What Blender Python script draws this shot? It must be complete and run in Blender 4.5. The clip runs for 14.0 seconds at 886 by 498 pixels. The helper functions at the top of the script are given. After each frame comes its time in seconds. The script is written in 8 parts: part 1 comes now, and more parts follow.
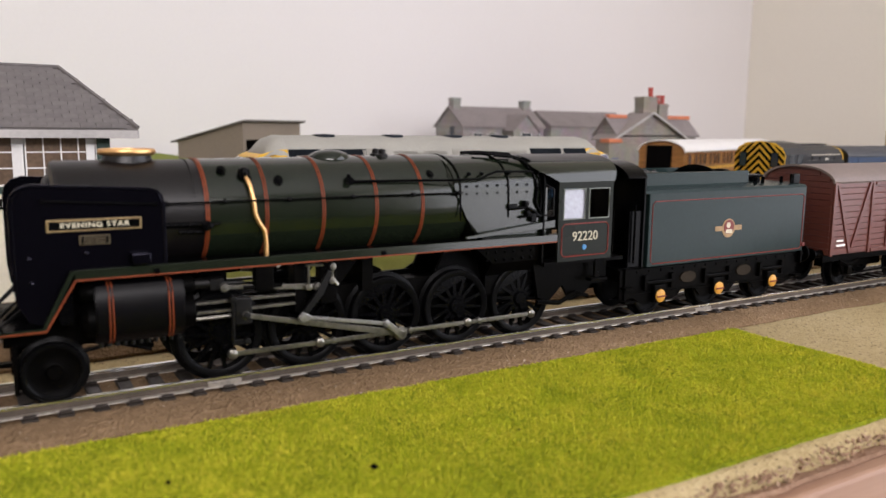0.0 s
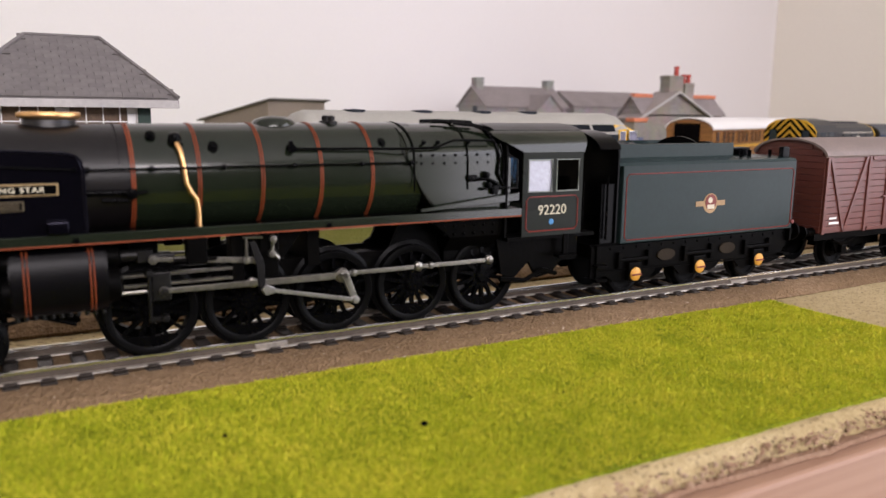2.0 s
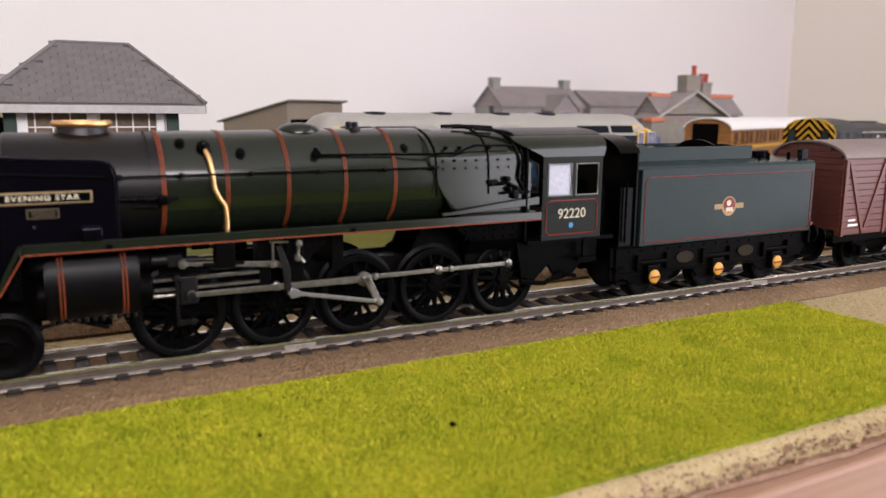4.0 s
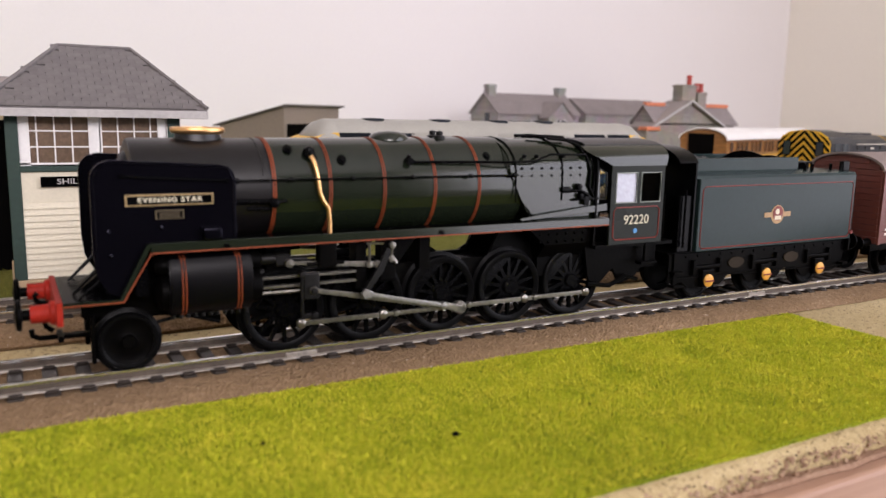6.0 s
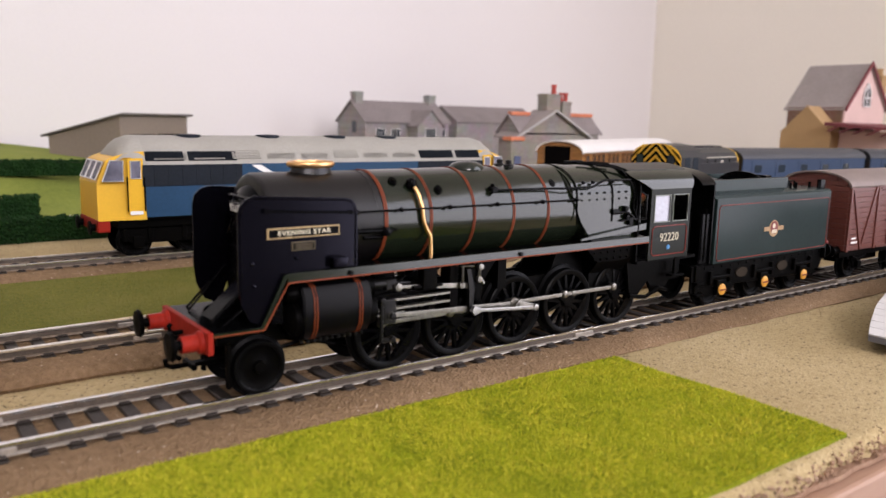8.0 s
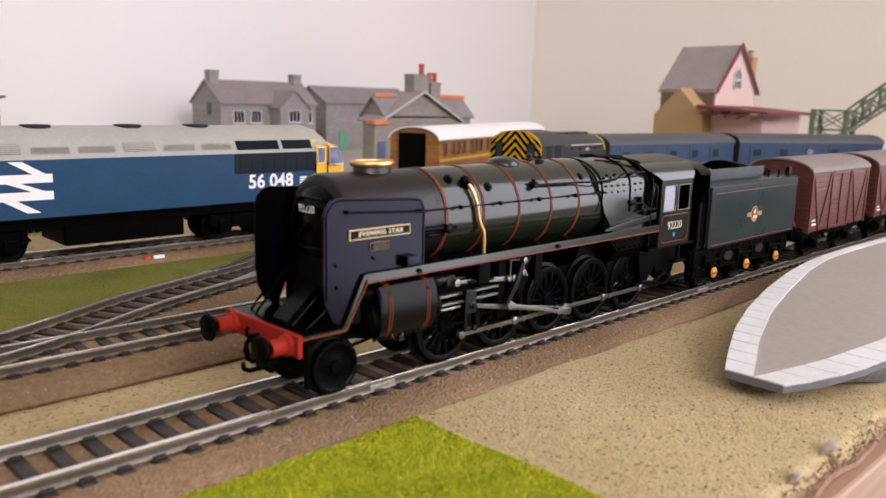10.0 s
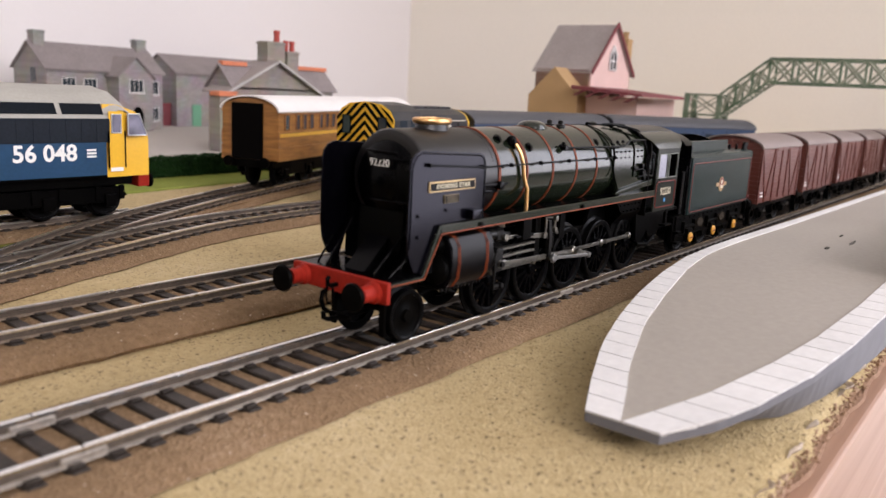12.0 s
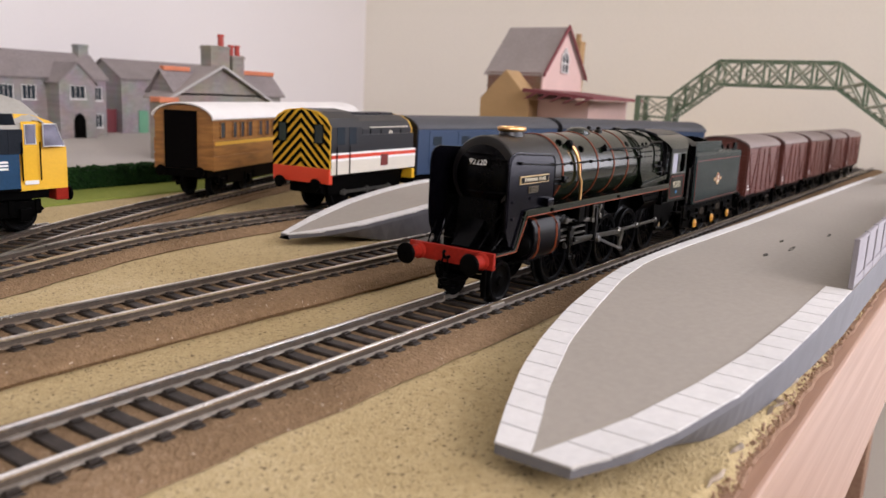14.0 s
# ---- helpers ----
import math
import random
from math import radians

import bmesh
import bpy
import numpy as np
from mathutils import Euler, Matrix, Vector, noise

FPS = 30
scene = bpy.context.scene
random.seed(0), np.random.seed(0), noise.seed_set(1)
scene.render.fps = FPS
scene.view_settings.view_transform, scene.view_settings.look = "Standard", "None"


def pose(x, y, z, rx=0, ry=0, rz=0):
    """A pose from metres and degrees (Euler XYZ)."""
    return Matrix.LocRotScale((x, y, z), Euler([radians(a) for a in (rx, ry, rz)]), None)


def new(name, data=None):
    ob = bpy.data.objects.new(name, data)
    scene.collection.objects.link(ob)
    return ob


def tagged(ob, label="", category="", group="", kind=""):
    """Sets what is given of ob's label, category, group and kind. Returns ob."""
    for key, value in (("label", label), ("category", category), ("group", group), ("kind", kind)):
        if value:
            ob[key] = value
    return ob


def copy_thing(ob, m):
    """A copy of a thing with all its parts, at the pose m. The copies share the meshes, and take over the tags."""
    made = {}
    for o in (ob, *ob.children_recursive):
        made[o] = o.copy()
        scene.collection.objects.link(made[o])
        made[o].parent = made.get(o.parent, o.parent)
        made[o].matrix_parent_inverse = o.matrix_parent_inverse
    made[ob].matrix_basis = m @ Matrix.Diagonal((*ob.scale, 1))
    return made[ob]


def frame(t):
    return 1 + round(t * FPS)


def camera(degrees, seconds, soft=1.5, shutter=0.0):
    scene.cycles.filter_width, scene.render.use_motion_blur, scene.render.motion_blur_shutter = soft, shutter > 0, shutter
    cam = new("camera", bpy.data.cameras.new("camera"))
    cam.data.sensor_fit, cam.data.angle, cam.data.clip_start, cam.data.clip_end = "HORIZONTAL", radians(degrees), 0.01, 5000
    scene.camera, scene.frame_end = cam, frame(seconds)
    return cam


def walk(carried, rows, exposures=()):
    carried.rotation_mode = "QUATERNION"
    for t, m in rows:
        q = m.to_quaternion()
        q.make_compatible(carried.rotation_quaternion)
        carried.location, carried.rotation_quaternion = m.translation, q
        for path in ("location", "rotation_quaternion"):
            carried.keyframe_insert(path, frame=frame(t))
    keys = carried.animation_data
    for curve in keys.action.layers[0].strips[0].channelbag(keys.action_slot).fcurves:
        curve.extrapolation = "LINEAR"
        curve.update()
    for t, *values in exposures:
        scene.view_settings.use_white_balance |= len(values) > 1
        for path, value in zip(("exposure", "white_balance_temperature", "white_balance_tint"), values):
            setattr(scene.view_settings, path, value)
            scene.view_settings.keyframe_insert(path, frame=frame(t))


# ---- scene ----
# the eye adapts a little as the shot swings from the dark engine to the bright platform
EXPOSURES = [(0.0, -0.46, 6500, 17), (0.7, -0.40, 6500, 20), (6.0, -0.36, 6500, 22), (10.0, -0.30, 6500, 21), (12.7, -0.28, 6500, 20), (14.0, -0.37, 6500, 20)]
cam = camera(58.77, 14.0)
cam.data.dof.use_dof, cam.data.dof.focus_distance, cam.data.dof.aperture_fstop = True, 0.27, 24.0
PATH = [
    (0, -0.15589, -0.18848, 0.05837, 81.206, -0.665, -30.696),
    (0.5, -0.15760, -0.18572, 0.05510, 80.414, -0.746, -30.436),
    (1, -0.16164, -0.18711, 0.05505, 80.056, -0.467, -29.362),
    (1.5, -0.16314, -0.18729, 0.05464, 80.060, -0.823, -29.326),
    (2, -0.16240, -0.18727, 0.05427, 79.985, -0.720, -29.407),
    (4.5, -0.17001, -0.18915, 0.05740, 79.911, -0.771, -27.888),
    (5, -0.17361, -0.18912, 0.05871, 79.979, -1.108, -27.547),
    (5.5, -0.17289, -0.18988, 0.05887, 80.150, -1.058, -27.837),
    (6, -0.16862, -0.18807, 0.05697, 80.274, -1.201, -28.797),
    (6.5, -0.15934, -0.18580, 0.06005, 81.202, -1.309, -31.214),
    (7, -0.14870, -0.18116, 0.06188, 80.615, -0.992, -32.972),
    (7.5, -0.13796, -0.17771, 0.06253, 80.602, -1.241, -34.738),
    (10, -0.06503, -0.15110, 0.06755, 79.358, -1.439, -44.086),
    (10.5, -0.04902, -0.14378, 0.06325, 78.796, -2.150, -45.757),
    (11, -0.03161, -0.13524, 0.06208, 78.346, -2.494, -48.077),
    (11.5, -0.01817, -0.12923, 0.06015, 78.617, -3.126, -50.394),
    (12, -0.00618, -0.12601, 0.06015, 78.513, -3.090, -52.191),
    (12.5, 0.00177, -0.12628, 0.06271, 78.594, -3.019, -53.258),
    (13, 0.00604, -0.12670, 0.06195, 78.727, -2.992, -53.818),
    (13.5, 0.00707, -0.12804, 0.06167, 79.113, -3.042, -54.340),
    (14, 0.01022, -0.12945, 0.06240, 78.788, -2.693, -54.758),
]
walk(cam, [(t, pose(x, y, z, rx, ry, rz)) for t, x, y, z, rx, ry, rz in PATH], EXPOSURES)
# the train's way along its track, millimetres
TRAIN = [(0, 26.8), (0.5, 11.7), (1, 5.3), (1.5, 3.1), (2, 0.8), (4.5, -0.2), (5, 0.0), (5.5, 8.6), (6, 23.2), (6.5, 46.2), (7, 69.1), (7.5, 93.2), (10, 210.6), (10.5, 234.7), (11, 257.8), (11.5, 282.6), (12, 305.5), (12.5, 329.6), (13, 352.9), (13.5, 373.6), (14, 386.0)]

# ---- world, light ----
world = bpy.data.worlds.new("world")
scene.world = world
world.use_nodes = True
_wn = world.node_tree.nodes
_sky = _wn.new("ShaderNodeTexSky")
_sky.sky_type, _sky.sun_disc = "NISHITA", False
_sky.sun_elevation, _sky.sun_rotation = radians(40), radians(200)
world.node_tree.links.new(_sky.outputs[0], _wn["Background"].inputs[0])
_wn["Background"].inputs[1].default_value = 0.10


def window_light(name, m, w, h, watts, colour=(1.0, 0.97, 0.93)):
    data = bpy.data.lights.new(name, "AREA")
    data.shape, data.size, data.size_y, data.energy, data.color = "RECTANGLE", w, h, watts, colour
    ob = new(name, data)
    ob.matrix_world = m
    return ob


# daylight in the window opening of the right-hand wall, ahead of the viewer and out of sight
window_light("window_light", pose(1.07, -1.15, 0.36, 0, 90, 0), 1.5, 1.6, 44, (0.93, 0.96, 1.0))
# and an added fill lamp in a made-up high window behind the viewer
window_light("window_light", pose(-0.35, -2.38, 1.12, 66, 0, 0), 1.5, 0.64, 61, (1.0, 0.97, 0.94))

# ---- helpers for building, in millimetres ----
MM = 0.001


def part(name, bm, material, parent=None, label="", smooth=None, m=None):
    """One mesh object from a bmesh in millimetres, under a thing or a part."""
    bmesh.ops.scale(bm, vec=(MM, MM, MM), verts=bm.verts)
    bmesh.ops.recalc_face_normals(bm, faces=bm.faces)
    me = bpy.data.meshes.new(name)
    bm.to_mesh(me)
    bm.free()
    if isinstance(material, (list, tuple)):
        for x in material:
            me.materials.append(x)
    elif material:
        me.materials.append(material)
    if smooth is not None:
        me.polygons.foreach_set("use_smooth", [True] * len(me.polygons))
        me.set_sharp_from_angle(angle=radians(smooth))
    ob = new(name, me)
    if smooth is not None:
        # broad flat faces stay flat beside their rounded edges
        wn = ob.modifiers.new("weighted_normal", "WEIGHTED_NORMAL")
        wn.weight, wn.keep_sharp = 80, True
    if parent is not None:
        ob.parent = parent
    if m is not None:
        ob.matrix_basis = m
    if label:
        ob["label"] = label
    return ob


def thing(name, label, category, group="", kind="", m=None):
    ob = new(name)
    ob.empty_display_size = 0.01
    if m is not None:
        ob.matrix_basis = m
    return tagged(ob, label, category, group, kind)


def at(x, y, z=0, rz=0, rx=0, ry=0):
    return pose(x * MM, y * MM, z * MM, rx, ry, rz)


def BM():
    return bmesh.new()


def box(bm, x0, x1, y0, y1, z0, z1, bev=0.0, seg=2):
    """A box; its edges rounded by bev."""
    r = bmesh.ops.create_cube(bm, size=1)
    vs = r["verts"]
    for v in vs:
        v.co = Vector((x0 if v.co.x < 0 else x1, y0 if v.co.y < 0 else y1, z0 if v.co.z < 0 else z1))
    if bev > 0:
        es = list({e for v in vs for e in v.link_edges})
        bmesh.ops.bevel(bm, geom=es, offset=bev, segments=seg, profile=0.5, affect="EDGES")
    return bm


def rod(bm, p0, p1, r, seg=12, r2=None, caps=True):
    """A round bar from p0 to p1."""
    p0, p1 = Vector(p0), Vector(p1)
    d = p1 - p0
    res = bmesh.ops.create_cone(bm, cap_ends=caps, segments=seg, radius1=r, radius2=r if r2 is None else r2, depth=d.length)
    q = d.to_track_quat("Z", "Y").to_matrix()
    mid = (p0 + p1) / 2
    for v in res["verts"]:
        v.co = q @ v.co + mid
    return bm


def tube(bm, pts, r, seg=8, close=False):
    """A bent wire or pipe through the points."""
    pts = [Vector(p) for p in pts]
    rings = []
    n = len(pts)
    up = Vector((0.13, 0.31, 0.94)).normalized()
    for i, p in enumerate(pts):
        a = pts[max(i - 1, 0)] if not close else pts[i - 1]
        b = pts[min(i + 1, n - 1)] if not close else pts[(i + 1) % n]
        d = (b - a).normalized()
        u = d.cross(up)
        u = u.normalized() if u.length > 1e-4 else d.orthogonal().normalized()
        w = d.cross(u).normalized()
        rings.append([bm.verts.new(p + r * (math.cos(2 * math.pi * k / seg) * u + math.sin(2 * math.pi * k / seg) * w)) for k in range(seg)])
    for i in range(n if close else n - 1):
        A, B = rings[i], rings[(i + 1) % n]
        for k in range(seg):
            bm.faces.new((A[k], A[(k + 1) % seg], B[(k + 1) % seg], B[k]))
    if not close:
        bm.faces.new(rings[0])
        bm.faces.new(rings[-1][::-1])
    return bm


def prism(bm, pts, lo, hi, axis="y", bev=0.0):
    """An outline pulled along an axis: pts are (x, z) for y, (y, z) for x, (x, y) for z."""
    def P(a, b, c):
        return {"y": (a, c, b), "x": (c, a, b), "z": (a, b, c)}[axis]
    A = [bm.verts.new(P(a, b, lo)) for a, b in pts]
    B = [bm.verts.new(P(a, b, hi)) for a, b in pts]
    n = len(pts)
    fs = [bm.faces.new(A), bm.faces.new(B[::-1])]
    for i in range(n):
        fs.append(bm.faces.new((A[i], B[i], B[(i + 1) % n], A[(i + 1) % n])))
    if bev > 0:
        es = list({e for f in fs for e in f.edges})
        bmesh.ops.bevel(bm, geom=es, offset=bev, segments=2, profile=0.5, affect="EDGES")
    return bm


def lathe(bm, prof, c=(0, 0, 0), axis="y", seg=32, sx=1.0, sy=1.0):
    """A turned shape: prof is (radius, height) along the axis from c."""
    rings = []
    for r, h in prof:
        ring = []
        for k in range(seg):
            a = 2 * math.pi * k / seg
            u, w = r * math.cos(a) * sx, r * math.sin(a) * sy
            co = {"y": (u, h, w), "z": (u, w, h), "x": (h, u, w)}[axis]
            ring.append(bm.verts.new(Vector(co) + Vector(c)))
        rings.append(ring)
    for A, B in zip(rings, rings[1:]):
        for k in range(seg):
            bm.faces.new((A[k], A[(k + 1) % seg], B[(k + 1) % seg], B[k]))
    if (Vector(prof[0]) - Vector(prof[-1])).length > 1e-6:
        for ring in (rings[0], rings[-1]):
            bm.faces.new(ring)
    else:
        bmesh.ops.remove_doubles(bm, verts=rings[0] + rings[-1], dist=1e-5)
    return bm


def plate(bm, pts, thick, axis="y", at_=0.0, bev=0.0):
    return prism(bm, pts, at_, at_ + thick, axis, bev)


def arc(cx, cz, r, a0, a1, n, ry=None):
    """Points of an arc, degrees from +x towards +z."""
    ry = r if ry is None else ry
    return [(cx + r * math.cos(radians(a0 + (a1 - a0) * i / n)), cz + ry * math.sin(radians(a0 + (a1 - a0) * i / n))) for i in range(n + 1)]


def lettering(name, text, size, material, parent, m, depth=0.12, align="CENTER", width=1.0, bold=0.0, spread=1.0):
    """Raised letters in the built-in font; size in millimetres."""
    cu = bpy.data.curves.new(name, "FONT")
    cu.body, cu.size, cu.extrude, cu.align_x, cu.align_y = text, size * MM, depth * MM, align, "CENTER"
    cu.resolution_u, cu.offset, cu.space_character = 3, bold * MM, spread
    ob = new(name, cu)
    dg = bpy.context.evaluated_depsgraph_get()
    me = bpy.data.meshes.new_from_object(ob.evaluated_get(dg))
    bpy.data.objects.remove(ob)
    me.materials.clear()
    me.materials.append(material)
    t = new(name, me)
    if parent is not None:
        t.parent = parent
    t.matrix_basis = m @ Matrix.Diagonal((width, 1, 1, 1))
    return t


# ---- materials ----
def mat(name, colour, rough=0.5, metal=0.0, var=0.12, fine=900.0, coarse=60.0, bump=0.15, spec=0.5, coat=0.0, second=None, rough_var=0.04):
    """Paint, plastic, card or metal with grain and blotches at two scales."""
    m = bpy.data.materials.new(name)
    m.use_nodes = True
    n, l = m.node_tree.nodes, m.node_tree.links
    b = n["Principled BSDF"]
    tc = n.new("ShaderNodeTexCoord")
    a, c = n.new("ShaderNodeTexNoise"), n.new("ShaderNodeTexNoise")
    a.inputs["Scale"].default_value, a.inputs["Detail"].default_value = fine, 5
    c.inputs["Scale"].default_value, c.inputs["Detail"].default_value = coarse, 4
    for t in (a, c):
        l.new(tc.outputs["Object"], t.inputs["Vector"])
    add = n.new("ShaderNodeMath")
    add.operation = "ADD"
    l.new(a.outputs["Fac"], add.inputs[0])
    l.new(c.outputs["Fac"], add.inputs[1])
    mp = n.new("ShaderNodeMapRange")
    mp.inputs["From Min"].default_value, mp.inputs["From Max"].default_value = 0.7, 1.3
    l.new(add.outputs[0], mp.inputs["Value"])
    mx = n.new("ShaderNodeMix")
    mx.data_type = "RGBA"
    lo = [max(0, x * (1 - var)) for x in colour]
    hi = [min(1, x * (1 + var)) for x in colour] if second is None else second
    mx.inputs[6].default_value, mx.inputs[7].default_value = (*lo, 1), (*hi, 1)
    l.new(mp.outputs[0], mx.inputs[0])
    l.new(mx.outputs[2], b.inputs["Base Color"])
    mr = n.new("ShaderNodeMapRange")
    mr.inputs["To Min"].default_value, mr.inputs["To Max"].default_value = max(0.03, rough - rough_var), min(1, rough + rough_var)
    l.new(c.outputs["Fac"], mr.inputs["Value"])
    l.new(mr.outputs[0], b.inputs["Roughness"])
    b.inputs["Metallic"].default_value = metal
    b.inputs["Specular IOR Level"].default_value = spec
    b.inputs["Coat Weight"].default_value = coat
    if bump:
        bp = n.new("ShaderNodeBump")
        bp.inputs["Strength"].default_value, bp.inputs["Distance"].default_value = bump, 0.0003
        l.new(a.outputs["Fac"], bp.inputs["Height"])
        l.new(bp.outputs[0], b.inputs["Normal"])
    return m


def ground_mat(name, cols, scale=1400.0, blotch=25.0, bump=0.6, dist=0.0006, rough=0.95, specks=None):
    """Scatter: several colours of grain, blotched, with dark or light specks."""
    m = bpy.data.materials.new(name)
    m.use_nodes = True
    n, l = m.node_tree.nodes, m.node_tree.links
    b = n["Principled BSDF"]
    b.inputs["Roughness"].default_value = rough
    b.inputs["Specular IOR Level"].default_value = 0.15
    tc = n.new("ShaderNodeTexCoord")
    v = n.new("ShaderNodeTexVoronoi")
    v.inputs["Scale"].default_value = scale
    a, c = n.new("ShaderNodeTexNoise"), n.new("ShaderNodeTexNoise")
    a.inputs["Scale"].default_value, a.inputs["Detail"].default_value, a.inputs["Roughness"].default_value = scale * 0.45, 6, 0.7
    c.inputs["Scale"].default_value, c.inputs["Detail"].default_value = blotch, 5
    for t in (v, a, c):
        l.new(tc.outputs["Object"], t.inputs["Vector"])
    ramp = n.new("ShaderNodeValToRGB")
    els = ramp.color_ramp.elements
    while len(els) < len(cols):
        els.new(0.5)
    for i, (e, col) in enumerate(zip(els, cols)):
        e.position = 0.25 + 0.5 * i / max(1, len(cols) - 1)
        e.color = (*col, 1)
    s = n.new("ShaderNodeMath")
    s.operation = "MULTIPLY_ADD"
    s.inputs[1].default_value, s.inputs[2].default_value = 0.55, 0.0
    l.new(a.outputs["Fac"], s.inputs[0])
    s2 = n.new("ShaderNodeMath")
    s2.operation = "MULTIPLY_ADD"
    s2.inputs[1].default_value = 0.45
    l.new(c.outputs["Fac"], s2.inputs[0])
    l.new(s.outputs[0], s2.inputs[2])
    l.new(s2.outputs[0], ramp.inputs[0])
    out = ramp.outputs[0]
    if specks:
        col, amount = specks
        sp = n.new("ShaderNodeTexNoise")
        sp.inputs["Scale"].default_value, sp.inputs["Detail"].default_value = scale * 0.8, 2
        l.new(tc.outputs["Object"], sp.inputs["Vector"])
        th = n.new("ShaderNodeMapRange")
        th.inputs["From Min"].default_value, th.inputs["From Max"].default_value = 1 - amount, 1 - amount + 0.06
        l.new(sp.outputs["Fac"], th.inputs["Value"])
        mx = n.new("ShaderNodeMix")
        mx.data_type = "RGBA"
        mx.inputs[7].default_value = (*col, 1)
        l.new(th.outputs[0], mx.inputs[0])
        l.new(out, mx.inputs[6])
        out = mx.outputs[2]
    l.new(out, b.inputs["Base Color"])
    bp = n.new("ShaderNodeBump")
    bp.inputs["Strength"].default_value, bp.inputs["Distance"].default_value = bump, dist
    h = n.new("ShaderNodeMath")
    h.operation = "ADD"
    l.new(v.outputs["Distance"], h.inputs[0])
    l.new(a.outputs["Fac"], h.inputs[1])
    l.new(h.outputs[0], bp.inputs["Height"])
    l.new(bp.outputs[0], b.inputs["Normal"])
    return m


def wood_mat(name, light, dark, scale=(8.0, 260.0, 260.0), rough=0.6):
    m = bpy.data.materials.new(name)
    m.use_nodes = True
    n, l = m.node_tree.nodes, m.node_tree.links
    b = n["Principled BSDF"]
    b.inputs["Roughness"].default_value = rough
    tc, mp, w = n.new("ShaderNodeTexCoord"), n.new("ShaderNodeMapping"), n.new("ShaderNodeTexNoise")
    mp.inputs["Scale"].default_value = scale
    w.inputs["Scale"].default_value, w.inputs["Detail"].default_value, w.inputs["Distortion"].default_value = 1.0, 6, 0.4
    l.new(tc.outputs["Object"], mp.inputs["Vector"])
    l.new(mp.outputs[0], w.inputs["Vector"])
    r = n.new("ShaderNodeValToRGB")
    r.color_ramp.elements[0].position, r.color_ramp.elements[1].position = 0.36, 0.64
    r.color_ramp.elements[0].color, r.color_ramp.elements[1].color = (*dark, 1), (*light, 1)
    l.new(w.outputs["Fac"], r.inputs[0])
    l.new(r.outputs[0], b.inputs["Base Color"])
    bp = n.new("ShaderNodeBump")
    bp.inputs["Strength"].default_value, bp.inputs["Distance"].default_value = 0.25, 0.0004
    l.new(w.outputs["Fac"], bp.inputs["Height"])
    l.new(bp.outputs[0], b.inputs["Normal"])
    return m


def glass_mat(name, tint=(0.9, 0.95, 0.95), rough=0.03):
    m = bpy.data.materials.new(name)
    m.use_nodes = True
    b = m.node_tree.nodes["Principled BSDF"]
    b.inputs["Base Color"].default_value = (*tint, 1)
    b.inputs["Roughness"].default_value, b.inputs["Transmission Weight"].default_value, b.inputs["IOR"].default_value = rough, 1.0, 1.3
    return m


GREEN = mat("loco_green_satin", (0.0080, 0.0118, 0.0064), 0.16, var=0.12, bump=0.01, spec=0.48)
GREEN_T = mat("tender_green_satin", (0.0150, 0.0270, 0.0268), 0.24, var=0.12, bump=0.04, spec=0.11)
CABGREEN = mat("cab_green_dull", (0.0085, 0.0105, 0.0075), 0.28, var=0.15, bump=0.04, spec=0.09)
BLACK = mat("satin_black_paint", (0.0011, 0.0011, 0.0013), 0.22, var=0.25, bump=0.05, second=(0.0020, 0.0020, 0.0024), spec=0.055)
SMOKEBOX = mat("smokebox_matt_black", (0.0042, 0.0034, 0.0034), 0.36, var=0.25, bump=0.15, spec=0.36)
SHEENBLACK = mat("deflector_black_blue_sheen", (0.0013, 0.0012, 0.0022), 0.20, var=0.15, bump=0.03, spec=0.165)
# lavender tint paints the window's bluish sheen into the black plates
SHEENBLACK.node_tree.nodes["Principled BSDF"].inputs["Specular Tint"].default_value = (0.74, 0.72, 1.0, 1)
FRAMEBLACK = mat("underframe_black", (0.0010, 0.0010, 0.0012), 0.42, var=0.3, bump=0.2, second=(0.0022, 0.0019, 0.0016), spec=0.03)
CYLBLACK = mat("cylinder_black", (0.0014, 0.0012, 0.0018), 0.34, var=0.2, bump=0.06, spec=0.14)
ORANGE = mat("orange_lining", (0.17, 0.034, 0.010), 0.5, var=0.2, bump=0.0, spec=0.25)
REDLINE = mat("red_lining", (0.16, 0.022, 0.016), 0.5, var=0.2, bump=0.0, spec=0.25)
COPPER = mat("polished_copper", (0.78, 0.46, 0.20), 0.36, metal=1.0, var=0.12, bump=0.03)
BRASS = mat("brass_gold", (0.46, 0.33, 0.17), 0.4, metal=0.8, var=0.15, bump=0.02)
DIMBRASS = mat("tarnished_brass", (0.12, 0.095, 0.06), 0.45, metal=0.6, var=0.2, bump=0.05)
STEEL = mat("bright_valve_gear_steel", (0.21, 0.20, 0.178), 0.30, metal=0.9, var=0.35, bump=0.1)
DARKSTEEL = mat("dull_steel", (0.016, 0.0155, 0.0155), 0.38, metal=0.8, var=0.25, bump=0.1)
BEAMRED = mat("buffer_beam_red", (0.27, 0.017, 0.009), 0.5, var=0.2, bump=0.08, spec=0.12)
CREAM = mat("cream_transfer", (0.56, 0.51, 0.38), 0.5, var=0.12, bump=0.0)
WHITE = mat("white_transfer", (0.80, 0.80, 0.78), 0.5, var=0.05, bump=0.0)
YELLOWBOX = mat("axlebox_yellow", (0.62, 0.30, 0.035), 0.45, var=0.2, bump=0.05)
COAL = mat("coal", (0.012, 0.012, 0.013), 0.35, var=0.5, bump=0.8, fine=500)
RAIL = mat("nickel_rail", (0.86, 0.84, 0.80), 0.24, metal=1.0, var=0.22, bump=0.05, coarse=20)
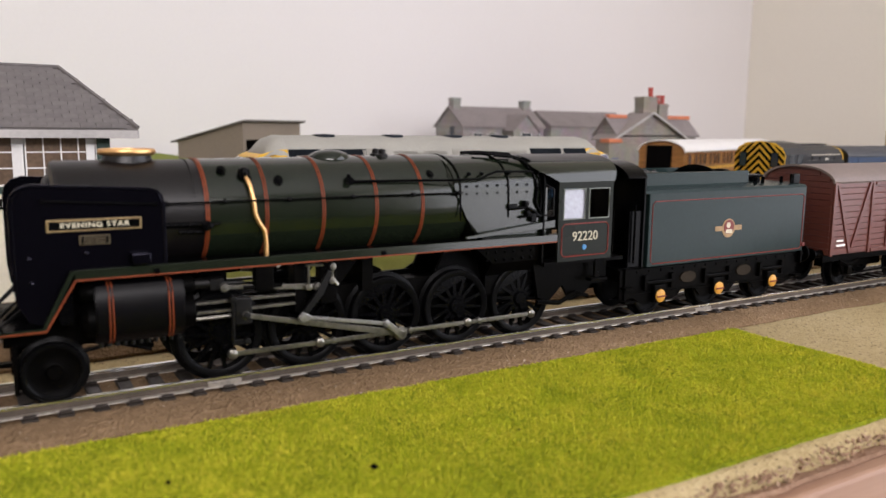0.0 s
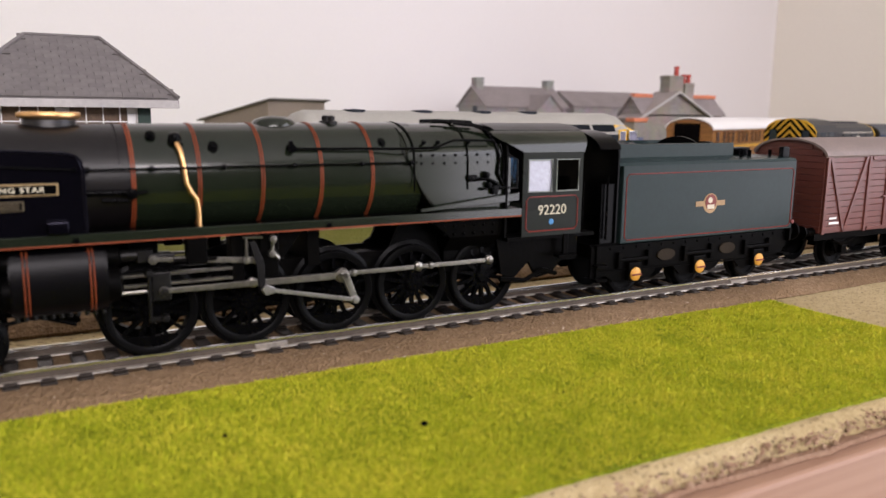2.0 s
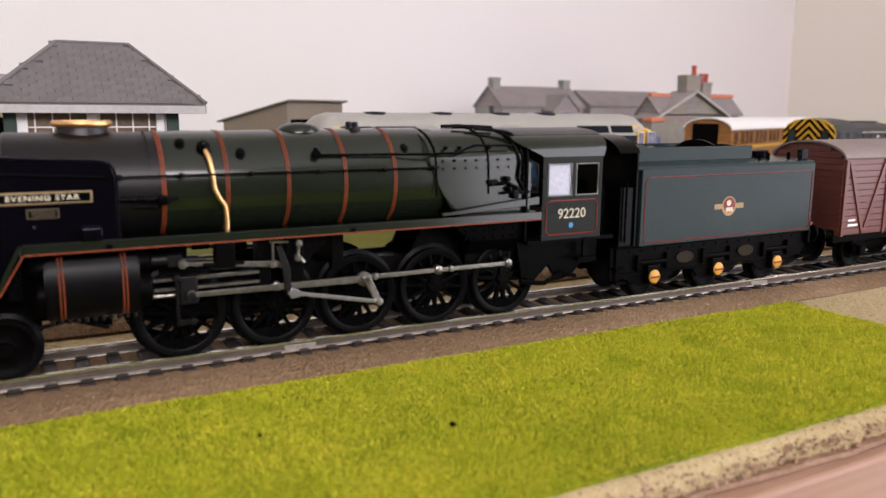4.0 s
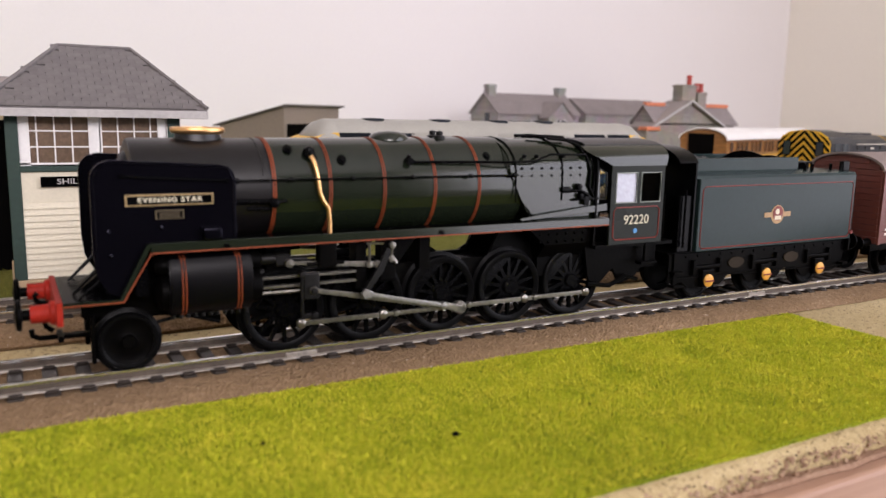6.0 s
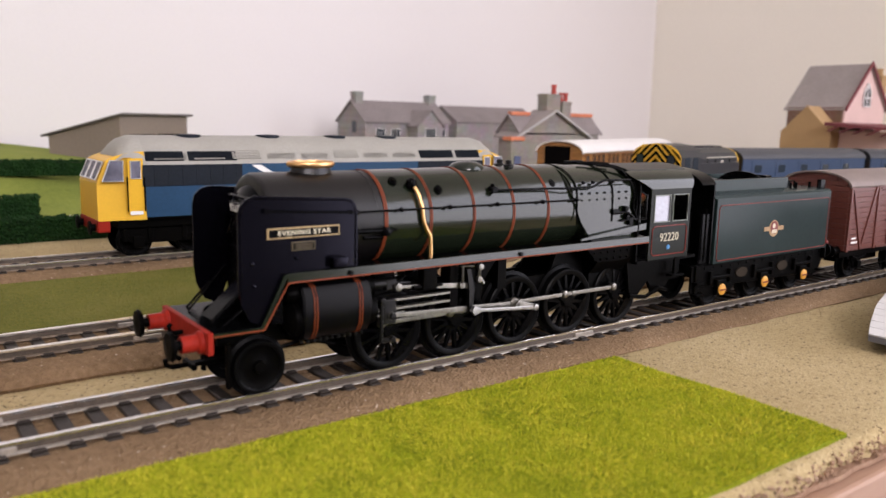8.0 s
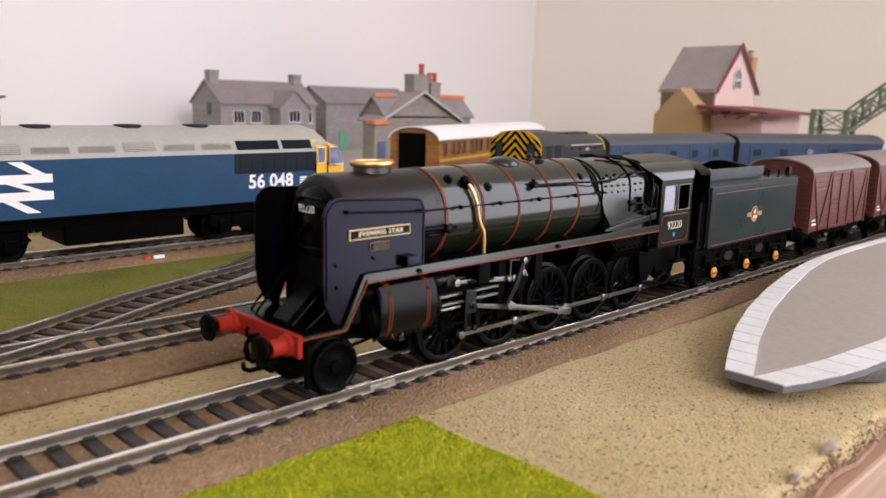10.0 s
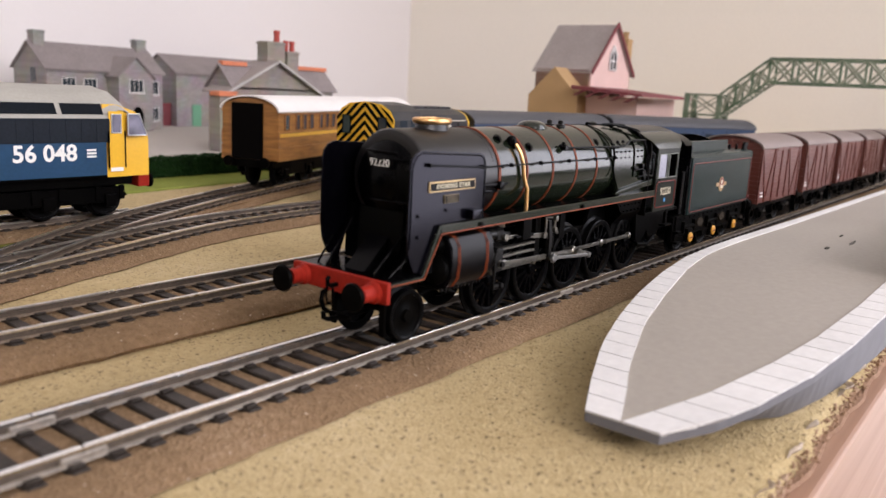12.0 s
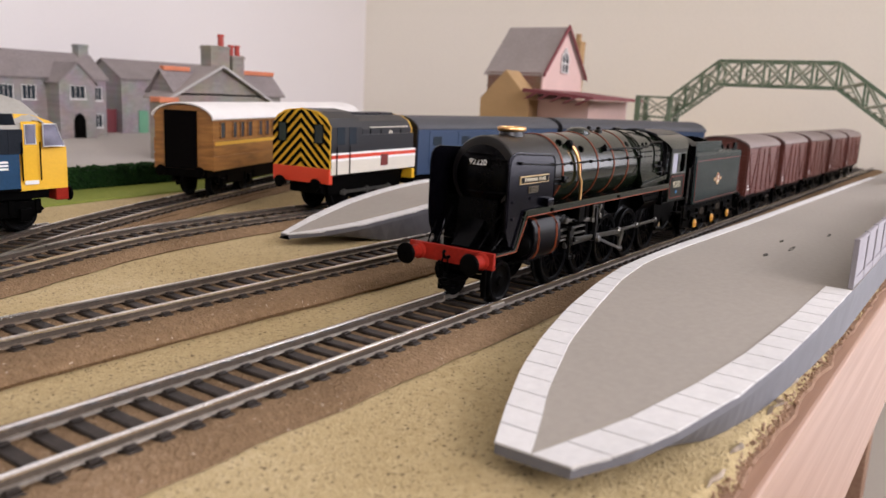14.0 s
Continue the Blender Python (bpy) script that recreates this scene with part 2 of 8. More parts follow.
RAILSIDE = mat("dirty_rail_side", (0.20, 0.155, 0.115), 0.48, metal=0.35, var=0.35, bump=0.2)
# web faces painted dark for the shade under the rail head
RAILWEB = mat("shaded_rail_web", (0.085, 0.066, 0.05), 0.5, metal=0.3, var=0.35, bump=0.15)
RAILCLEAN = mat("clean_nickel_rail_side", (0.46, 0.42, 0.37), 0.36, metal=0.7, var=0.30, bump=0.1, coarse=35)
RAILDULL = mat("tarnished_rail_top", (0.78, 0.74, 0.68), 0.28, metal=1.0, var=0.30, bump=0.08, coarse=25)
SLEEPER = mat("sleeper_plastic", (0.018, 0.013, 0.010), 0.55, var=0.3, bump=0.3, second=(0.036, 0.027, 0.021), spec=0.3)
WALLW = mat("white_wall_paint", (0.80, 0.775, 0.78), 0.9, var=0.015, fine=300, coarse=3, bump=0.05)
WALLC = mat("cream_wall_paint", (0.88, 0.84, 0.755), 0.9, var=0.02, fine=300, coarse=3, bump=0.05)
# unseen front wall, made dark so the engine's sides reflect little light
WALLD = mat("unseen_dark_wall", (0.085, 0.07, 0.06), 0.9, var=0.03, fine=300, coarse=3, bump=0.05)
CEIL = mat("ceiling_white", (0.82, 0.81, 0.79), 0.95, var=0.01, fine=200, coarse=3, bump=0.05)
# floor also made dark, for dark reflections low on the boiler
CARPET = mat("carpet_brown", (0.06, 0.045, 0.035), 0.95, var=0.2, fine=600, coarse=10, bump=0.6)
SAND = ground_mat("sand_scatter", [(0.17, 0.115, 0.05), (0.425, 0.325, 0.165), (0.525, 0.415, 0.23), (0.64, 0.535, 0.335)], 1300, 14, 0.6, 0.0005, specks=((0.085, 0.058, 0.034), 0.375))
FOAM = ground_mat("brown_trackbed_foam", [(0.090, 0.057, 0.029), (0.188, 0.121, 0.066), (0.262, 0.172, 0.098), (0.39, 0.28, 0.18)], 1200, 18, 0.9, 0.0006, specks=((0.55, 0.45, 0.35), 0.31))
GRASSBASE = ground_mat("grass_mat_base", [(0.06, 0.10, 0.006), (0.20, 0.25, 0.008), (0.33, 0.37, 0.012), (0.46, 0.42, 0.02)], 1500, 60, 1.0, 0.001)
PINE = wood_mat("pine_board", (0.39, 0.235, 0.155), (0.32, 0.18, 0.115))

# ---- the room ----
def room():
    bm = BM()
    box(bm, -2300, 1184, 800, 900, -900, 1500)
    tagged(part("wall_back", bm, WALLW), "plain white painted room wall behind the layout", "wall", kind="structure")
    bm = BM()
    for y0, y1, z0, z1 in ((-350, 800, -900, 1500), (-2500, -1950, -900, 1500), (-1950, -350, -900, -400), (-1950, -350, 1120, 1500)):
        box(bm, 1084, 1184, y0, y1, z0, z1)
    tagged(part("wall_right", bm, WALLC), "plain cream painted room wall with a window", "wall", kind="structure")
    # unseen wall; its opening is made up to hold the fill lamp
    bm = BM()
    for x0, x1, z0, z1 in ((-2300, -1110, -900, 1500), (410, 1084, -900, 1500), (-1110, 410, -900, 790), (-1110, 410, 1450, 1500)):
        box(bm, x0, x1, -2500, -2400, z0, z1)
    tagged(part("wall_front", bm, WALLD), "unseen dark room wall with a made-up window opening", "wall", kind="structure")
    bm = BM()
    box(bm, -2300, -2200, -2400, 800, -900, 1500)
    tagged(part("wall_left", bm, WALLC), "cream painted room wall", "wall", kind="structure")
    bm = BM()
    box(bm, -2300, 1184, -2500, 900, 1500, 1560)
    tagged(part("ceiling", bm, CEIL), "white painted ceiling", "ceiling", kind="structure")
    bm = BM()
    box(bm, -2300, 1184, -2500, 900, -960, -900)
    tagged(part("floor", bm, CARPET), "brown carpeted floor", "floor", kind="structure")


room()


# ---- baseboard and scenery ground ----
def torn(x, amp, seed):
    return amp * (noise.noise((x * 0.06, seed, 0)) + 0.6 * noise.noise((x * 0.22, seed, 3)))


def strip(bm, xs, profile):
    """A sheet lofted along x; profile(x) gives (y, z) points."""
    prev = None
    for x in xs:
        row = [bm.verts.new((x, y, z)) for y, z in profile(x)]
        if prev:
            for i in range(len(row) - 1):
                bm.faces.new((prev[i], prev[i + 1], row[i + 1], row[i]))
        prev = row
    return bm


def frange(a, b, d):
    n = max(1, round((b - a) / d))
    return [a + (b - a) * i / n for i in range(n + 1)]


GROUND = -6.0


def ground():
    bm = BM()
    ys = [-96, -93, -88, -80, -60, -40, -20, 0, 20, 27, 34, 42, 48, 62, 80, 86, 92, 100, 200, 400, 795]

    def prof(x):
        e = torn(x, 2.2, 1.0)
        pts = [(-96 + e, -10.5), (-96.4 + e, -8.5), (-95.5 + e, -6.6)]
        for y in ys[1:]:
            z = GROUND + 0.35 * noise.noise((x * 0.03, y * 0.03, 0)) + 0.25 * noise.noise((x * 0.2, y * 0.2, 5)) - 2.2 * max(0.0, min(1.0, (y - 22) / 10)) * max(0.0, min(1.0, (90 - y) / 6))
            pts.append((y if y > -90 else y + e, z))
        pts.append((795, -10.5))
        return pts
    strip(bm, frange(-900, 1080, 4), prof)
    tagged(part("ground", bm, SAND, smooth=60), "sandy scatter ground sheet with a torn front edge", "ground", kind="structure")
    bm = BM()
    strip(bm, frange(-900, 1080, 6), lambda x: [(-97.6 + torn(x, 1.6, 7), -11.7), (-97.9 + torn(x, 1.6, 7), -11.3), (-97.4 + torn(x, 1.6, 7), -10.6), (-90, -10.6), (790, -10.6), (790, -11.7), (-97, -11.7)])
    tagged(part("fibreboard_sheet", bm, FIBRE, smooth=50), "brown insulation board sheet under the scenery", "board", kind="structure")
    bm = BM()
    box(bm, -900, 1080, -101, -83, -83, -11.8, 1.0)
    fr = thing("baseboard_frame", "pale pine timber frame carrying the layout", "baseboard")
    part("front_rail", bm, PINE, fr)
    bm = BM()
    box(bm, -900, 1080, -82.5, 790, -22, -11.8)
    part("deck", bm, PINE, fr)
    for x in (-700, 150, 950):
        for y in (-60, 740):
            bm = BM()
            box(bm, x, x + 44, y, y + 44, -900, -22.2, 1.0)
            part("leg", bm, PINE, fr)


FIBRE = ground_mat("fibreboard", [(0.16, 0.09, 0.055), (0.29, 0.18, 0.12), (0.40, 0.27, 0.18)], 900, 30, 0.6)
ground()


def torn_crumbs():
    """Ragged flakes of pale board along the torn edge."""
    rng = random.Random(5)
    ico = BM()
    bmesh.ops.create_icosphere(ico, subdivisions=1, radius=1)
    base = [v.co.copy() for v in ico.verts]
    faces = [[v.index for v in f.verts] for f in ico.faces]
    ico.free()
    V, F = [], []
    for i in range(2600):
        x = rng.uniform(-120, 420)
        y = -96 + torn(x, 2.2, 1.0) + rng.uniform(-1.6, 0.8)
        z = -8.4 + rng.uniform(-1.9, 1.8)
        r = rng.uniform(0.15, 0.55)
        n0 = len(V)
        for b in base:
            V.append(((x + b.x * r * rng.uniform(0.8, 1.9)) * MM, (y + b.y * r * rng.uniform(0.7, 1.1)) * MM, (z + b.z * r * rng.uniform(0.6, 1.0)) * MM))
        F += [[n0 + k for k in f] for f in faces]
    me = bpy.data.meshes.new("torn_edge_crumbs")
    me.from_pydata(V, [], F)
    me.materials.append(CRUMB)
    tagged(new("torn_edge_crumbs", me), "pale torn fibres along the board edge", "debris", kind="stuff")


CRUMB = ground_mat("torn_fibre", [(0.16, 0.095, 0.055), (0.33, 0.21, 0.135), (0.58, 0.46, 0.34)], 500, 40, 0.5)
torn_crumbs()


def torn_paper():
    """Curled tongues of pale backing paper where the ground sheet is torn."""
    rng = random.Random(21)
    bm = BM()
    x = 88.0
    while x < 300:
        ln, wd, curl = rng.uniform(4, 15), rng.uniform(1.0, 3.4), rng.uniform(0.4, 2.6)
        rows = []
        for i in range(9):
            u = i / 8
            xx = x + ln * u
            e = -95.6 + torn(xx, 2.2, 1.0)
            swell = math.sin(math.pi * u) ** 0.7
            row = []
            for k in range(6):
                v = k / 5
                a = v * (1.2 + curl * 0.8)
                row.append(bm.verts.new((xx + 0.5 * noise.noise((xx * 0.4, v * 3, 2)), e + 0.9 - wd * swell * math.sin(a) * 0.75, -6.4 + wd * swell * (1 - math.cos(a)) * 0.55 + 0.25 * noise.noise((xx * 0.5, v * 2, 8)))))
            rows.append(row)
        for A, B in zip(rows, rows[1:]):
            for k in range(5):
                bm.faces.new((A[k], A[k + 1], B[k + 1], B[k]))
        x += ln + rng.uniform(2, 26)
    bmesh.ops.solidify(bm, geom=bm.faces[:], thickness=0.25)
    tagged(part("torn_paper_edge", bm, TORNPAPER, smooth=50), "curled tongues of pale torn backing paper along the board edge", "torn paper", kind="stuff")


TORNPAPER = mat("torn_backing_paper", (0.62, 0.53, 0.43), 0.85, var=0.18, fine=700, coarse=120, bump=0.4)
torn_paper()


def grass_patch(name, outline, z, label, blades, seed, hi=2.0, fibres=None, turf=None):
    """A mat of static grass: a base sheet with short leaning blades."""
    xs = [p[0] for p in outline]
    ys = [p[1] for p in outline]
    bm = BM()
    prism(bm, outline, z - 0.6, z + 0.5, "z")
    bmesh.ops.triangulate(bm, faces=bm.faces)
    base = tagged(part(name, bm, turf or GRASSBASE), label, "grass", kind="stuff")
    rng = np.random.default_rng(seed)

    def inside(px, py):
        c = np.zeros(len(px), bool)
        j = len(outline) - 1
        for i in range(len(outline)):
            (xi, yi), (xj, yj) = outline[i], outline[j]
            c ^= ((yi > py) != (yj > py)) & (px < (xj - xi) * (py - yi) / (yj - yi + 1e-9) + xi)
            j = i
        return c
    px, py = rng.uniform(min(xs), max(xs), blades), rng.uniform(min(ys), max(ys), blades)
    k = inside(px, py)
    px, py = px[k], py[k]
    n = len(px)
    a = rng.uniform(0, 2 * np.pi, n)
    h = rng.uniform(0.5, 1.0, n) * hi
    w = rng.uniform(0.07, 0.14, n)
    lean = rng.uniform(0.2, 1.0, n)
    clump = np.sin(px * 1.9 + 3 * np.sin(py * 0.83) + 2 * np.sin(px * 0.31)) * np.sin(py * 2.3 + 3 * np.sin(px * 0.71) + 2 * np.sin(py * 0.37))
    keep = rng.uniform(-2.6, 1.0, n) < clump
    px, py, a, h, w, lean = px[keep], py[keep], a[keep], h[keep] * (1 + 0.25 * clump[keep]), w[keep], lean[keep]
    n = len(px)
    b = rng.uniform(0, 2 * np.pi, n)
    V = np.zeros((n, 3, 3))
    V[:, 0] = np.c_[px - np.cos(a) * w, py - np.sin(a) * w, np.full(n, z + 0.3)]
    V[:, 1] = np.c_[px + np.cos(a) * w, py + np.sin(a) * w, np.full(n, z + 0.3)]
    V[:, 2] = np.c_[px + np.cos(b) * h * lean, py + np.sin(b) * h * lean, z + 0.4 + h]
    me = bpy.data.meshes.new("blades")
    me.from_pydata((V.reshape(-1, 3) * MM).tolist(), [], np.arange(3 * n).reshape(-1, 3).tolist())
    me.materials.append(fibres or BLADES)
    ob = new("blades", me)
    ob.parent = base
    ob["kind"] = "stuff"
    return base


def blades_mat(name, dark, mid, light):
    m = bpy.data.materials.new(name)
    m.use_nodes = True
    n, l = m.node_tree.nodes, m.node_tree.links
    b = n["Principled BSDF"]
    b.inputs["Roughness"].default_value = 0.8
    b.inputs["Specular IOR Level"].default_value = 0.2
    g = n.new("ShaderNodeNewGeometry")
    tc, no, mix = n.new("ShaderNodeTexCoord"), n.new("ShaderNodeTexNoise"), n.new("ShaderNodeMath")
    no.inputs["Scale"].default_value, no.inputs["Detail"].default_value = 110, 7
    l.new(tc.outputs["Object"], no.inputs["Vector"])
    mix.operation = "MULTIPLY_ADD"
    mix.inputs[1].default_value = 0.46
    l.new(g.outputs["Random Per Island"], mix.inputs[0])
    sc = n.new("ShaderNodeMath")
    sc.operation = "MULTIPLY"
    sc.inputs[1].default_value = 0.66
    l.new(no.outputs["Fac"], sc.inputs[0])
    l.new(sc.outputs[0], mix.inputs[2])
    r = n.new("ShaderNodeValToRGB")
    e = r.color_ramp.elements
    e[0].position, e[0].color = 0.1, (*dark, 1)
    e[1].position, e[1].color = 0.85, (*light, 1)
    x = e.new(0.45)
    x.color = (*mid, 1)
    l.new(mix.outputs[0], r.inputs[0])
    l.new(r.outputs[0], b.inputs["Base Color"])
    return m


BLADES = blades_mat("grass_fibres", (0.09, 0.15, 0.006), (0.43, 0.49, 0.013), (0.78, 0.66, 0.06))
DULLBLADES = blades_mat("dull_grass_fibres", (0.055, 0.075, 0.014), (0.17, 0.175, 0.03), (0.29, 0.26, 0.07))
DULLTURF = ground_mat("dull_scatter_turf", [(0.05, 0.06, 0.012), (0.13, 0.14, 0.025), (0.20, 0.19, 0.045), (0.26, 0.22, 0.08)], 1300, 30, 0.8, 0.0008)


def wavy(x0, x1, y, amp, step, seed):
    return [(x, y + amp * noise.noise((x * 0.08, seed, 0))) for x in frange(x0, x1, step)]


front = wavy(-420, 53, -23.2, 1.1, 6, 2.0) + [(52.5, -40), (54, -60), (53, -80), (52, -93)] + [(x, y + torn(x, 2.2, 1.0)) for x, y in wavy(52, -420, -93.5, 0.6, 6, 9.0)]
grass_patch("grass_mat", front, -5.6, "bright green static grass mat on the layout's front edge", 520000, 3, 0.8)


# ---- track ----
def centre(points, step=2.0):
    """A smooth line through plan points, sampled evenly."""
    P = [Vector((*p, 0)) for p in points]
    out = []
    for i in range(len(P) - 1):
        a, b, c, d = P[max(i - 1, 0)], P[i], P[i + 1], P[min(i + 2, len(P) - 1)]
        n = max(2, int((c - b).length / step))
        for k in range(n):
            t = k / n
            out.append(0.5 * ((2 * b) + (c - a) * t + (2 * a - 5 * b + 4 * c - d) * t * t + (3 * b - a - 3 * c + d) * t ** 3))
    out.append(P[-1])
    return out


def along(line, s):
    """Place and heading at s millimetres along a sampled line."""
    for p, q in zip(line, line[1:]):
        d = (q - p).length
        if s <= d or q is line[-1]:
            return p.lerp(q, s / d), math.degrees(math.atan2(q.y - p.y, q.x - p.x))
        s -= d


def sweep(bm, line, prof, every=4, bright=None):
    pts = line[::every] + ([line[-1]] if (len(line) - 1) % every else [])
    prev = first = None
    for i, p in enumerate(pts):
        d = (pts[min(i + 1, len(pts) - 1)] - pts[max(i - 1, 0)]).normalized()
        nrm = Vector((-d.y, d.x, 0))
        ring = [bm.verts.new(p + nrm * a + Vector((0, 0, z))) for a, z in prof]
        if prev:
            for k in range(len(ring)):
                f = bm.faces.new((prev[k], prev[(k + 1) % len(ring)], ring[(k + 1) % len(ring)], ring[k]))
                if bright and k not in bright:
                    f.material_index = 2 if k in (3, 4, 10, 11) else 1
        else:
            bm.faces.new(ring)
        prev = ring
    bm.faces.new(prev[::-1])
    return bm


RAILPROF = [(-1.05, -2.5), (1.05, -2.5), (1.0, -2.25), (0.35, -2.0), (0.3, -0.8), (0.6, -0.62), (0.6, -0.08), (0.52, 0), (-0.52, 0), (-0.6, -0.08), (-0.6, -0.62), (-0.3, -0.8), (-0.35, -2.0), (-1.0, -2.25)]


def sleeper_mesh():
    bm = BM()
    box(bm, -1.6, 1.6, -12.2, 12.2, -5.6, -2.55, 0.25, 1)
    for s in (-1, 1):
        for k in (-1, 1):
            box(bm, -1.3, 1.3, s * 8.75 + k * 1.7 - 0.7, s * 8.75 + k * 1.7 + 0.7, -2.6, -2.0, 0.2, 1)
    bmesh.ops.scale(bm, vec=(MM, MM, MM), verts=bm.verts)
    me = bpy.data.meshes.new("sleeper")
    bm.to_mesh(me)
    bm.free()
    me.materials.append(SLEEPER)
    return me


SLEEPER_MESH = sleeper_mesh()


def track(name, line, label, joints=(), pitch=6.95, off=0.0, lift=0.0, metal=None):
    tr = thing(name, label, "railway track", "tracks of the layout", m=at(0, 0, lift))
    for s in (-1, 1):
        bm = BM()
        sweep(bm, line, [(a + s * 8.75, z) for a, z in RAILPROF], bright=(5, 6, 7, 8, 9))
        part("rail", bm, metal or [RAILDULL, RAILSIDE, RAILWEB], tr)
    total = sum((b - a).length for a, b in zip(line, line[1:]))
    n = int((total - off) / pitch)
    # evenly walk the line
    acc, i, want = 0.0, 0, off
    rng = random.Random(len(line))
    for _ in range(n):
        while i < len(line) - 2 and acc + (line[i + 1] - line[i]).length < want:
            acc += (line[i + 1] - line[i]).length
            i += 1
        d = line[i + 1] - line[i]
        p = line[i] + d.normalized() * (want - acc)
        ob = new("sleeper", SLEEPER_MESH)
        ob.parent = tr
        ob.matrix_basis = at(p.x, p.y, 0, math.degrees(math.atan2(d.y, d.x)) + rng.uniform(-0.6, 0.6))
        want += pitch
    for x, y in joints:
        for s in (-1, 1):
            bm = BM()
            box(bm, x - 4, x + 4, y + s * 8.75 - 0.85, y + s * 8.75 + 0.85, -2.3, -0.95, 0.2, 1)
            part("rail_joiner", bm, RAILCLEAN, tr)
            bm = BM()
            box(bm, x - 0.18, x + 0.18, y + s * 8.75 - 0.56, y + s * 8.75 + 0.56, -1.0, 0.02)
            part("joint_gap", bm, FRAMEBLACK, tr)
    return tr


def trackbed(name, line, label, half=21.5, top=15.0, lift=0.0, drop=0.0):
    bm = BM()
    rng = random.Random(3)
    pts = line[::3]
    prev = None
    for i, p in enumerate(pts):
        d = (pts[min(i + 1, len(pts) - 1)] - pts[max(i - 1, 0)]).normalized()
        nrm = Vector((-d.y, d.x, 0))
        w = noise.noise((p.x * 0.05, p.y * 0.05, 1.0)) * 1.2 + noise.noise((p.x * 0.22, p.y * 0.22, 4.0)) * 0.6
        w2 = noise.noise((p.x * 0.05, p.y * 0.05, 9.0)) * 1.2 + noise.noise((p.x * 0.22, p.y * 0.22, 7.0)) * 0.6
        prof = [(-half + 1.5 + w, -6.6 - drop), (-half - 0.3 + w, -5.6 - 0.6 * drop), (-half + 1.4 + w, -4.6), (-half + 3.0 + w, -3.9), (-top, -3.2), (-11.6, -2.85), (-10.4, -3.3), (-6, -3.5), (0, -3.35), (6, -3.5), (10.4, -3.3), (11.6, -2.85), (top, -3.2), (half - 3.0 + w2, -3.9), (half - 1.4 + w2, -4.6), (half + 0.3 + w2, -5.6 - 0.6 * drop), (half - 1.5 + w2, -6.6 - drop)]
        ring = [bm.verts.new(p + nrm * a + Vector((0, 0, lift + z + 0.18 * noise.noise((p.x * 0.3, a, 2.0))))) for a, z in prof]
        if prev:
            for k in range(len(ring) - 1):
                bm.faces.new((prev[k], prev[k + 1], ring[k + 1], ring[k]))
        prev = ring
    return tagged(part(name, bm, FOAM, smooth=50), label, "trackbed", kind="structure")


LINE1 = centre([(-900, 0), (-400, 0), (300, 0), (600, 0), (1080, 0)])
LINE2 = centre([(-900, 67), (-400, 67), (300, 67), (600, 67), (1080, 67)])
LINE3 = centre([(-95, 67.2), (-40, 70), (0, 81), (45, 104), (95, 123), (140, 139), (190, 155), (240, 162), (300, 163), (400, 163), (540, 150), (680, 88), (760, 45)])
LINE4 = centre([(-900, 198), (-200, 198), (60, 198), (130, 200), (185, 208)])
LINE5 = centre([(72, 114), (105, 133), (150, 165), (200, 193), (250, 217), (278, 229), (340, 254), (480, 312), (620, 372)])
BEDLABEL = "raised strip of brown foam ballast under the rails"
for i, (ln, half) in enumerate(((LINE1, 21.5), (LINE2, 21.5), (LINE3[40:], 19), (LINE4, 21), (LINE5[20:], 18))):
    trackbed("trackbed", ln, BEDLABEL, half, lift=0.06 * i, drop=2.4 if i == 1 else 0.0)
T1 = track("main_line_track", LINE1, "straight nickel-rail track on dark sleepers carrying the steam train", [(-108.5, 0), (54, 0), (215, 0)], metal=[RAIL, RAILCLEAN, RAILWEB])
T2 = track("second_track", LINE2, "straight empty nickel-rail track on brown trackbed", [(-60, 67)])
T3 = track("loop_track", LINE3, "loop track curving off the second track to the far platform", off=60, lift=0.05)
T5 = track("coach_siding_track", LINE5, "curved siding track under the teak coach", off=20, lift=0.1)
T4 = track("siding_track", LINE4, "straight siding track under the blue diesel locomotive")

grass_patch("grass_strip", wavy(-420, 20, 98, 2, 12, 4.0) + [(45, 128), (80, 143), (120, 160), (150, 174)] + wavy(150, -420, 176, 1.5, 12, 6.0), -5.6, "dull green scatter grass between the sidings", 60000, 5, 0.9, DULLBLADES, DULLTURF)

# ---- rolling stock ----
DRIVERS = (-50.0, -71.5, -93.0, -114.5, -136.0)
CRANK, DRIVER_R = 4.7, 10.0
MOVING = []      # top-level vehicles of the moving train
ROLLERS = []     # (object, x, y, z, radius) that roll with it
GEAR = []        # (object, function of travel giving a pose) of the valve gear


SPOKES = {}


def spoke_mesh(r):
    if r not in SPOKES:
        bm = BM()
        w0, w1, p, q = r * 0.06, r * 0.038, r * 0.16, r * 0.84
        vs = []
        for d, w in ((p, w0), (q, w1)):
            for u, yy in ((-w, -0.7), (w, -0.7), (w, 0.5), (-w, 0.5)):
                vs.append(bm.verts.new((d, yy, u)))
        for i in range(4):
            bm.faces.new((vs[i], vs[(i + 1) % 4], vs[4 + (i + 1) % 4], vs[4 + i]))
        bm.faces.new(vs[:4])
        bm.faces.new(vs[4:][::-1])
        bmesh.ops.recalc_face_normals(bm, faces=bm.faces)
        bmesh.ops.scale(bm, vec=(MM, MM, MM), verts=bm.verts)
        me = bpy.data.meshes.new("spoke")
        bm.to_mesh(me)
        bm.free()
        me.materials.append(BLACK)
        SPOKES[r] = me
    return SPOKES[r]


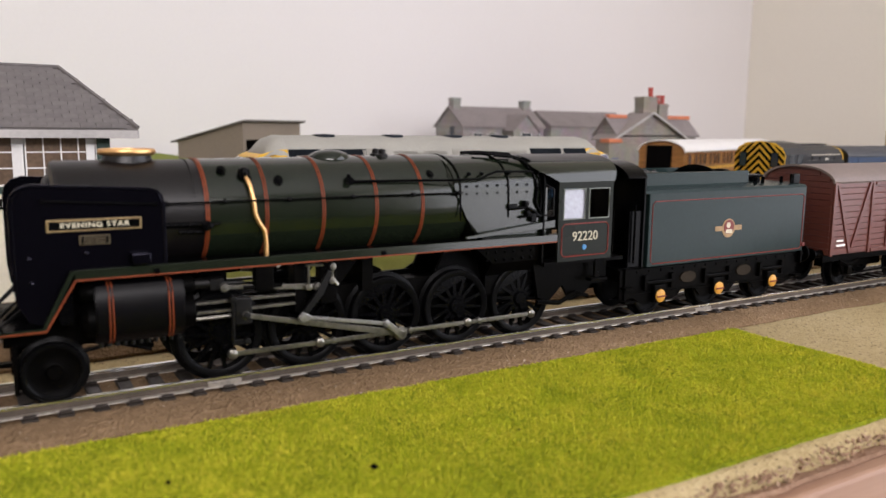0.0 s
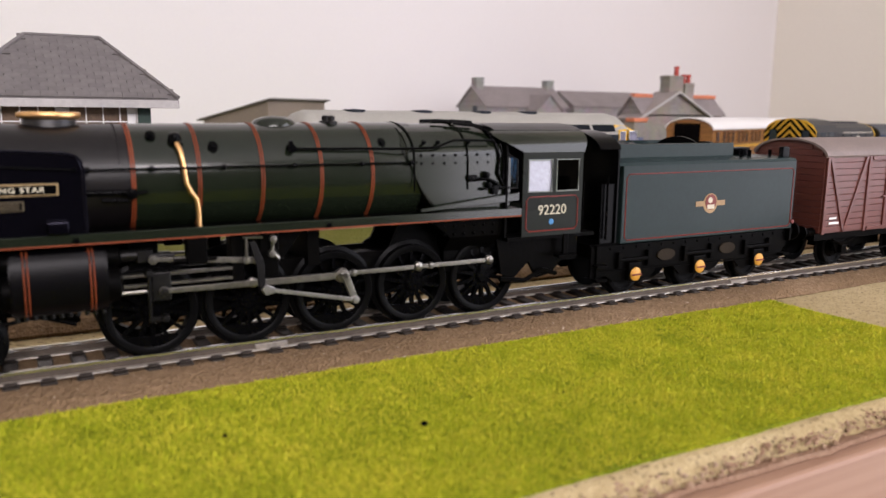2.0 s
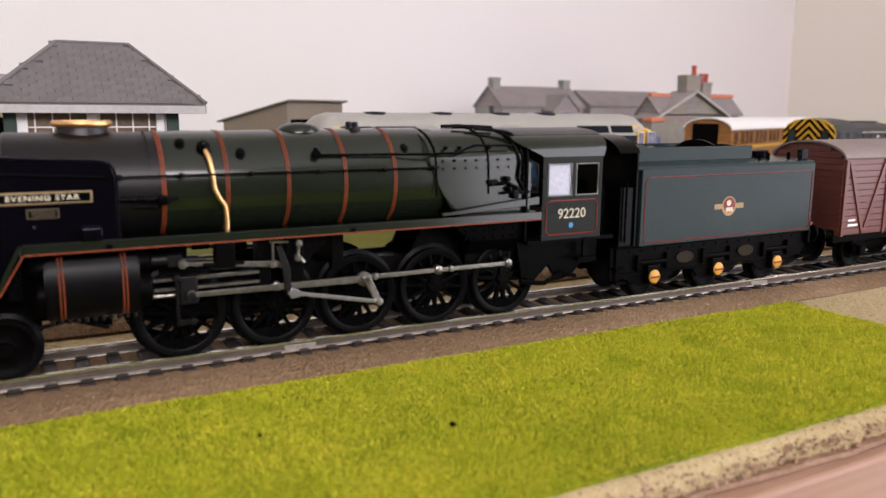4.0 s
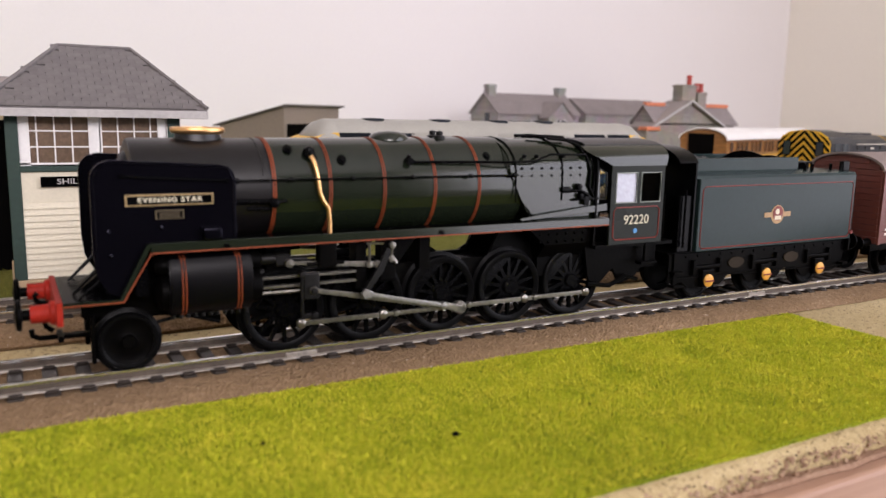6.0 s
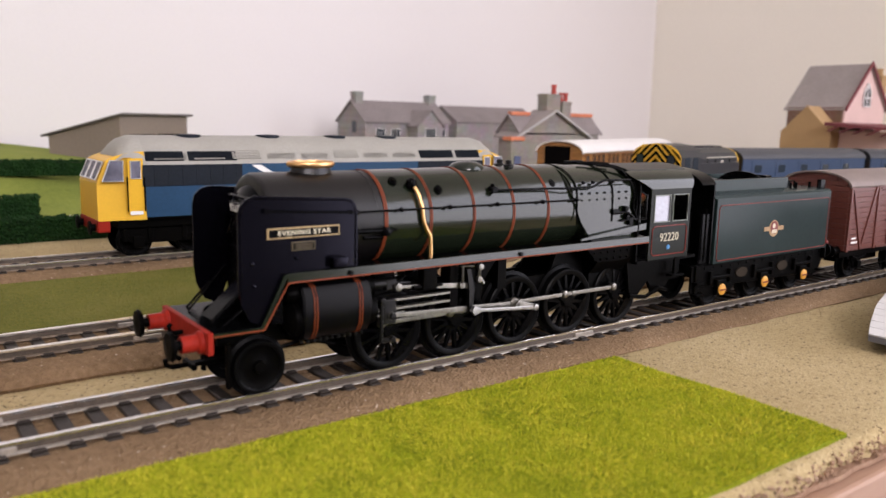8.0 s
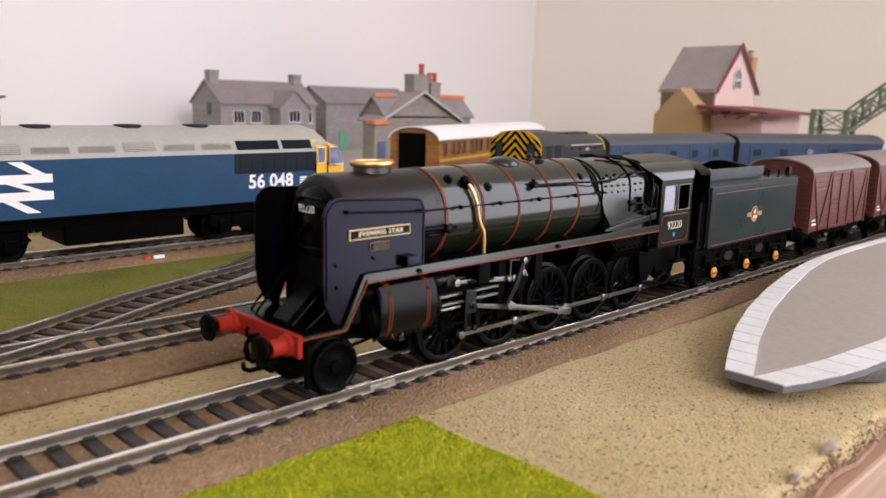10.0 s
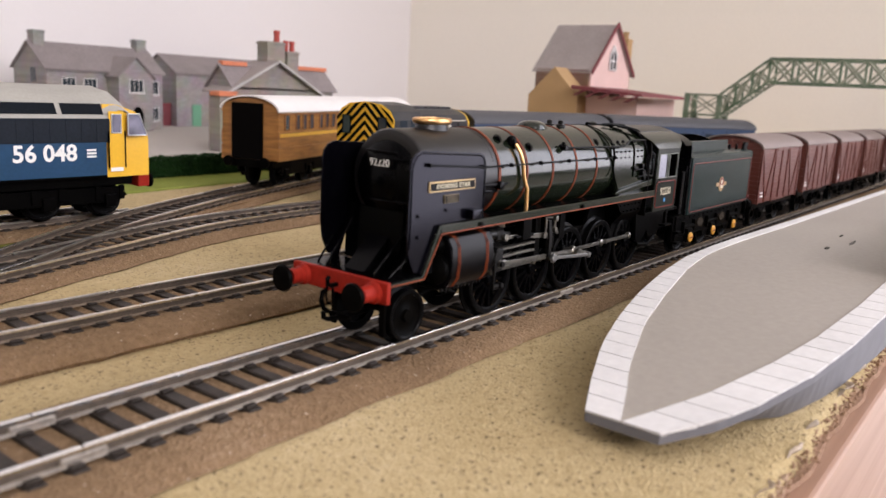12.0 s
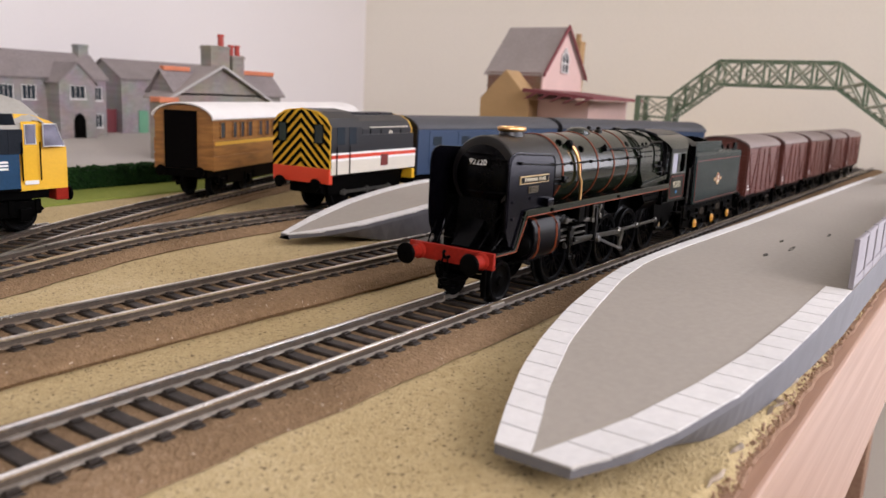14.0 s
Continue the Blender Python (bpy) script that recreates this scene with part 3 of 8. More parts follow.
def wheel_meshes(r, spokes, boss=0.0, weight=False):
    """Wheel centre and tyre, standing in the x-z plane, outer face towards -y."""
    bm = BM()
    if spokes:
        lathe(bm, [(0.02, -1.5), (r * 0.17, -1.5), (r * 0.20, -1.2), (r * 0.20, 1.0), (0.02, 1.0)], seg=16)
        if boss:
            lathe(bm, [(0.02, -1.7), (r * 0.15, -1.7), (r * 0.15, 0.6), (0.02, 0.6)], c=(0, 0, boss), seg=14)
            box(bm, -r * 0.12, r * 0.12, -1.4, 0.5, 0, boss)
    else:
        lathe(bm, [(0.02, -1.3), (r * 0.22, -1.3), (r * 0.26, -0.6), (r * 0.55, -0.1), (r * 0.80, -0.5), (r * 0.90, -0.9), (r * 0.90, 0.9), (r * 0.3, 0.6), (0.02, 0.8)], seg=32)
    tb = BM()
    lathe(tb, [(r * 0.82, -0.9), (r * 0.89, -1.2), (r * 0.97, -1.2), (r, -1.0), (r, 1.0), (r + 1.0, 1.35), (r + 1.0, 1.8), (r * 0.82, 1.8), (r * 0.82, -0.9)], seg=48)
    return bm, tb


def add_wheel(parent, name, x, y, r, spokes, mat_c, mat_t, boss=0.0, weight=False, share={}):
    key = (name, r, spokes, y > 0)
    if key not in share:
        a, b = wheel_meshes(r, spokes, boss=boss)
        if y > 0:
            for bm in (a, b):
                bmesh.ops.scale(bm, vec=(1, -1, 1), verts=bm.verts)
        w = part(name, a, mat_c, parent, smooth=30)
        t = part("tyre", b, mat_t, w, smooth=30)
        share[key] = (w.data, t.data)
    else:
        w = new(name, share[key][0])
        w.parent = parent
        t = new("tyre", share[key][1])
        t.parent = w
    for k in range(spokes):
        o = new("spoke", spoke_mesh(r))
        o.parent = w
        o.matrix_basis = pose(0, 0, 0, 0, 360 * k / spokes + 7, 0)
    if weight:
        bm = BM()
        prism(bm, arc(0, 0, r * 0.86, 222, 318, 10), -0.95, 0.6, "y")
        part("balance_weight", bm, mat_c, w)
    w.matrix_basis = at(x, y, r)
    return w


def both(fn):
    for s in (-1, 1):
        fn(s)


def steam_locomotive():
    L = thing("steam_locomotive", "dark green lined steam locomotive with black smokebox and copper chimney cap", "locomotive")
    MOVING.append((L, 0.0))
    CZ = 38.4
    # boiler barrel
    bm = BM()
    lathe(bm, [(0.1, -139), (12.1, -139), (12.15, -125), (12.35, -105), (12.6, -84), (12.6, -70), (0.1, -70)], c=(0, 0, CZ), axis="x", seg=64)
    boiler = part("boiler", bm, GREEN, L, "dark green lined boiler barrel", smooth=30)
    for x, r in ((-138.6, 12.15), (-125, 12.2), (-111, 12.35), (-97, 12.5), (-84, 12.65)):
        for dx in (-0.27, 0.27):
            bm = BM()
            w = 0.2 if x < -130 else 0.15
            lathe(bm, [(r - 0.3, x + dx - w), (r + 0.12, x + dx - w), (r + 0.12, x + dx + w), (r - 0.3, x + dx + w), (r - 0.3, x + dx - w)], c=(0, 0, CZ), axis="x", seg=64)
            part("boiler_band", bm, ORANGE, boiler, smooth=30)
    for x, y, z in ((-134.2, -7.6, 47.9), (-121.5, -10.1, 45.7), (-80.5, -9.9, 46.3), (-64, -9.0, 48.4)):
        bm = BM()
        lathe(bm, [(0.02, 0.55), (0.55, 0.55), (0.6, 0.2), (1.05, 0.2), (1.1, -0.6), (0.02, -0.6)], axis="z", seg=18, sx=1.25)
        d = Vector((0, y, z - CZ)).normalized()
        bmesh.ops.rotate(bm, verts=bm.verts, matrix=d.to_track_quat("Z", "X").to_matrix())
        rr = 12.5
        bmesh.ops.translate(bm, verts=bm.verts, vec=(x, d.y * rr, CZ + d.z * rr))
        part("mudhole_door", bm, BLACK, boiler, smooth=30)
    # firebox, flat sided with rounded shoulders and a raked front
    bm = BM()
    sec = [(-12.6, 26.5), (-13.1, 34), (-13.0, 42)] + [(-13.0 + 13.0 * (1 - math.cos(radians(a))), 42 + 8.9 * math.sin(radians(a))) for a in range(15, 91, 15)]
    sec = sec + [(-y, z) for y, z in sec[-2::-1]]
    prism(bm, sec, -76, -44, "x")
    for v in bm.verts:
        if v.co.x < -60:
            v.co.x = -75.5 + max(0, (38 - v.co.z)) * 0.95
            if v.co.z > 44:
                v.co.z -= 0.15
    bmesh.ops.bevel(bm, geom=[e for e in bm.edges if all(v.co.x < -60 for v in e.verts)], offset=0.9, segments=3, affect="EDGES")
    fb = part("firebox", bm, GREEN, L, "dark green riveted firebox casing", smooth=35)
    bm = BM()
    for s in (-1, 1):
        for x in frange(-71, -48, 3.4):
            for z in (43.0, 41.0):
                lathe(bm, [(0.02, -0.25), (0.28, -0.22), (0.34, 0), (0.34, 0.3)], c=(x, s * 13.05, z), axis="y", seg=8, sy=1) if s < 0 else None
        for x in (-70, -66, -57):
            for z in (46.2, ):
                lathe(bm, [(0.02, -0.5), (0.5, -0.4), (0.6, 0.3)], c=(x, s * 12.3, z), axis="y", seg=10) if s < 0 else None
    part("washout_plug", bm, BLACK, fb, smooth=30)
    for x in (-73.0, -57.5):
        bm = BM()
        pts = [(x, y * 1.012, z + 0.12) for y, z in sec if z > 31]
        tube(bm, pts, 0.22, 6)
        part("casing_strap", bm, BLACK, fb)
    # smokebox
    bm = BM()
    lathe(bm, [(0.1, -169.2), (10.4, -169.2), (11.6, -168.8), (12.0, -168.0), (12.0, -139), (0.1, -139)], c=(0, 0, CZ), axis="x", seg=64)
    sb = part("smokebox", bm, SMOKEBOX, L, "matt black smokebox", smooth=30)
    bm = BM()
    lathe(bm, [(0.05, -172.2), (3, -172.0), (6.5, -171.2), (9.2, -170.0), (9.8, -169.1), (9.8, -168.9)], c=(0, 0, CZ - 0.6), axis="x", seg=48)
    door = part("smokebox_door", bm, BLACK, sb, smooth=40)
    bm = BM()
    for z in (43.2, 33.2):
        tube(bm, [(-170.0, -9.0, z), (-171.6, -4.5, z), (-172.3, 0, z), (-171.7, 4, z)], 0.42, 6)
    rod(bm, (-174.0, 0, CZ - 0.6), (-171.5, 0, CZ - 0.6), 0.55, 10)
    rod(bm, (-173.8, 0, CZ - 0.6), (-173.8, 1.6, CZ - 2.2), 0.25, 8)
    lathe(bm, [(0.02, -173.2), (1.0, -173.0), (1.2, -172.0)], c=(0, 0, CZ - 0.6), axis="x", seg=14)
    rod(bm, (-171.6, -5.2, 44.9), (-171.6, 5.2, 44.9), 0.3, 8)
    part("door_dart", bm, BLACK, sb, smooth=40)
    bm = BM()
    box(bm, -172.3, -171.2, -4.1, 4.1, 41.1, 43.6, 0.15, 1)
    npl = part("number_plate", bm, BLACK, sb)
    lettering("numerals", "92220", 2.55, WHITE, sb, at(-172.4, 0, 42.25) @ pose(0, 0, 0, 90, 0, -90), 0.06)
    rod_bm = BM()
    for s in (-1, 1):
        for k in range(16):
            a = radians(20 + k * 9)
            lathe(rod_bm, [(0.02, -0.14), (0.16, -0.1), (0.2, 0.1)], c=(-141 + (k % 2) * 0, s * 12.05 * math.cos(a), CZ + 12.05 * math.sin(a)), axis="z", seg=6)
    part("rivet_row", rod_bm, SMOKEBOX, sb)
    # chimney
    bm = BM()
    lathe(bm, [(5.1, 48.5), (4.6, 50.2), (4.3, 51.2), (4.3, 51.6)], c=(-153, 0, 0), axis="z", seg=36, sx=1.18, sy=0.8)
    ch = part("chimney", bm, SMOKEBOX, L, smooth=40)
    bm = BM()
    lathe(bm, [(4.2, 51.3), (4.9, 51.5), (5.25, 52.0), (5.2, 52.6), (4.8, 52.9), (4.1, 52.9), (3.9, 51.8), (4.2, 51.3)], c=(-153, 0, 0), axis="z", seg=40, sx=1.18, sy=0.8)
    part("chimney_cap", bm, COPPER, ch, "polished copper chimney cap", smooth=50)
    # dome and valves
    bm = BM()
    lathe(bm, [(5.2, 50.0), (5.0, 50.8), (4.2, 51.6), (2.6, 52.2), (0.05, 52.4)], c=(-104.5, 0, 0), axis="z", seg=32, sx=1.05, sy=0.85)
    part("dome", bm, GREEN, L, smooth=60)
    for y in (-2.0, 2.0):
        bm = BM()
        lathe(bm, [(1.6, 50.2), (1.5, 51.2), (0.9, 51.4), (0.9, 52.4), (0.5, 52.6), (0.05, 52.7)], c=(-90.5, y, 0), axis="z", seg=16)
        part("safety_valve", bm, DARKSTEEL, L, smooth=35)
    # clacks, copper feed pipes, ejector pipe
    def feed(s):
        bm = BM()
        lathe(bm, [(1.35, -1.0), (1.5, 0), (1.2, 1.2), (0.7, 1.6), (0.05, 1.7)], c=(-129.4, s * 9.1, 47.2), axis="z", seg=14)
        rod(bm, (-129.4, s * 9.0, 47.4), (-128.6, s * 10.6, 46.0), 0.8, 10)
        part("clack_valve", bm, BLACK, L, smooth=35)
        bm = BM()
        path = [(-129.2, s * 10.4, 46.6), (-128.7, s * 11.7, 44.6), (-128.4, s * 12.7, 41.5), (-128.1, s * 13.0, 38.2), (-127.2, s * 13.1, 36.2), (-126.0, s * 13.1, 34.4), (-125.7, s * 13.0, 31.5), (-125.7, s * 13.0, 27.8)]
        tube(bm, path, 0.55, 10)
        part("feed_pipe", bm, COPPER, L, "bright copper feed pipe", smooth=60)
    both(feed)

    def rails(s):
        bm = BM()
        rod(bm, (-149.5, s * 13.0, 41.4), (-72.5, s * 13.6, 41.4), 0.24, 8)
        part("handrail", bm, BLACK, L)
        for x in (-147.5, -135, -120, -104, -87.4, -74):
            bm = BM()
            lathe(bm, [(0.05, -0.75), (0.55, -0.5), (0.65, 0), (0.5, 0.55), (0.2, 0.7), (0.2, 2.2)], c=(x, 0, 0), axis="y", seg=12)
            if s > 0:
                bmesh.ops.scale(bm, vec=(1, -1, 1), verts=bm.verts)
            bmesh.ops.translate(bm, verts=bm.verts, vec=(0, s * (13.1 + (x + 147) * 0.008), 41.4))
            part("handrail_knob", bm, BLACK, L, smooth=45)
        bm = BM()
        tube(bm, [(-104, s * 11.2, 45.0), (-102, s * 11.3, 45.0), (-85, s * 11.9, 44.9), (-76, s * 13.4, 44.8), (-67, s * 13.5, 45.0), (-64.5, s * 13.4, 46.0), (-62, s * 13.3, 46.8), (-50, s * 13.2, 46.6)], 0.34, 8)
        part("ejector_pipe", bm, BLACK, L, smooth=60)
        bm = BM()
        lathe(bm, [(0.05, -1.6), (0.9, -1.6), (1.0, -0.4), (0.8, 1.5)], c=(-104, s * 10.8, 45.2), axis="y", seg=12)
        rod(bm, (-104, s * 10.4, 43.9), (-104, s * 11.2, 46.9), 0.55, 10)
        part("steam_valve", bm, BLACK, L, smooth=40)
    both(rails)

    def backhead_pipes(s):
        bm = BM()
        tube(bm, [(-58, s * 6, 50.8), (-53, s * 8, 50.4), (-50, s * 10, 49.0), (-48.5, s * 12.2, 46.0), (-48, s * 13.4, 42), (-48.5, s * 13.5, 38), (-46, s * 13.6, 34)], 0.42, 7)
        tube(bm, [(-60, s * 5, 51.2), (-54, s * 6.5, 51.0), (-48.5, s * 9.5, 49.6), (-47, s * 12.0, 46.4), (-46.6, s * 13.5, 41), (-47, s * 13.6, 36)], 0.36, 7)
        tube(bm, [(-63, s * 3, 51.3), (-57, s * 4.2, 51.4), (-52, s * 5.5, 51.1)], 0.5, 7)
        tube(bm, [(-57, s * 13.3, 36.5), (-52, s * 13.8, 36.8), (-49, s * 13.8, 35.5), (-47, s * 13.7, 33.8)], 0.5, 7)
        tube(bm, [(-54, s * 13.5, 34.0), (-50, s * 14.0, 34.4), (-45, s * 13.8, 34.2)], 0.35, 7)
        part("pipework", bm, BLACK, L, smooth=60)
        bm = BM()
        box(bm, -58, -54.8, s * 13.2 - 0.7, s * 13.2 + 0.7, 36.4, 37.8, 0.3)
        lathe(bm, [(0.05, -1.2), (0.8, -1.1), (0.9, 0.9)], c=(-52.2, s * 13.4, 37.8), axis="y", seg=10)
        lathe(bm, [(0.05, -1.2), (0.7, -1.1), (0.8, 0.9)], c=(-51.5, s * 13.4, 35.2), axis="y", seg=10)
        box(bm, -50.5, -48.5, s * 13.5 - 0.8, s * 13.5 + 0.8, 32.5, 35.0, 0.3)
        part("injector_fittings", bm, BLACK, L, smooth=40)
        bm = BM()
        prism(bm, [(-71.5, 28.9), (-71.5, 29.7), (-41.5, 32.8), (-41.5, 30.6)], s * 13.6 - 0.5, s * 13.6 + 0.5, "y", 0.12)
        part("reversing_rod", bm, GREEN, L)
        # small pumps ahead of the firebox and beside the smokebox
        bm = BM()
        rod(bm, (-148, s * 12.2, 36.6), (-139.5, s * 12.2, 36.4), 0.65, 10)
        rod(bm, (-145, s * 11.8, 34.9), (-139.5, s * 12.0, 34.7), 0.45, 8)
        lathe(bm, [(0.05, -1.3), (1.1, -1.1), (1.2, 0.6)], c=(-139, s * 12.4, 36.2), axis="y", seg=12)
        rod(bm, (-139, s * 12.6, 36.0), (-136, s * 13.0, 36.6), 0.4, 8)
        part("atomiser", bm, BLACK, L, smooth=40)
    both(backhead_pipes)

    # smoke deflectors
    def deflector(s):
        out = [(-171.5, 17.0), (-175.2, 18.5), (-177.2, 22.5), (-177.7, 27), (-177.7, 42.0), (-177.2, 44.2), (-175.8, 45.7), (-173.6, 46.4), (-151.2, 45.2), (-149.4, 44.6), (-148.4, 43.3), (-148.0, 41.5), (-148.0, 28.4), (-166.2, 28.2), (-167.8, 26.5)]
        bm = BM()
        prism(bm, out, s * 13.9 - 0.3, s * 13.9 + 0.3, "y", 0.12)
        d = part("smoke_deflector", bm, SHEENBLACK, L, "black smoke deflector plate tinted with a bluish window sheen", smooth=35)
        # beading along the plate's edge
        bm = BM()
        tube(bm, [(x, s * 14.2, z) for x, z in [(-177.0, 24.0), (-177.1, 42.0), (-176.6, 43.8), (-175.4, 45.1), (-173.5, 45.8), (-151.3, 44.6), (-149.8, 44.1), (-149.0, 43.1), (-148.6, 41.5), (-148.6, 29.0)]], 0.22, 6)
        part("edge_beading", bm, SHEENBLACK, d, smooth=60)
        bm = BM()
        rod(bm, (-172, s * 14.9, 43.0), (-149.5, s * 14.9, 41.6), 0.22, 8)
        for x, z in ((-171.5, 43.0), (-150, 41.7)):
            rod(bm, (x, s * 14.2, z), (x, s * 15.2, z), 0.5, 8)
        part("deflector_handrail", bm, BLACK, d, smooth=40)
        y0 = s * 14.35
        bm = BM()
        box(bm, -171.1, -153.0, y0 - 0.25, y0 + 0.25, 36.6, 39.1, 0.12, 1)
        np_ = part("nameplate", bm, BRASS, d, "brass-edged nameplate with raised letters")
        bm = BM()
        box(bm, -170.7, -153.4, y0 + s * 0.28 - 0.05, y0 + s * 0.28 + 0.05, 36.95, 38.75)
        part("plate_ground", bm, BLACK, d)
        lettering("plate_letters", "EVENING STAR", 1.5, CREAM, d, at(-162.05, s * 14.72, 37.85) @ pose(0, 0, 0, 90, 0, 0 if s < 0 else 180), 0.08, width=1.16, bold=0.03, spread=1.15)
        bm = BM()
        box(bm, -165.2, -159.3, y0 - 0.2, y0 + 0.2, 33.7, 35.7, 0.1, 1)
        part("commemorative_plate", bm, DIMBRASS, d)
        bm = BM()
        box(bm, -164.9, -159.6, y0 + s * 0.22 - 0.04, y0 + s * 0.22 + 0.04, 33.95, 35.45)
        part("small_plate_ground", bm, FRAMEBLACK, d)
        bm = BM()
        for k in range(3):
            box(bm, -164.4, -160.1, y0 + s * 0.28 - 0.03, y0 + s * 0.28 + 0.03, 34.2 + k * 0.42, 34.38 + k * 0.42)
        part("small_plate_bars", bm, DIMBRASS, d)
        bm = BM()
        box(bm, -155.6, -151.6, s * 15.3 - 1.1, s * 15.3 + 1.1, 28.9, 31.6, 0.5, 2)
        part("lubricator_box", bm, SHEENBLACK, L, smooth=35)
        for x, z in ((-174.5, 31.5), (-174.2, 26.5), (-164, 32)):
            bm = BM()
            lathe(bm, [(0.05, -0.4), (0.4, -0.3), (0.5, 0.3)], c=(x, s * 14.3, z), axis="y", seg=8)
            part("bolt_head", bm, SHEENBLACK, d)
    both(deflector)

    # running plates, front drop plate, buffer beam
    def running(s):
        bm = BM()
        box(bm, -167, -41, min(s * 8.5, s * 14.9), max(s * 8.5, s * 14.9), 28.0, 28.5, 0.1, 1)
        rp = part("running_plate", bm, BLACK, L)
        bm = BM()
        box(bm, -166.5, -41.5, s * 14.95 - 0.2, s * 14.95 + 0.2, 26.4, 28.7, 0.1, 1)
        part("valance", bm, GREEN, rp)
        bm = BM()
        box(bm, -166.3, -41.6, s * 15.18 - 0.05, s * 15.18 + 0.05, 26.42, 26.78)
        part("valance_line", bm, ORANGE, rp)
        # the raked fall to the buffer beam
        bm = BM()
        prism(bm, [(-166.2, 28.6), (-167.2, 28.6), (-173.0, 17.2), (-184.3, 17.2), (-184.3, 16.3), (-172.4, 16.3)], s * 14.95 - 0.22, s * 14.95 + 0.22, "y")
        part("front_valance", bm, GREEN, rp)
        bm = BM()
        y = s * 15.22
        for p, q in (((-166.3, 26.7), (-172.3, 16.6)), ((-172.3, 16.6), (-184.2, 16.6))):
            tube(bm, [(p[0], y, p[1]), (q[0], y, q[1])], 0.2, 6)
        part("front_line", bm, ORANGE, rp)
        bm = BM()
        rod(bm, (-181.5, s * 7.5, 17.5), (-171.5, s * 9.0, 27.5), 0.32, 8)
        rod(bm, (-180.5, s * 11.5, 17.4), (-174, s * 13.2, 23), 0.3, 8)
        part("front_stay", bm, BLACK, L)
        for x in (-96.5, -150.5):
            bm = BM()
            rod(bm, (x, s * 15.2, 27.4), (x, s * 15.7, 27.4), 0.6, 10)
            part("oil_cap", bm, BLACK, rp)
        # bracket below the plate at the pipe foot
        bm = BM()
        box(bm, -129, -124.5, s * 13.4 - 1.4, s * 13.4 + 1.4, 20.5, 28.2, 0.4)
        rod(bm, (-131.5, s * 13.9, 21.5), (-122.5, s * 13.9, 21.5), 0.5, 8)
        part("pump_bracket", bm, FRAMEBLACK, L, smooth=35)
    both(running)
    bm = BM()
    box(bm, -184.2, -171.5, -14.7, 14.7, 16.4, 17.3, 0.1, 1)
    prism(bm, [(-172.3, 16.8), (-171.6, 16.4), (-166.3, 27.8), (-167.0, 28.3)], -8, 8, "y")
    part("front_platform", bm, BLACK, L)
    bm = BM()
    prism(bm, [(-169.6, 17.2), (-169.0, 31), (-167, 31), (-167, 17)], -13.4, 13.4, "y")
    prism(bm, [(-172, 17.2), (-171, 31), (-168.5, 31), (-168.5, 17)], -7, 7, "y")
    prism(bm, [(-180, 17.2), (-170.5, 25.5), (-169.5, 17.2)], -3.2, 3.2, "y")
    part("smokebox_saddle", bm, BLACK, L)
    bm = BM()
    box(bm, -185.2, -183.9, -15.3, 15.3, 12.6, 17.6, 0.15, 1)
    bb = part("buffer_beam", bm, BEAMRED, L, "red painted buffer beam")
    for s in (-1, 1):
        bm = BM()
        lathe(bm, [(2.6, -185.2), (2.5, -186.0), (1.95, -186.4), (1.85, -189.6), (1.9, -189.8), (0.05, -189.8)], c=(0, s * 11.4, 14.9), axis="x", seg=20)
        part("buffer_housing", bm, BEAMRED, bb, smooth=40)
        bm = BM()
        lathe(bm, [(1.1, -189.7), (1.1, -191.2), (3.1, -191.4), (3.3, -191.8), (3.0, -192.4), (0.05, -192.8)], c=(0, s * 11.4, 14.9), axis="x", seg=24)
        part("buffer_head", bm, FRAMEBLACK, bb, smooth=40)
    bm = BM()
    tube(bm, [(-185.5, 0, 14.6), (-187.5, 0, 14.6), (-188.4, 0, 15.2), (-188.6, 0, 16.2), (-188, 0, 16.8)], 0.55, 8)
    tube(bm, [(-187.6, 0.9, 14.4), (-187.8, 1.1, 12), (-187.4, 0.9, 10.2), (-187.2, -0.9, 10.2), (-187.8, -1.1, 12), (-187.6, -0.9, 14.4)], 0.3, 6)
    part("coupling_hook", bm, FRAMEBLACK, bb, smooth=60)
    bm = BM()
    tube(bm, [(-185.0, 3.6, 12.6), (-186.4, 3.6, 12.2), (-187.0, 3.4, 10.4), (-186.6, 3.0, 8.4), (-185.2, 2.6, 7.4)], 0.6, 8)
    part("vacuum_pipe", bm, FRAMEBLACK, bb, smooth=60)

    # main frames, ashpan, truck
    bm = BM()
    for s in (-1, 1):
        prism(bm, [(-180, 12), (-180, 17), (-168, 17), (-166, 27), (-140, 27), (-140, 19), (-100, 18.5), (-77, 18.5), (-74, 25), (-20, 25), (-20, 15), (-44, 9), (-140, 7.5), (-150, 11)], s * 6.3 - 0.5, s * 6.3 + 0.5, "y")
    part("main_frame", bm, FRAMEBLACK, L)
    bm = BM()
    box(bm, -142, -58, -5.6, 5.6, 7, 17.5)
    box(bm, -140, -134, -9, 9, 18, 27)
    box(bm, -100, -97, -10, 10, 17, 27)
    part("frame_stretcher", bm, FRAMEBLACK, L)
    bm = BM()
    prism(bm, [(-11.5, 27), (-12.9, 26.4), (-12.4, 21.5), (-9, 17.5), (-9, 12), (9, 12), (9, 17.5), (12.4, 21.5), (12.9, 26.4), (11.5, 27)], -68, -46, "x")
    for v in bm.verts:
        if v.co.x < -60 and v.co.z < 24:
            v.co.x += 6
    part("ashpan", bm, FRAMEBLACK, L, smooth=30)
    bm = BM()
    for z in (24.6, 22.4):
        for x in frange(-64, -49, 3):
            lathe(bm, [(0.05, -0.4), (0.3, -0.3), (0.35, 0.3)], c=(x, -12.8, z), axis="y", seg=6)
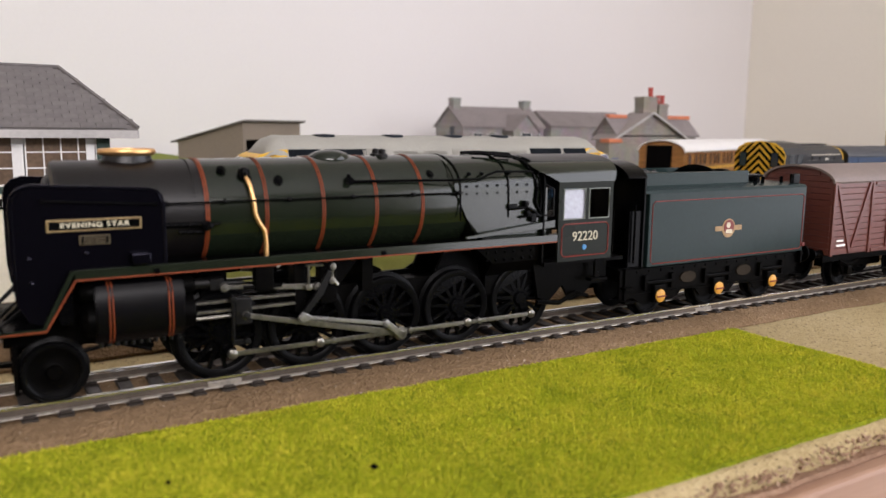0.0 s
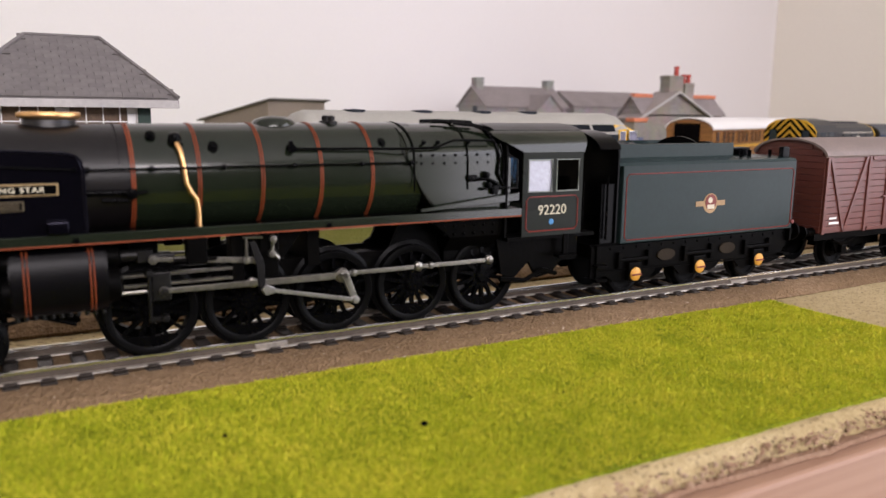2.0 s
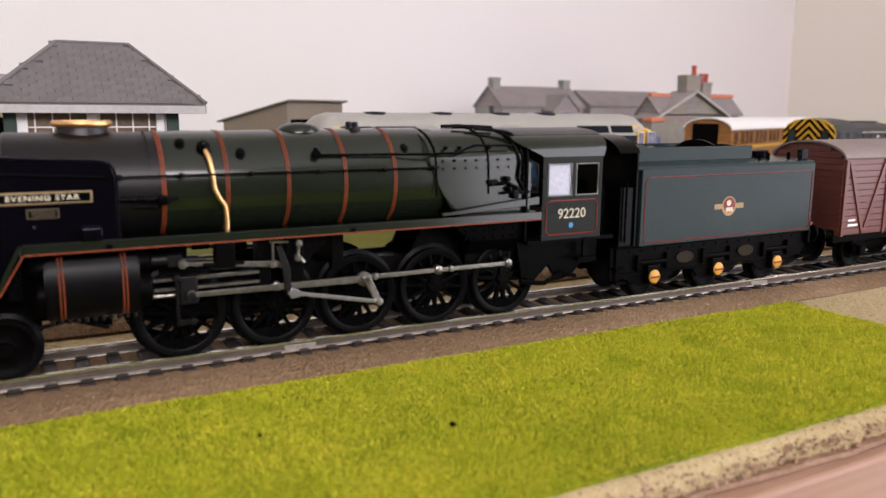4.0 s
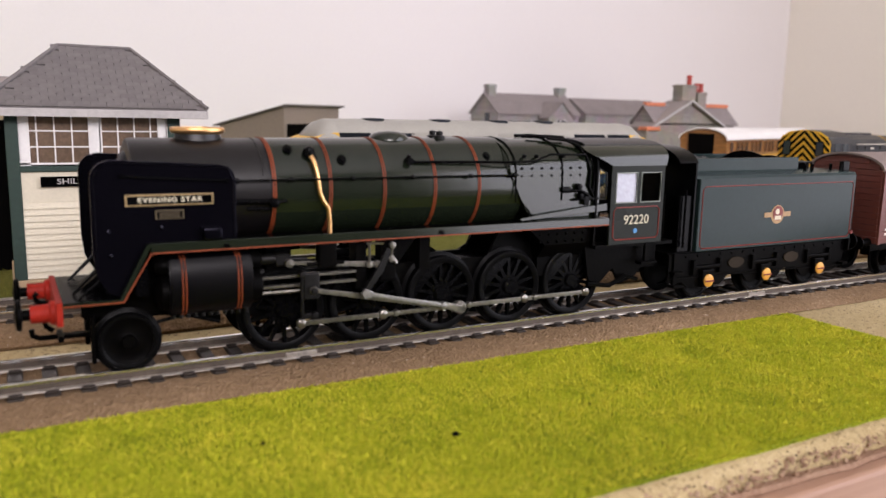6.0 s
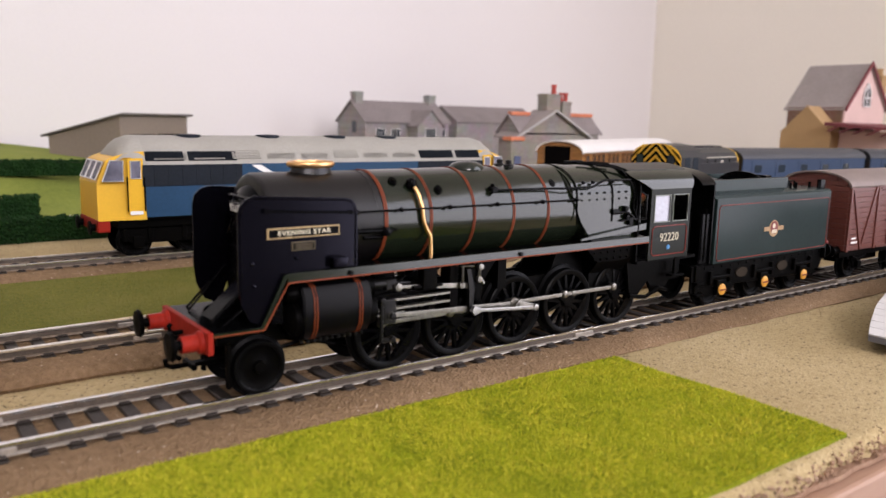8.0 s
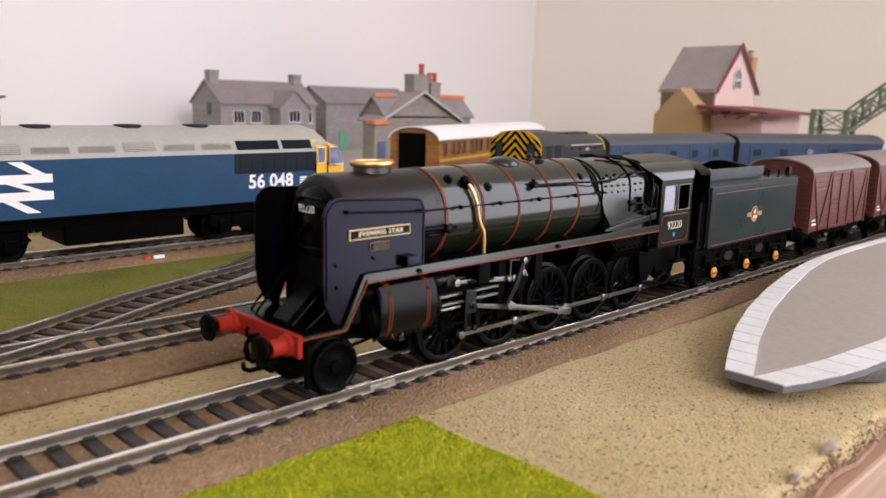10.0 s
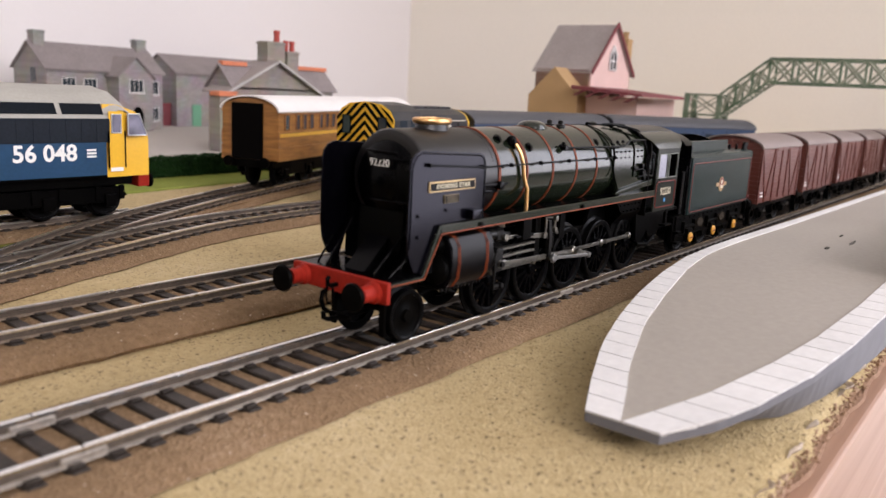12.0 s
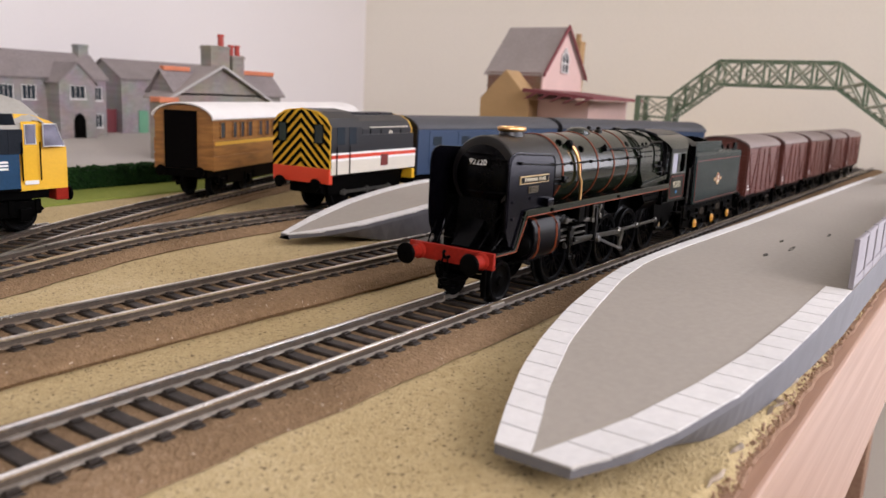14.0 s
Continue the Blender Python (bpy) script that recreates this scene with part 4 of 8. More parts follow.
    part("ashpan_bolt", bm, FRAMEBLACK, L)
    bm = BM()
    for s in (-1, 1):
        prism(bm, [(-176, 10.5), (-163, 10.5), (-150, 8), (-150, 9.6), (-162, 13), (-177, 13)], s * 4.6 - 0.4, s * 4.6 + 0.4, "y")
        rod(bm, (-165, s * 7, 9.5), (-150, s * 8.5, 12.5), 0.45, 8)
        rod(bm, (-164, s * 7, 12.5), (-151, s * 8.5, 8.5), 0.45, 8)
        box(bm, -178.5, -177.5, s * 8 - 0.8, s * 8 + 0.8, 2.0, 12.6, 0.2, 1)
    box(bm, -174, -168, -4.2, 4.2, 8, 16, 0.3)
    rod(bm, (-171, -8, 6.3), (-171, 8, 6.3), 0.9, 10)
    part("pony_truck", bm, FRAMEBLACK, L, smooth=35)
    bm = BM()
    box(bm, -184.5, -176, -1.2, 1.2, 6.2, 7.2, 0.2, 1)
    tube(bm, [(-184.5, 0, 6.7), (-188, 0, 6.7), (-189.4, 0, 7.4), (-189.6, 0, 8.8)], 0.6, 8)
    box(bm, -184.6, -183.4, -3.4, 3.4, 6.0, 7.4, 0.2, 1)
    part("model_coupling", bm, FRAMEBLACK, L, smooth=40)

    # cylinders
    def cylinder(s):
        sec = [(7.2, 24.6), (12.2, 25.6), (14.6, 24.9), (15.9, 22.8), (16.2, 19), (15.9, 15.2), (14.4, 12.8), (12, 12.0), (7.2, 12.4)]
        bm = BM()
        prism(bm, [(s * a, b) for a, b in sec], -163.0, -145.0, "x")
        bmesh.ops.bevel(bm, geom=[e for e in bm.edges if abs((e.verts[0].co - e.verts[1].co).x) < 1], offset=0.35, segments=2, affect="EDGES")
        c = part("cylinder", bm, CYLBLACK, L, "blue-black cylinder casing with orange bands", smooth=40)
        for x in (-160.0, -148.0):
            for dx in (-0.36, 0.36):
                bm = BM()
                tube(bm, [(x + dx, s * (a + 0.05), b) for a, b in sec[1:-1]], 0.17, 6)
                part("cylinder_band", bm, ORANGE, c, smooth=60)
        bm = BM()
        for z, r in ((17.2, 4.0), (23.0, 2.3)):
            lathe(bm, [(0.05, -166.0), (r * 0.6, -165.6), (r * 0.95, -164.4), (r, -163.2), (r, -144.4), (r * 0.9, -142.6), (r * 0.4, -141.8), (0.05, -141.8)], c=(0, s * 11.6, z), axis="x", seg=24)
        part("cylinder_cover", bm, FRAMEBLACK, c, smooth=35)
        bm = BM()
        rod(bm, (-145, s * 11.6, 23.0), (-137.5, s * 11.6, 23.0), 1.3, 14)
        rod(bm, (-138, s * 11.6, 22.8), (-131, s * 11.6, 22.4), 0.5, 8)
        box(bm, -139, -135.6, s * 11.8 - 1.2, s * 11.8 + 1.2, 21.3, 24.2, 0.3, 1)
        part("valve_spindle", bm, DARKSTEEL, c, smooth=40)
        bm = BM()
        for x in frange(-162, -146, 1.6):
            rod(bm, (x, s * 12.5, 11.3), (x, s * 12.5, 12.2), 0.5, 8)
        part("drain_cock", bm, DARKSTEEL, c)
        # slide bars and their bracket
        bm = BM()
        for z in (18.6, 16.4):
            box(bm, -144, -117, s * 12.0 - 0.65, s * 12.0 + 0.65, z - 0.35, z + 0.35, 0.1, 1)
        part("slide_bar", bm, STEEL, c)
        bm = BM()
        rod(bm, (-144, s * 12, 15.0), (-133, s * 12, 15.0), 0.45, 8)
        part("piston_rod", bm, STEEL, c)
        bm = BM()
        box(bm, -119, -116, s * 10.5 - 2.2, s * 10.5 + 2.2, 14, 27.5, 0.4)
        box(bm, -112.5, -108, s * 11.2 - 1.8, s * 11.2 + 1.8, 15.5, 27.5, 0.5)
        prism(bm, [(-108, 27.5), (-100, 27.5), (-107.8, 18)], s * 10.2 - 0.6, s * 10.2 + 0.6, "y")
        part("valve_gear_bracket", bm, FRAMEBLACK, L, smooth=35)
        bm = BM()
        tube(bm, [(-116.6, s * 14.2, 25.6), (-115.6, s * 14.2, 25.6), (-112.2, s * 14.2, 25.4)], 0.3, 6)
        tube(bm, [(-115.9, s * 14.2, 25.6), (-115.9, s * 14.2, 20.6)], 0.34, 6)
        tube(bm, [(-109.6, s * 13.6, 25.2), (-109.8, s * 13.6, 22.0), (-108.2, s * 13.6, 20.2)], 0.5, 8)
        for p in ((-115.9, 20.4), (-109.6, 24.8), (-109.9, 21.4)):
            lathe(bm, [(0.05, -0.6), (0.85, -0.5), (0.9, 0.6)], c=(p[0], s * 13.8, p[1]), axis="y", seg=12)
        part("reversing_lifter", bm, STEEL, L, smooth=40)
        bm = BM()
        prism(bm, [(-136.0, 21.6), (-136.0, 22.5), (-113.2, 20.8), (-113.2, 19.4)], s * 13.0 - 0.45, s * 13.0 + 0.45, "y", 0.12)
        for x, z in ((-135.8, 22), (-113.4, 20.1)):
            lathe(bm, [(0.05, -0.9), (1.0, -0.8), (1.05, 0.6)], c=(x, s * 13.1, z), axis="y", seg=12)
        part("radius_rod", bm, STEEL, L, smooth=35)
    both(cylinder)

    # wheels
    for x in DRIVERS:
        for s in (-1, 1):
            w = add_wheel(L, "driving_wheel", x, s * 8.6, DRIVER_R, 14, BLACK, DARKTYRE, boss=CRANK, weight=True)
            ROLLERS.append((w, x, s * 8.6, DRIVER_R, DRIVER_R, 0 if s < 0 else 90))
    for s in (-1, 1):
        w = add_wheel(L, "pony_wheel", -171.0, s * 8.6, 6.3, 0, FRAMEBLACK, DARKTYRE)
        ROLLERS.append((w, -171.0, s * 8.6, 6.3, 6.3, 0))
    bm = BM()
    for x in DRIVERS:
        rod(bm, (x, -8, 10), (x, 8, 10), 1.3, 10)
    part("axle", bm, FRAMEBLACK, L)

    # rods
    def rods(s):
        ph = 0 if s < 0 else math.pi / 2
        y = s * 11.9
        bm = BM()
        xs = DRIVERS
        for a, b in zip(xs, xs[1:]):
            prism(bm, [(b + 1.2, -0.55), (a - 1.2, -0.55), (a - 1.2, 0.55), (b + 1.2, 0.55)], y - 0.4, y + 0.4, "y", 0.1)
        for x in xs:
            lathe(bm, [(0.05, -0.75), (0.85, -0.75), (1.15, -0.55), (1.2, 0.55), (0.05, 0.6)], c=(x, y, 0), axis="y", seg=16)
        for x in xs[1:4]:
            lathe(bm, [(0.05, -0.7), (0.8, -0.6), (0.9, 0.5)], c=(x + 3.6, y, 0), axis="y", seg=12)
        c = part("coupling_rod", bm, STEEL, L, "bright steel coupling rod", smooth=35)
        GEAR.append((c, lambda d: at(CRANK * math.sin(d / 10 + ph), 0, 10 + CRANK * math.cos(d / 10 + ph))))
        Lc, zc = 41.2, 15.0
        y2 = s * 13.4

        def pin(d):
            return -93 + CRANK * math.sin(d / 10 + ph), 10 + CRANK * math.cos(d / 10 + ph)

        def xhead(d):
            px, pz = pin(d)
            return px - math.sqrt(Lc ** 2 - (pz - zc) ** 2)
        bm = BM()
        prism(bm, [(-Lc + 1, -0.55), (-1.2, -0.85), (-1.2, 0.85), (-Lc + 1, 0.55)], y2 - 0.45, y2 + 0.45, "y", 0.12)
        lathe(bm, [(0.05, -0.8), (1.5, -0.7), (1.8, -0.4), (1.8, 0.6), (0.05, 0.6)], c=(0, y2, 0), axis="y", seg=18)
        lathe(bm, [(0.05, -0.7), (1.0, -0.6), (1.15, 0.6)], c=(-Lc, y2, 0), axis="y", seg=14)
        m = part("connecting_rod", bm, STEEL, L, "bright steel connecting rod", smooth=35)

        def mrow(d):
            px, pz = pin(d)
            return at(px, 0, pz, 0, 0, math.degrees(math.asin((pz - zc) / Lc)) * -1)
        GEAR.append((m, mrow))
        bm = BM()
        box(bm, -2.4, 1.6, s * 12.2 - 1.3, s * 12.2 + 1.3, -2.2, 4.2, 0.4)
        box(bm, -3.4, -2.6, s * 13.8 - 0.4, s * 13.8 + 0.4, -6.2, 4.6, 0.2, 1)
        box(bm, -3.4, 0.4, s * 13.8 - 0.45, s * 13.8 + 0.45, -6.6, -5.4, 0.2, 1)
        for p in ((0, 0), (0, -5.9), (-3, 4.2)):
            lathe(bm, [(0.05, -0.8), (0.8, -0.7), (0.95, 0.6)], c=(p[0], s * 14.0, p[1]), axis="y", seg=12)
        x = part("crosshead", bm, DARKSTEEL, L, "bright steel crosshead and drop link", smooth=35)
        GEAR.append((x, lambda d: at(xhead(d), 0, zc)))
        # return crank, eccentric rod, expansion link
        ex, ez = 3.0, -0.9
        Le, zf = 22.6, 13.0

        def ecc(d):
            a = d / 10 + ph
            return -93 + ex * math.cos(a) + ez * math.sin(a), 10 - ex * math.sin(a) + ez * math.cos(a)
        bm = BM()
        y3 = s * 14.9
        prism(bm, [(-1.0, CRANK + 0.6), (1.0, CRANK + 0.8), (ex + 0.9, ez), (ex - 0.6, ez - 0.8)], y3 - 0.4, y3 + 0.4, "y", 0.15)
        rod(bm, (0, s * 9, CRANK), (0, s * 15.3, CRANK), 0.8, 12)
        rod(bm, (ex, s * 14.4, ez), (ex, s * 15.9, ez), 0.75, 12)
        r = part("return_crank", bm, STEEL, L, smooth=35)
        GEAR.append((r, lambda d: at(-93, 0, 10, 0, 0, math.degrees(d / 10 + ph))))

        def foot(d):
            e = ecc(d)
            return e[0] - math.sqrt(Le ** 2 - (e[1] - zf) ** 2)
        bm = BM()
        y4 = s * 15.5
        prism(bm, [(-Le + 1.6, 0.1), (-0.6, -0.55), (-0.6, 0.45), (-Le + 1.6, 1.0)], y4 - 0.35, y4 + 0.35, "y", 0.12)
        prism(bm, [(-Le - 0.9, 0.4), (-Le + 0.2, -0.8), (-Le + 2.2, 0.0), (-Le + 2.2, 1.2), (-Le, 1.8)], y4 - 0.55, y4 + 0.55, "y", 0.15)
        lathe(bm, [(0.05, -0.7), (0.9, -0.6), (1.0, 0.5)], c=(0, y4, 0), axis="y", seg=12)
        e_ = part("eccentric_rod", bm, BRIGHT, L, "bright plated eccentric rod", smooth=35)

        def erow(d):
            e = ecc(d)
            return at(e[0], 0, e[1], 0, 0, -math.degrees(math.asin((e[1] - zf) / Le)))
        GEAR.append((e_, erow))
        bm = BM()
        prism(bm, [(-0.8, -6.6), (0.7, -6.6), (1.6, 0), (0.6, 5.5), (-0.9, 5.5), (-0.1, 0)], s * 13.9 - 0.6, s * 13.9 + 0.6, "y", 0.15)
        k = part("expansion_link", bm, DARKSTEEL, L, smooth=35)
        GEAR.append((k, lambda d: at(-113.5, 0, 19.2, 0, 0, math.degrees(math.atan2(-(foot(d) + 113.5), 6.2)) * 0.9)))
    both(rods)

    # cab
    def cabside(s):
        bm = BM()
        # side sheet in four strips round the two window openings
        for x0, x1, z0, z1 in ((-41.2, -20.9, 20.6, 32.6), (-41.2, -20.9, 41.6, 43.8), (-41.2, -39.6, 32.6, 41.6), (-31.4, -30.2, 32.6, 41.6), (-22.2, -20.9, 32.6, 41.6)):
            box(bm, x0, x1, s * 14.5 - 0.35, s * 14.5 + 0.35, z0, z1)
        cs = part("cab_side", bm, CABGREEN, L, "green cab side with red lining")
        bm = BM()
        for x0, x1 in ((-39.6, -31.4), (-30.2, -22.2)):
            tube(bm, [(x0 + 0.2, s * 14.9, 32.8), (x1 - 0.2, s * 14.9, 32.8), (x1 - 0.2, s * 14.9, 41.4), (x0 + 0.2, s * 14.9, 41.4)], 0.25, 6, close=True)
        part("window_frame", bm, SILVERG, cs)
        bm = BM()
        box(bm, -39.5, -31.5, s * 14.4 - 0.1, s * 14.4 + 0.1, 32.7, 41.5)
        part("sliding_pane", bm, PALEPANE, cs, "window pane painted pale for the bright wall in its glass")
        for mt in (REDLINE,):
            bm = BM()
            x0, x1, z0, z1 = -39.9, -22.4, 22.0, 31.4
            tube(bm, [(x0, s * 14.92, z0 + 1), (x0 + 1, s * 14.92, z0), (x1 - 1, s * 14.92, z0), (x1, s * 14.92, z0 + 1), (x1, s * 14.92, z1 - 1), (x1 - 1, s * 14.92, z1), (x0 + 1, s * 14.92, z1), (x0, s * 14.92, z1 - 1)], 0.2, 5, close=True)
            part("lining", bm, mt, cs)
        lettering("cab_numerals", "92220", 3.9, CREAM, cs, at(-31.2, s * 14.95, 27.6) @ pose(0, 0, 0, 90, 0, 0 if s < 0 else 180), 0.06)
        bm = BM()
        lathe(bm, [(0.05, -0.12), (0.75, -0.1), (0.8, 0.1)], c=(-31.4, s * 14.95, 24.4), axis="y", seg=14)
        part("blue_spot", bm, BLUESPOT, cs)
        # raked front sheet with its spectacle glass
        bm = BM()
        a, b = Vector((-41.0, s * 14.5, 0)), Vector((-47.5, s * 11.2, 0))
        def q(t, z):
            p = a.lerp(b, t)
            return (p.x, p.y, z)
        ring = [(0.0, 30), (1.0, 30), (1.0, 47.4), (0.55, 45.6), (0.0, 43.6)]
        hole = [(0.2, 34), (0.85, 34), (0.85, 42.5), (0.55, 42.9), (0.2, 41.5)]
        A = [bm.verts.new(q(*r_)) for r_ in ring]
        H = [bm.verts.new(q(*h)) for h in hole]
        for i in range(5):
            bm.faces.new((A[i], A[(i + 1) % 5], H[(i + 1) % 5], H[i]))
        bmesh.ops.solidify(bm, geom=bm.faces[:], thickness=0.5)
        part("cab_front", bm, BLACK, L)
        bm = BM()
        tube(bm, [Vector(q(*h)) + Vector((-0.25, s * 0.25, 0)) for h in hole], 0.3, 6, close=True)
        part("spectacle_frame", bm, DARKSTEEL, cs)
        bm = BM()
        bm.faces.new([bm.verts.new(q(*h)) for h in hole])
        bmesh.ops.solidify(bm, geom=bm.faces[:], thickness=0.2)
        o = part("spectacle_glass", bm, GLASS, cs)
        o.visible_shadow = False
        bm = BM()
        box(bm, -26.2, -24.4, s * 13.6 - 0.5, s * 13.6 + 0.5, 14.5, 20.6, 0.2, 1)
        box(bm, -28.5, -22, s * 13.9 - 1.3, s * 13.9 + 1.3, 14.0, 14.8, 0.15, 1)
        rod(bm, (-20.2, s * 14.6, 22), (-20.2, s * 14.6, 35), 0.28, 8)
        part("cab_step", bm, FRAMEBLACK, L)
    both(cabside)
    roof = [(-14.9, 43.4)] + [(-14.9 * math.cos(radians(a)), 43.4 + 7.3 * math.sin(radians(a)) ** 0.8) for a in range(8, 90, 8)] + [(0, 50.8)]
    roof = roof + [(-y, z) for y, z in roof[-2::-1]]
    inner = [(y * 0.965, z - 0.5) for y, z in roof][::-1]
    bm = BM()
    prism(bm, roof + inner, -49.5, -17.5, "x")
    for v in bm.verts:
        if v.co.x < -40:
            v.co.x += max(0.0, (47.5 - v.co.z)) * 2.1
        else:
            v.co.x += -3.0 + max(0, abs(v.co.z - 43.4)) * 0.4
    part("cab_roof", bm, GREEN, L, smooth=40)
    bm = BM()
    top = [(y, z + 0.12) for y, z in roof if abs(y) < 10.2]
    prism(bm, top + [(y, z - 0.2) for y, z in top[::-1]], -47.5, -18.5, "x")
    part("roof_panel", bm, SMOKEBOX, L, smooth=40)
    bm = BM()
    prism(bm, [(-14, 20.6)] + [(y * 0.96, z - 0.4) for y, z in roof] + [(14, 20.6)], -46.2, -45.6, "x")
    part("cab_bulkhead", bm, FRAMEBLACK, L)
    bm = BM()
    box(bm, -45, -15, -13.8, 13.8, 19.5, 20.5)
    box(bm, -44.5, -41.5, -8, 8, 22, 40, 0.8)
    part("cab_floor", bm, FRAMEBLACK, L)
    bm = BM()
    box(bm, -44, -18, -10, 10, 12, 19.4)
    for s in (-1, 1):
        prism(bm, [(-47, 21), (-20, 21), (-22, 15), (-28, 9), (-33, 8), (-36, 13), (-41, 8.5), (-45, 10)], s * 10.6 - 0.6, s * 10.6 + 0.6, "y")
        tube(bm, [(-46, s * 12, 9), (-38, s * 12.4, 8), (-32, s * 12.4, 10.5), (-27, s * 12, 9)], 0.7, 8)
    part("drag_box", bm, FRAMEBLACK, L)
    return L


DARKTYRE = mat("dark_chemically_blackened_tyre", (0.0028, 0.0028, 0.0030), 0.30, metal=0.0, var=0.25, bump=0.05, spec=0.05)
BRIGHT = mat("bright_plated_steel", (0.34, 0.335, 0.33), 0.30, metal=0.85, var=0.25, bump=0.08)
SILVERG = mat("grey_window_edging", (0.20, 0.22, 0.20), 0.4, var=0.1, bump=0)
# pale colour stands in for the bright wall showing in the cab glass
PALEPANE = mat("pane_painted_bright", (0.36, 0.37, 0.44), 0.12, var=0.15, bump=0)
BLUESPOT = mat("blue_route_spot", (0.03, 0.20, 0.45), 0.4, var=0.05, bump=0)
GLASS = glass_mat("cab_glass")
EMRED = mat("crest_red", (0.16, 0.032, 0.028), 0.5, var=0.2, bump=0, spec=0.25)
EMGOLD = mat("crest_gold", (0.34, 0.22, 0.11), 0.5, var=0.2, bump=0, spec=0.25)
steam_locomotive()


def tender():
    T = thing("tender", "lined green coal tender with crest and yellow axlebox covers", "tender")
    MOVING.append((T, 0.0))
    bm = BM()
    box(bm, -6, 70.5, -15, 15, 16.2, 39.2, 0.35)
    body = part("tank", bm, GREEN_T, T, smooth=30)
    bm = BM()
    prism(bm, [(-15.0, 39.0), (-14.3, 39.9), (-12.0, 40.8), (-11.6, 41.2), (-11.6, 45.0), (-11.1, 45.2), (-10.9, 41), (10.9, 41), (11.1, 45.2), (11.6, 45.0), (11.6, 41.2), (12, 40.8), (14.3, 39.9), (15, 39.0)], -7.5, 43.0, "x")
    part("coal_bunker_side", bm, GREEN_T, T, smooth=30)
    bm = BM()
    prism(bm, [(-15.0, 39.0), (-14.3, 39.9), (-12.0, 40.4), (12, 40.4), (14.3, 39.9), (15, 39.0)], 43.0, 70.3, "x")
    part("tank_top", bm, GREEN_T, T, smooth=30)
    # arched front plate with cab doorway posts
    bm = BM()
    front = [(-14.6, 16.5), (-14.6, 43.0)] + [(-14.6 * math.cos(radians(a)), 43 + 5.6 * math.sin(radians(a))) for a in range(10, 91, 10)]
    front = front + [(-y, z) for y, z in front[-2::-1]]
    prism(bm, front, -7.9, -7.2, "x", 0.1)
    part("front_plate", bm, BLACK, T, smooth=30)
    bm = BM()
    a = [(-14.8 * math.cos(radians(t)), 42.6 + 6.4 * math.sin(radians(t))) for t in range(12, 169, 12)]
    b = [(y * 0.95, z - 0.45) for y, z in a][::-1]
    prism(bm, a + b, -14.5, -6.8, "x")
    part("hood", bm, BLACK, T, smooth=40)
    for s in (-1, 1):
        bm = BM()
        box(bm, -13.0, -7.2, s * 13.6 - 0.3, s * 13.6 + 0.3, 16.5, 34, 0.2, 1)
        rod(bm, (-11.5, s * 14.7, 18), (-11.5, s * 14.7, 36), 0.35, 8)
        part("cab_door", bm, BLACK, T)
        bm = BM()
        x0, x1, z0, z1 = -4.6, 69.2, 17.2, 36.6
        tube(bm, [(x0, s * 15.02, z0 + 1), (x0 + 1, s * 15.02, z0), (x1 - 1, s * 15.02, z0), (x1, s * 15.02, z0 + 1), (x1, s * 15.02, z1 - 1), (x1 - 1, s * 15.02, z1), (x0 + 1, s * 15.02, z1), (x0, s * 15.02, z1 - 1)], 0.2, 5, close=True)
        part("lining", bm, REDLINE, body, "thin red and orange lining")
        # crest: roundel and bars
        bm = BM()
        lathe(bm, [(0.05, -0.2), (3.1, -0.15), (3.1, 0.2)], c=(30.4, s * 15.0, 26.6), axis="y", seg=28)
        part("crest_roundel", bm, EMGOLD, body)
        bm = BM()
        lathe(bm, [(0.05, -0.3), (2.4, -0.25), (2.4, 0.1)], c=(30.4, s * 15.05, 27.0), axis="y", seg=28)
        part("crest_field", bm, EMRED, body)
        bm = BM()
        lathe(bm, [(0.05, -0.4), (0.95, -0.35), (0.95, 0.1)], c=(30.0, s * 15.05, 27.6), axis="y", seg=12)
        box(bm, 28.9, 31.9, s * 15.2 - 0.2, s * 15.2 + 0.2, 24.9, 26.2)
        part("crest_device", bm, CREAM, body)
        bm = BM()
        for k in (-1, 1):
            box(bm, 30.4 + k * 4.6 - 1.8, 30.4 + k * 4.6 + 1.8, s * 15.05 - 0.12, s * 15.05 + 0.12, 25.8, 27.4)
        part("crest_bar", bm, EMGOLD, body)
        # outside frame
        bm = BM()
        outline = [(-15, 6.5), (-15, 15.6), (71, 15.6), (71, 12), (68, 6), (63, 4.6), (48, 4.6), (45, 7.5), (38, 7.5), (35, 4.6), (21, 4.6), (18, 7.5), (11, 7.5), (8, 4.6), (-6, 4.6), (-9, 6.5)]
        prism(bm, outline, s * 12.6 - 0.4, s * 12.6 + 0.4, "y")
        fr = part("side_frame", bm, FRAMEBLACK, T)
        bm = BM()
        for x in (14.5, 41.5):
            lathe(bm, [(0.05, -0.5), (2.4, -0.5), (2.4, 0.1)], c=(x, s * 13.0, 11.4), axis="y", seg=24, sx=1.5, sy=0.75)
        part("frame_opening", bm, HOLE, fr)
        bm = BM()
        for x in frange(-13, 69, 5.1):
            for z in (14.6, ):
                lathe(bm, [(0.05, -0.3), (0.35, -0.2), (0.4, 0.2)], c=(x, s * 13.1, z), axis="y", seg=6)
        rod(bm, (-14, s * 13.2, 8.2), (69, s * 13.2, 6.6), 0.3, 6)
        part("frame_rivet", bm, FRAMEBLACK, fr)
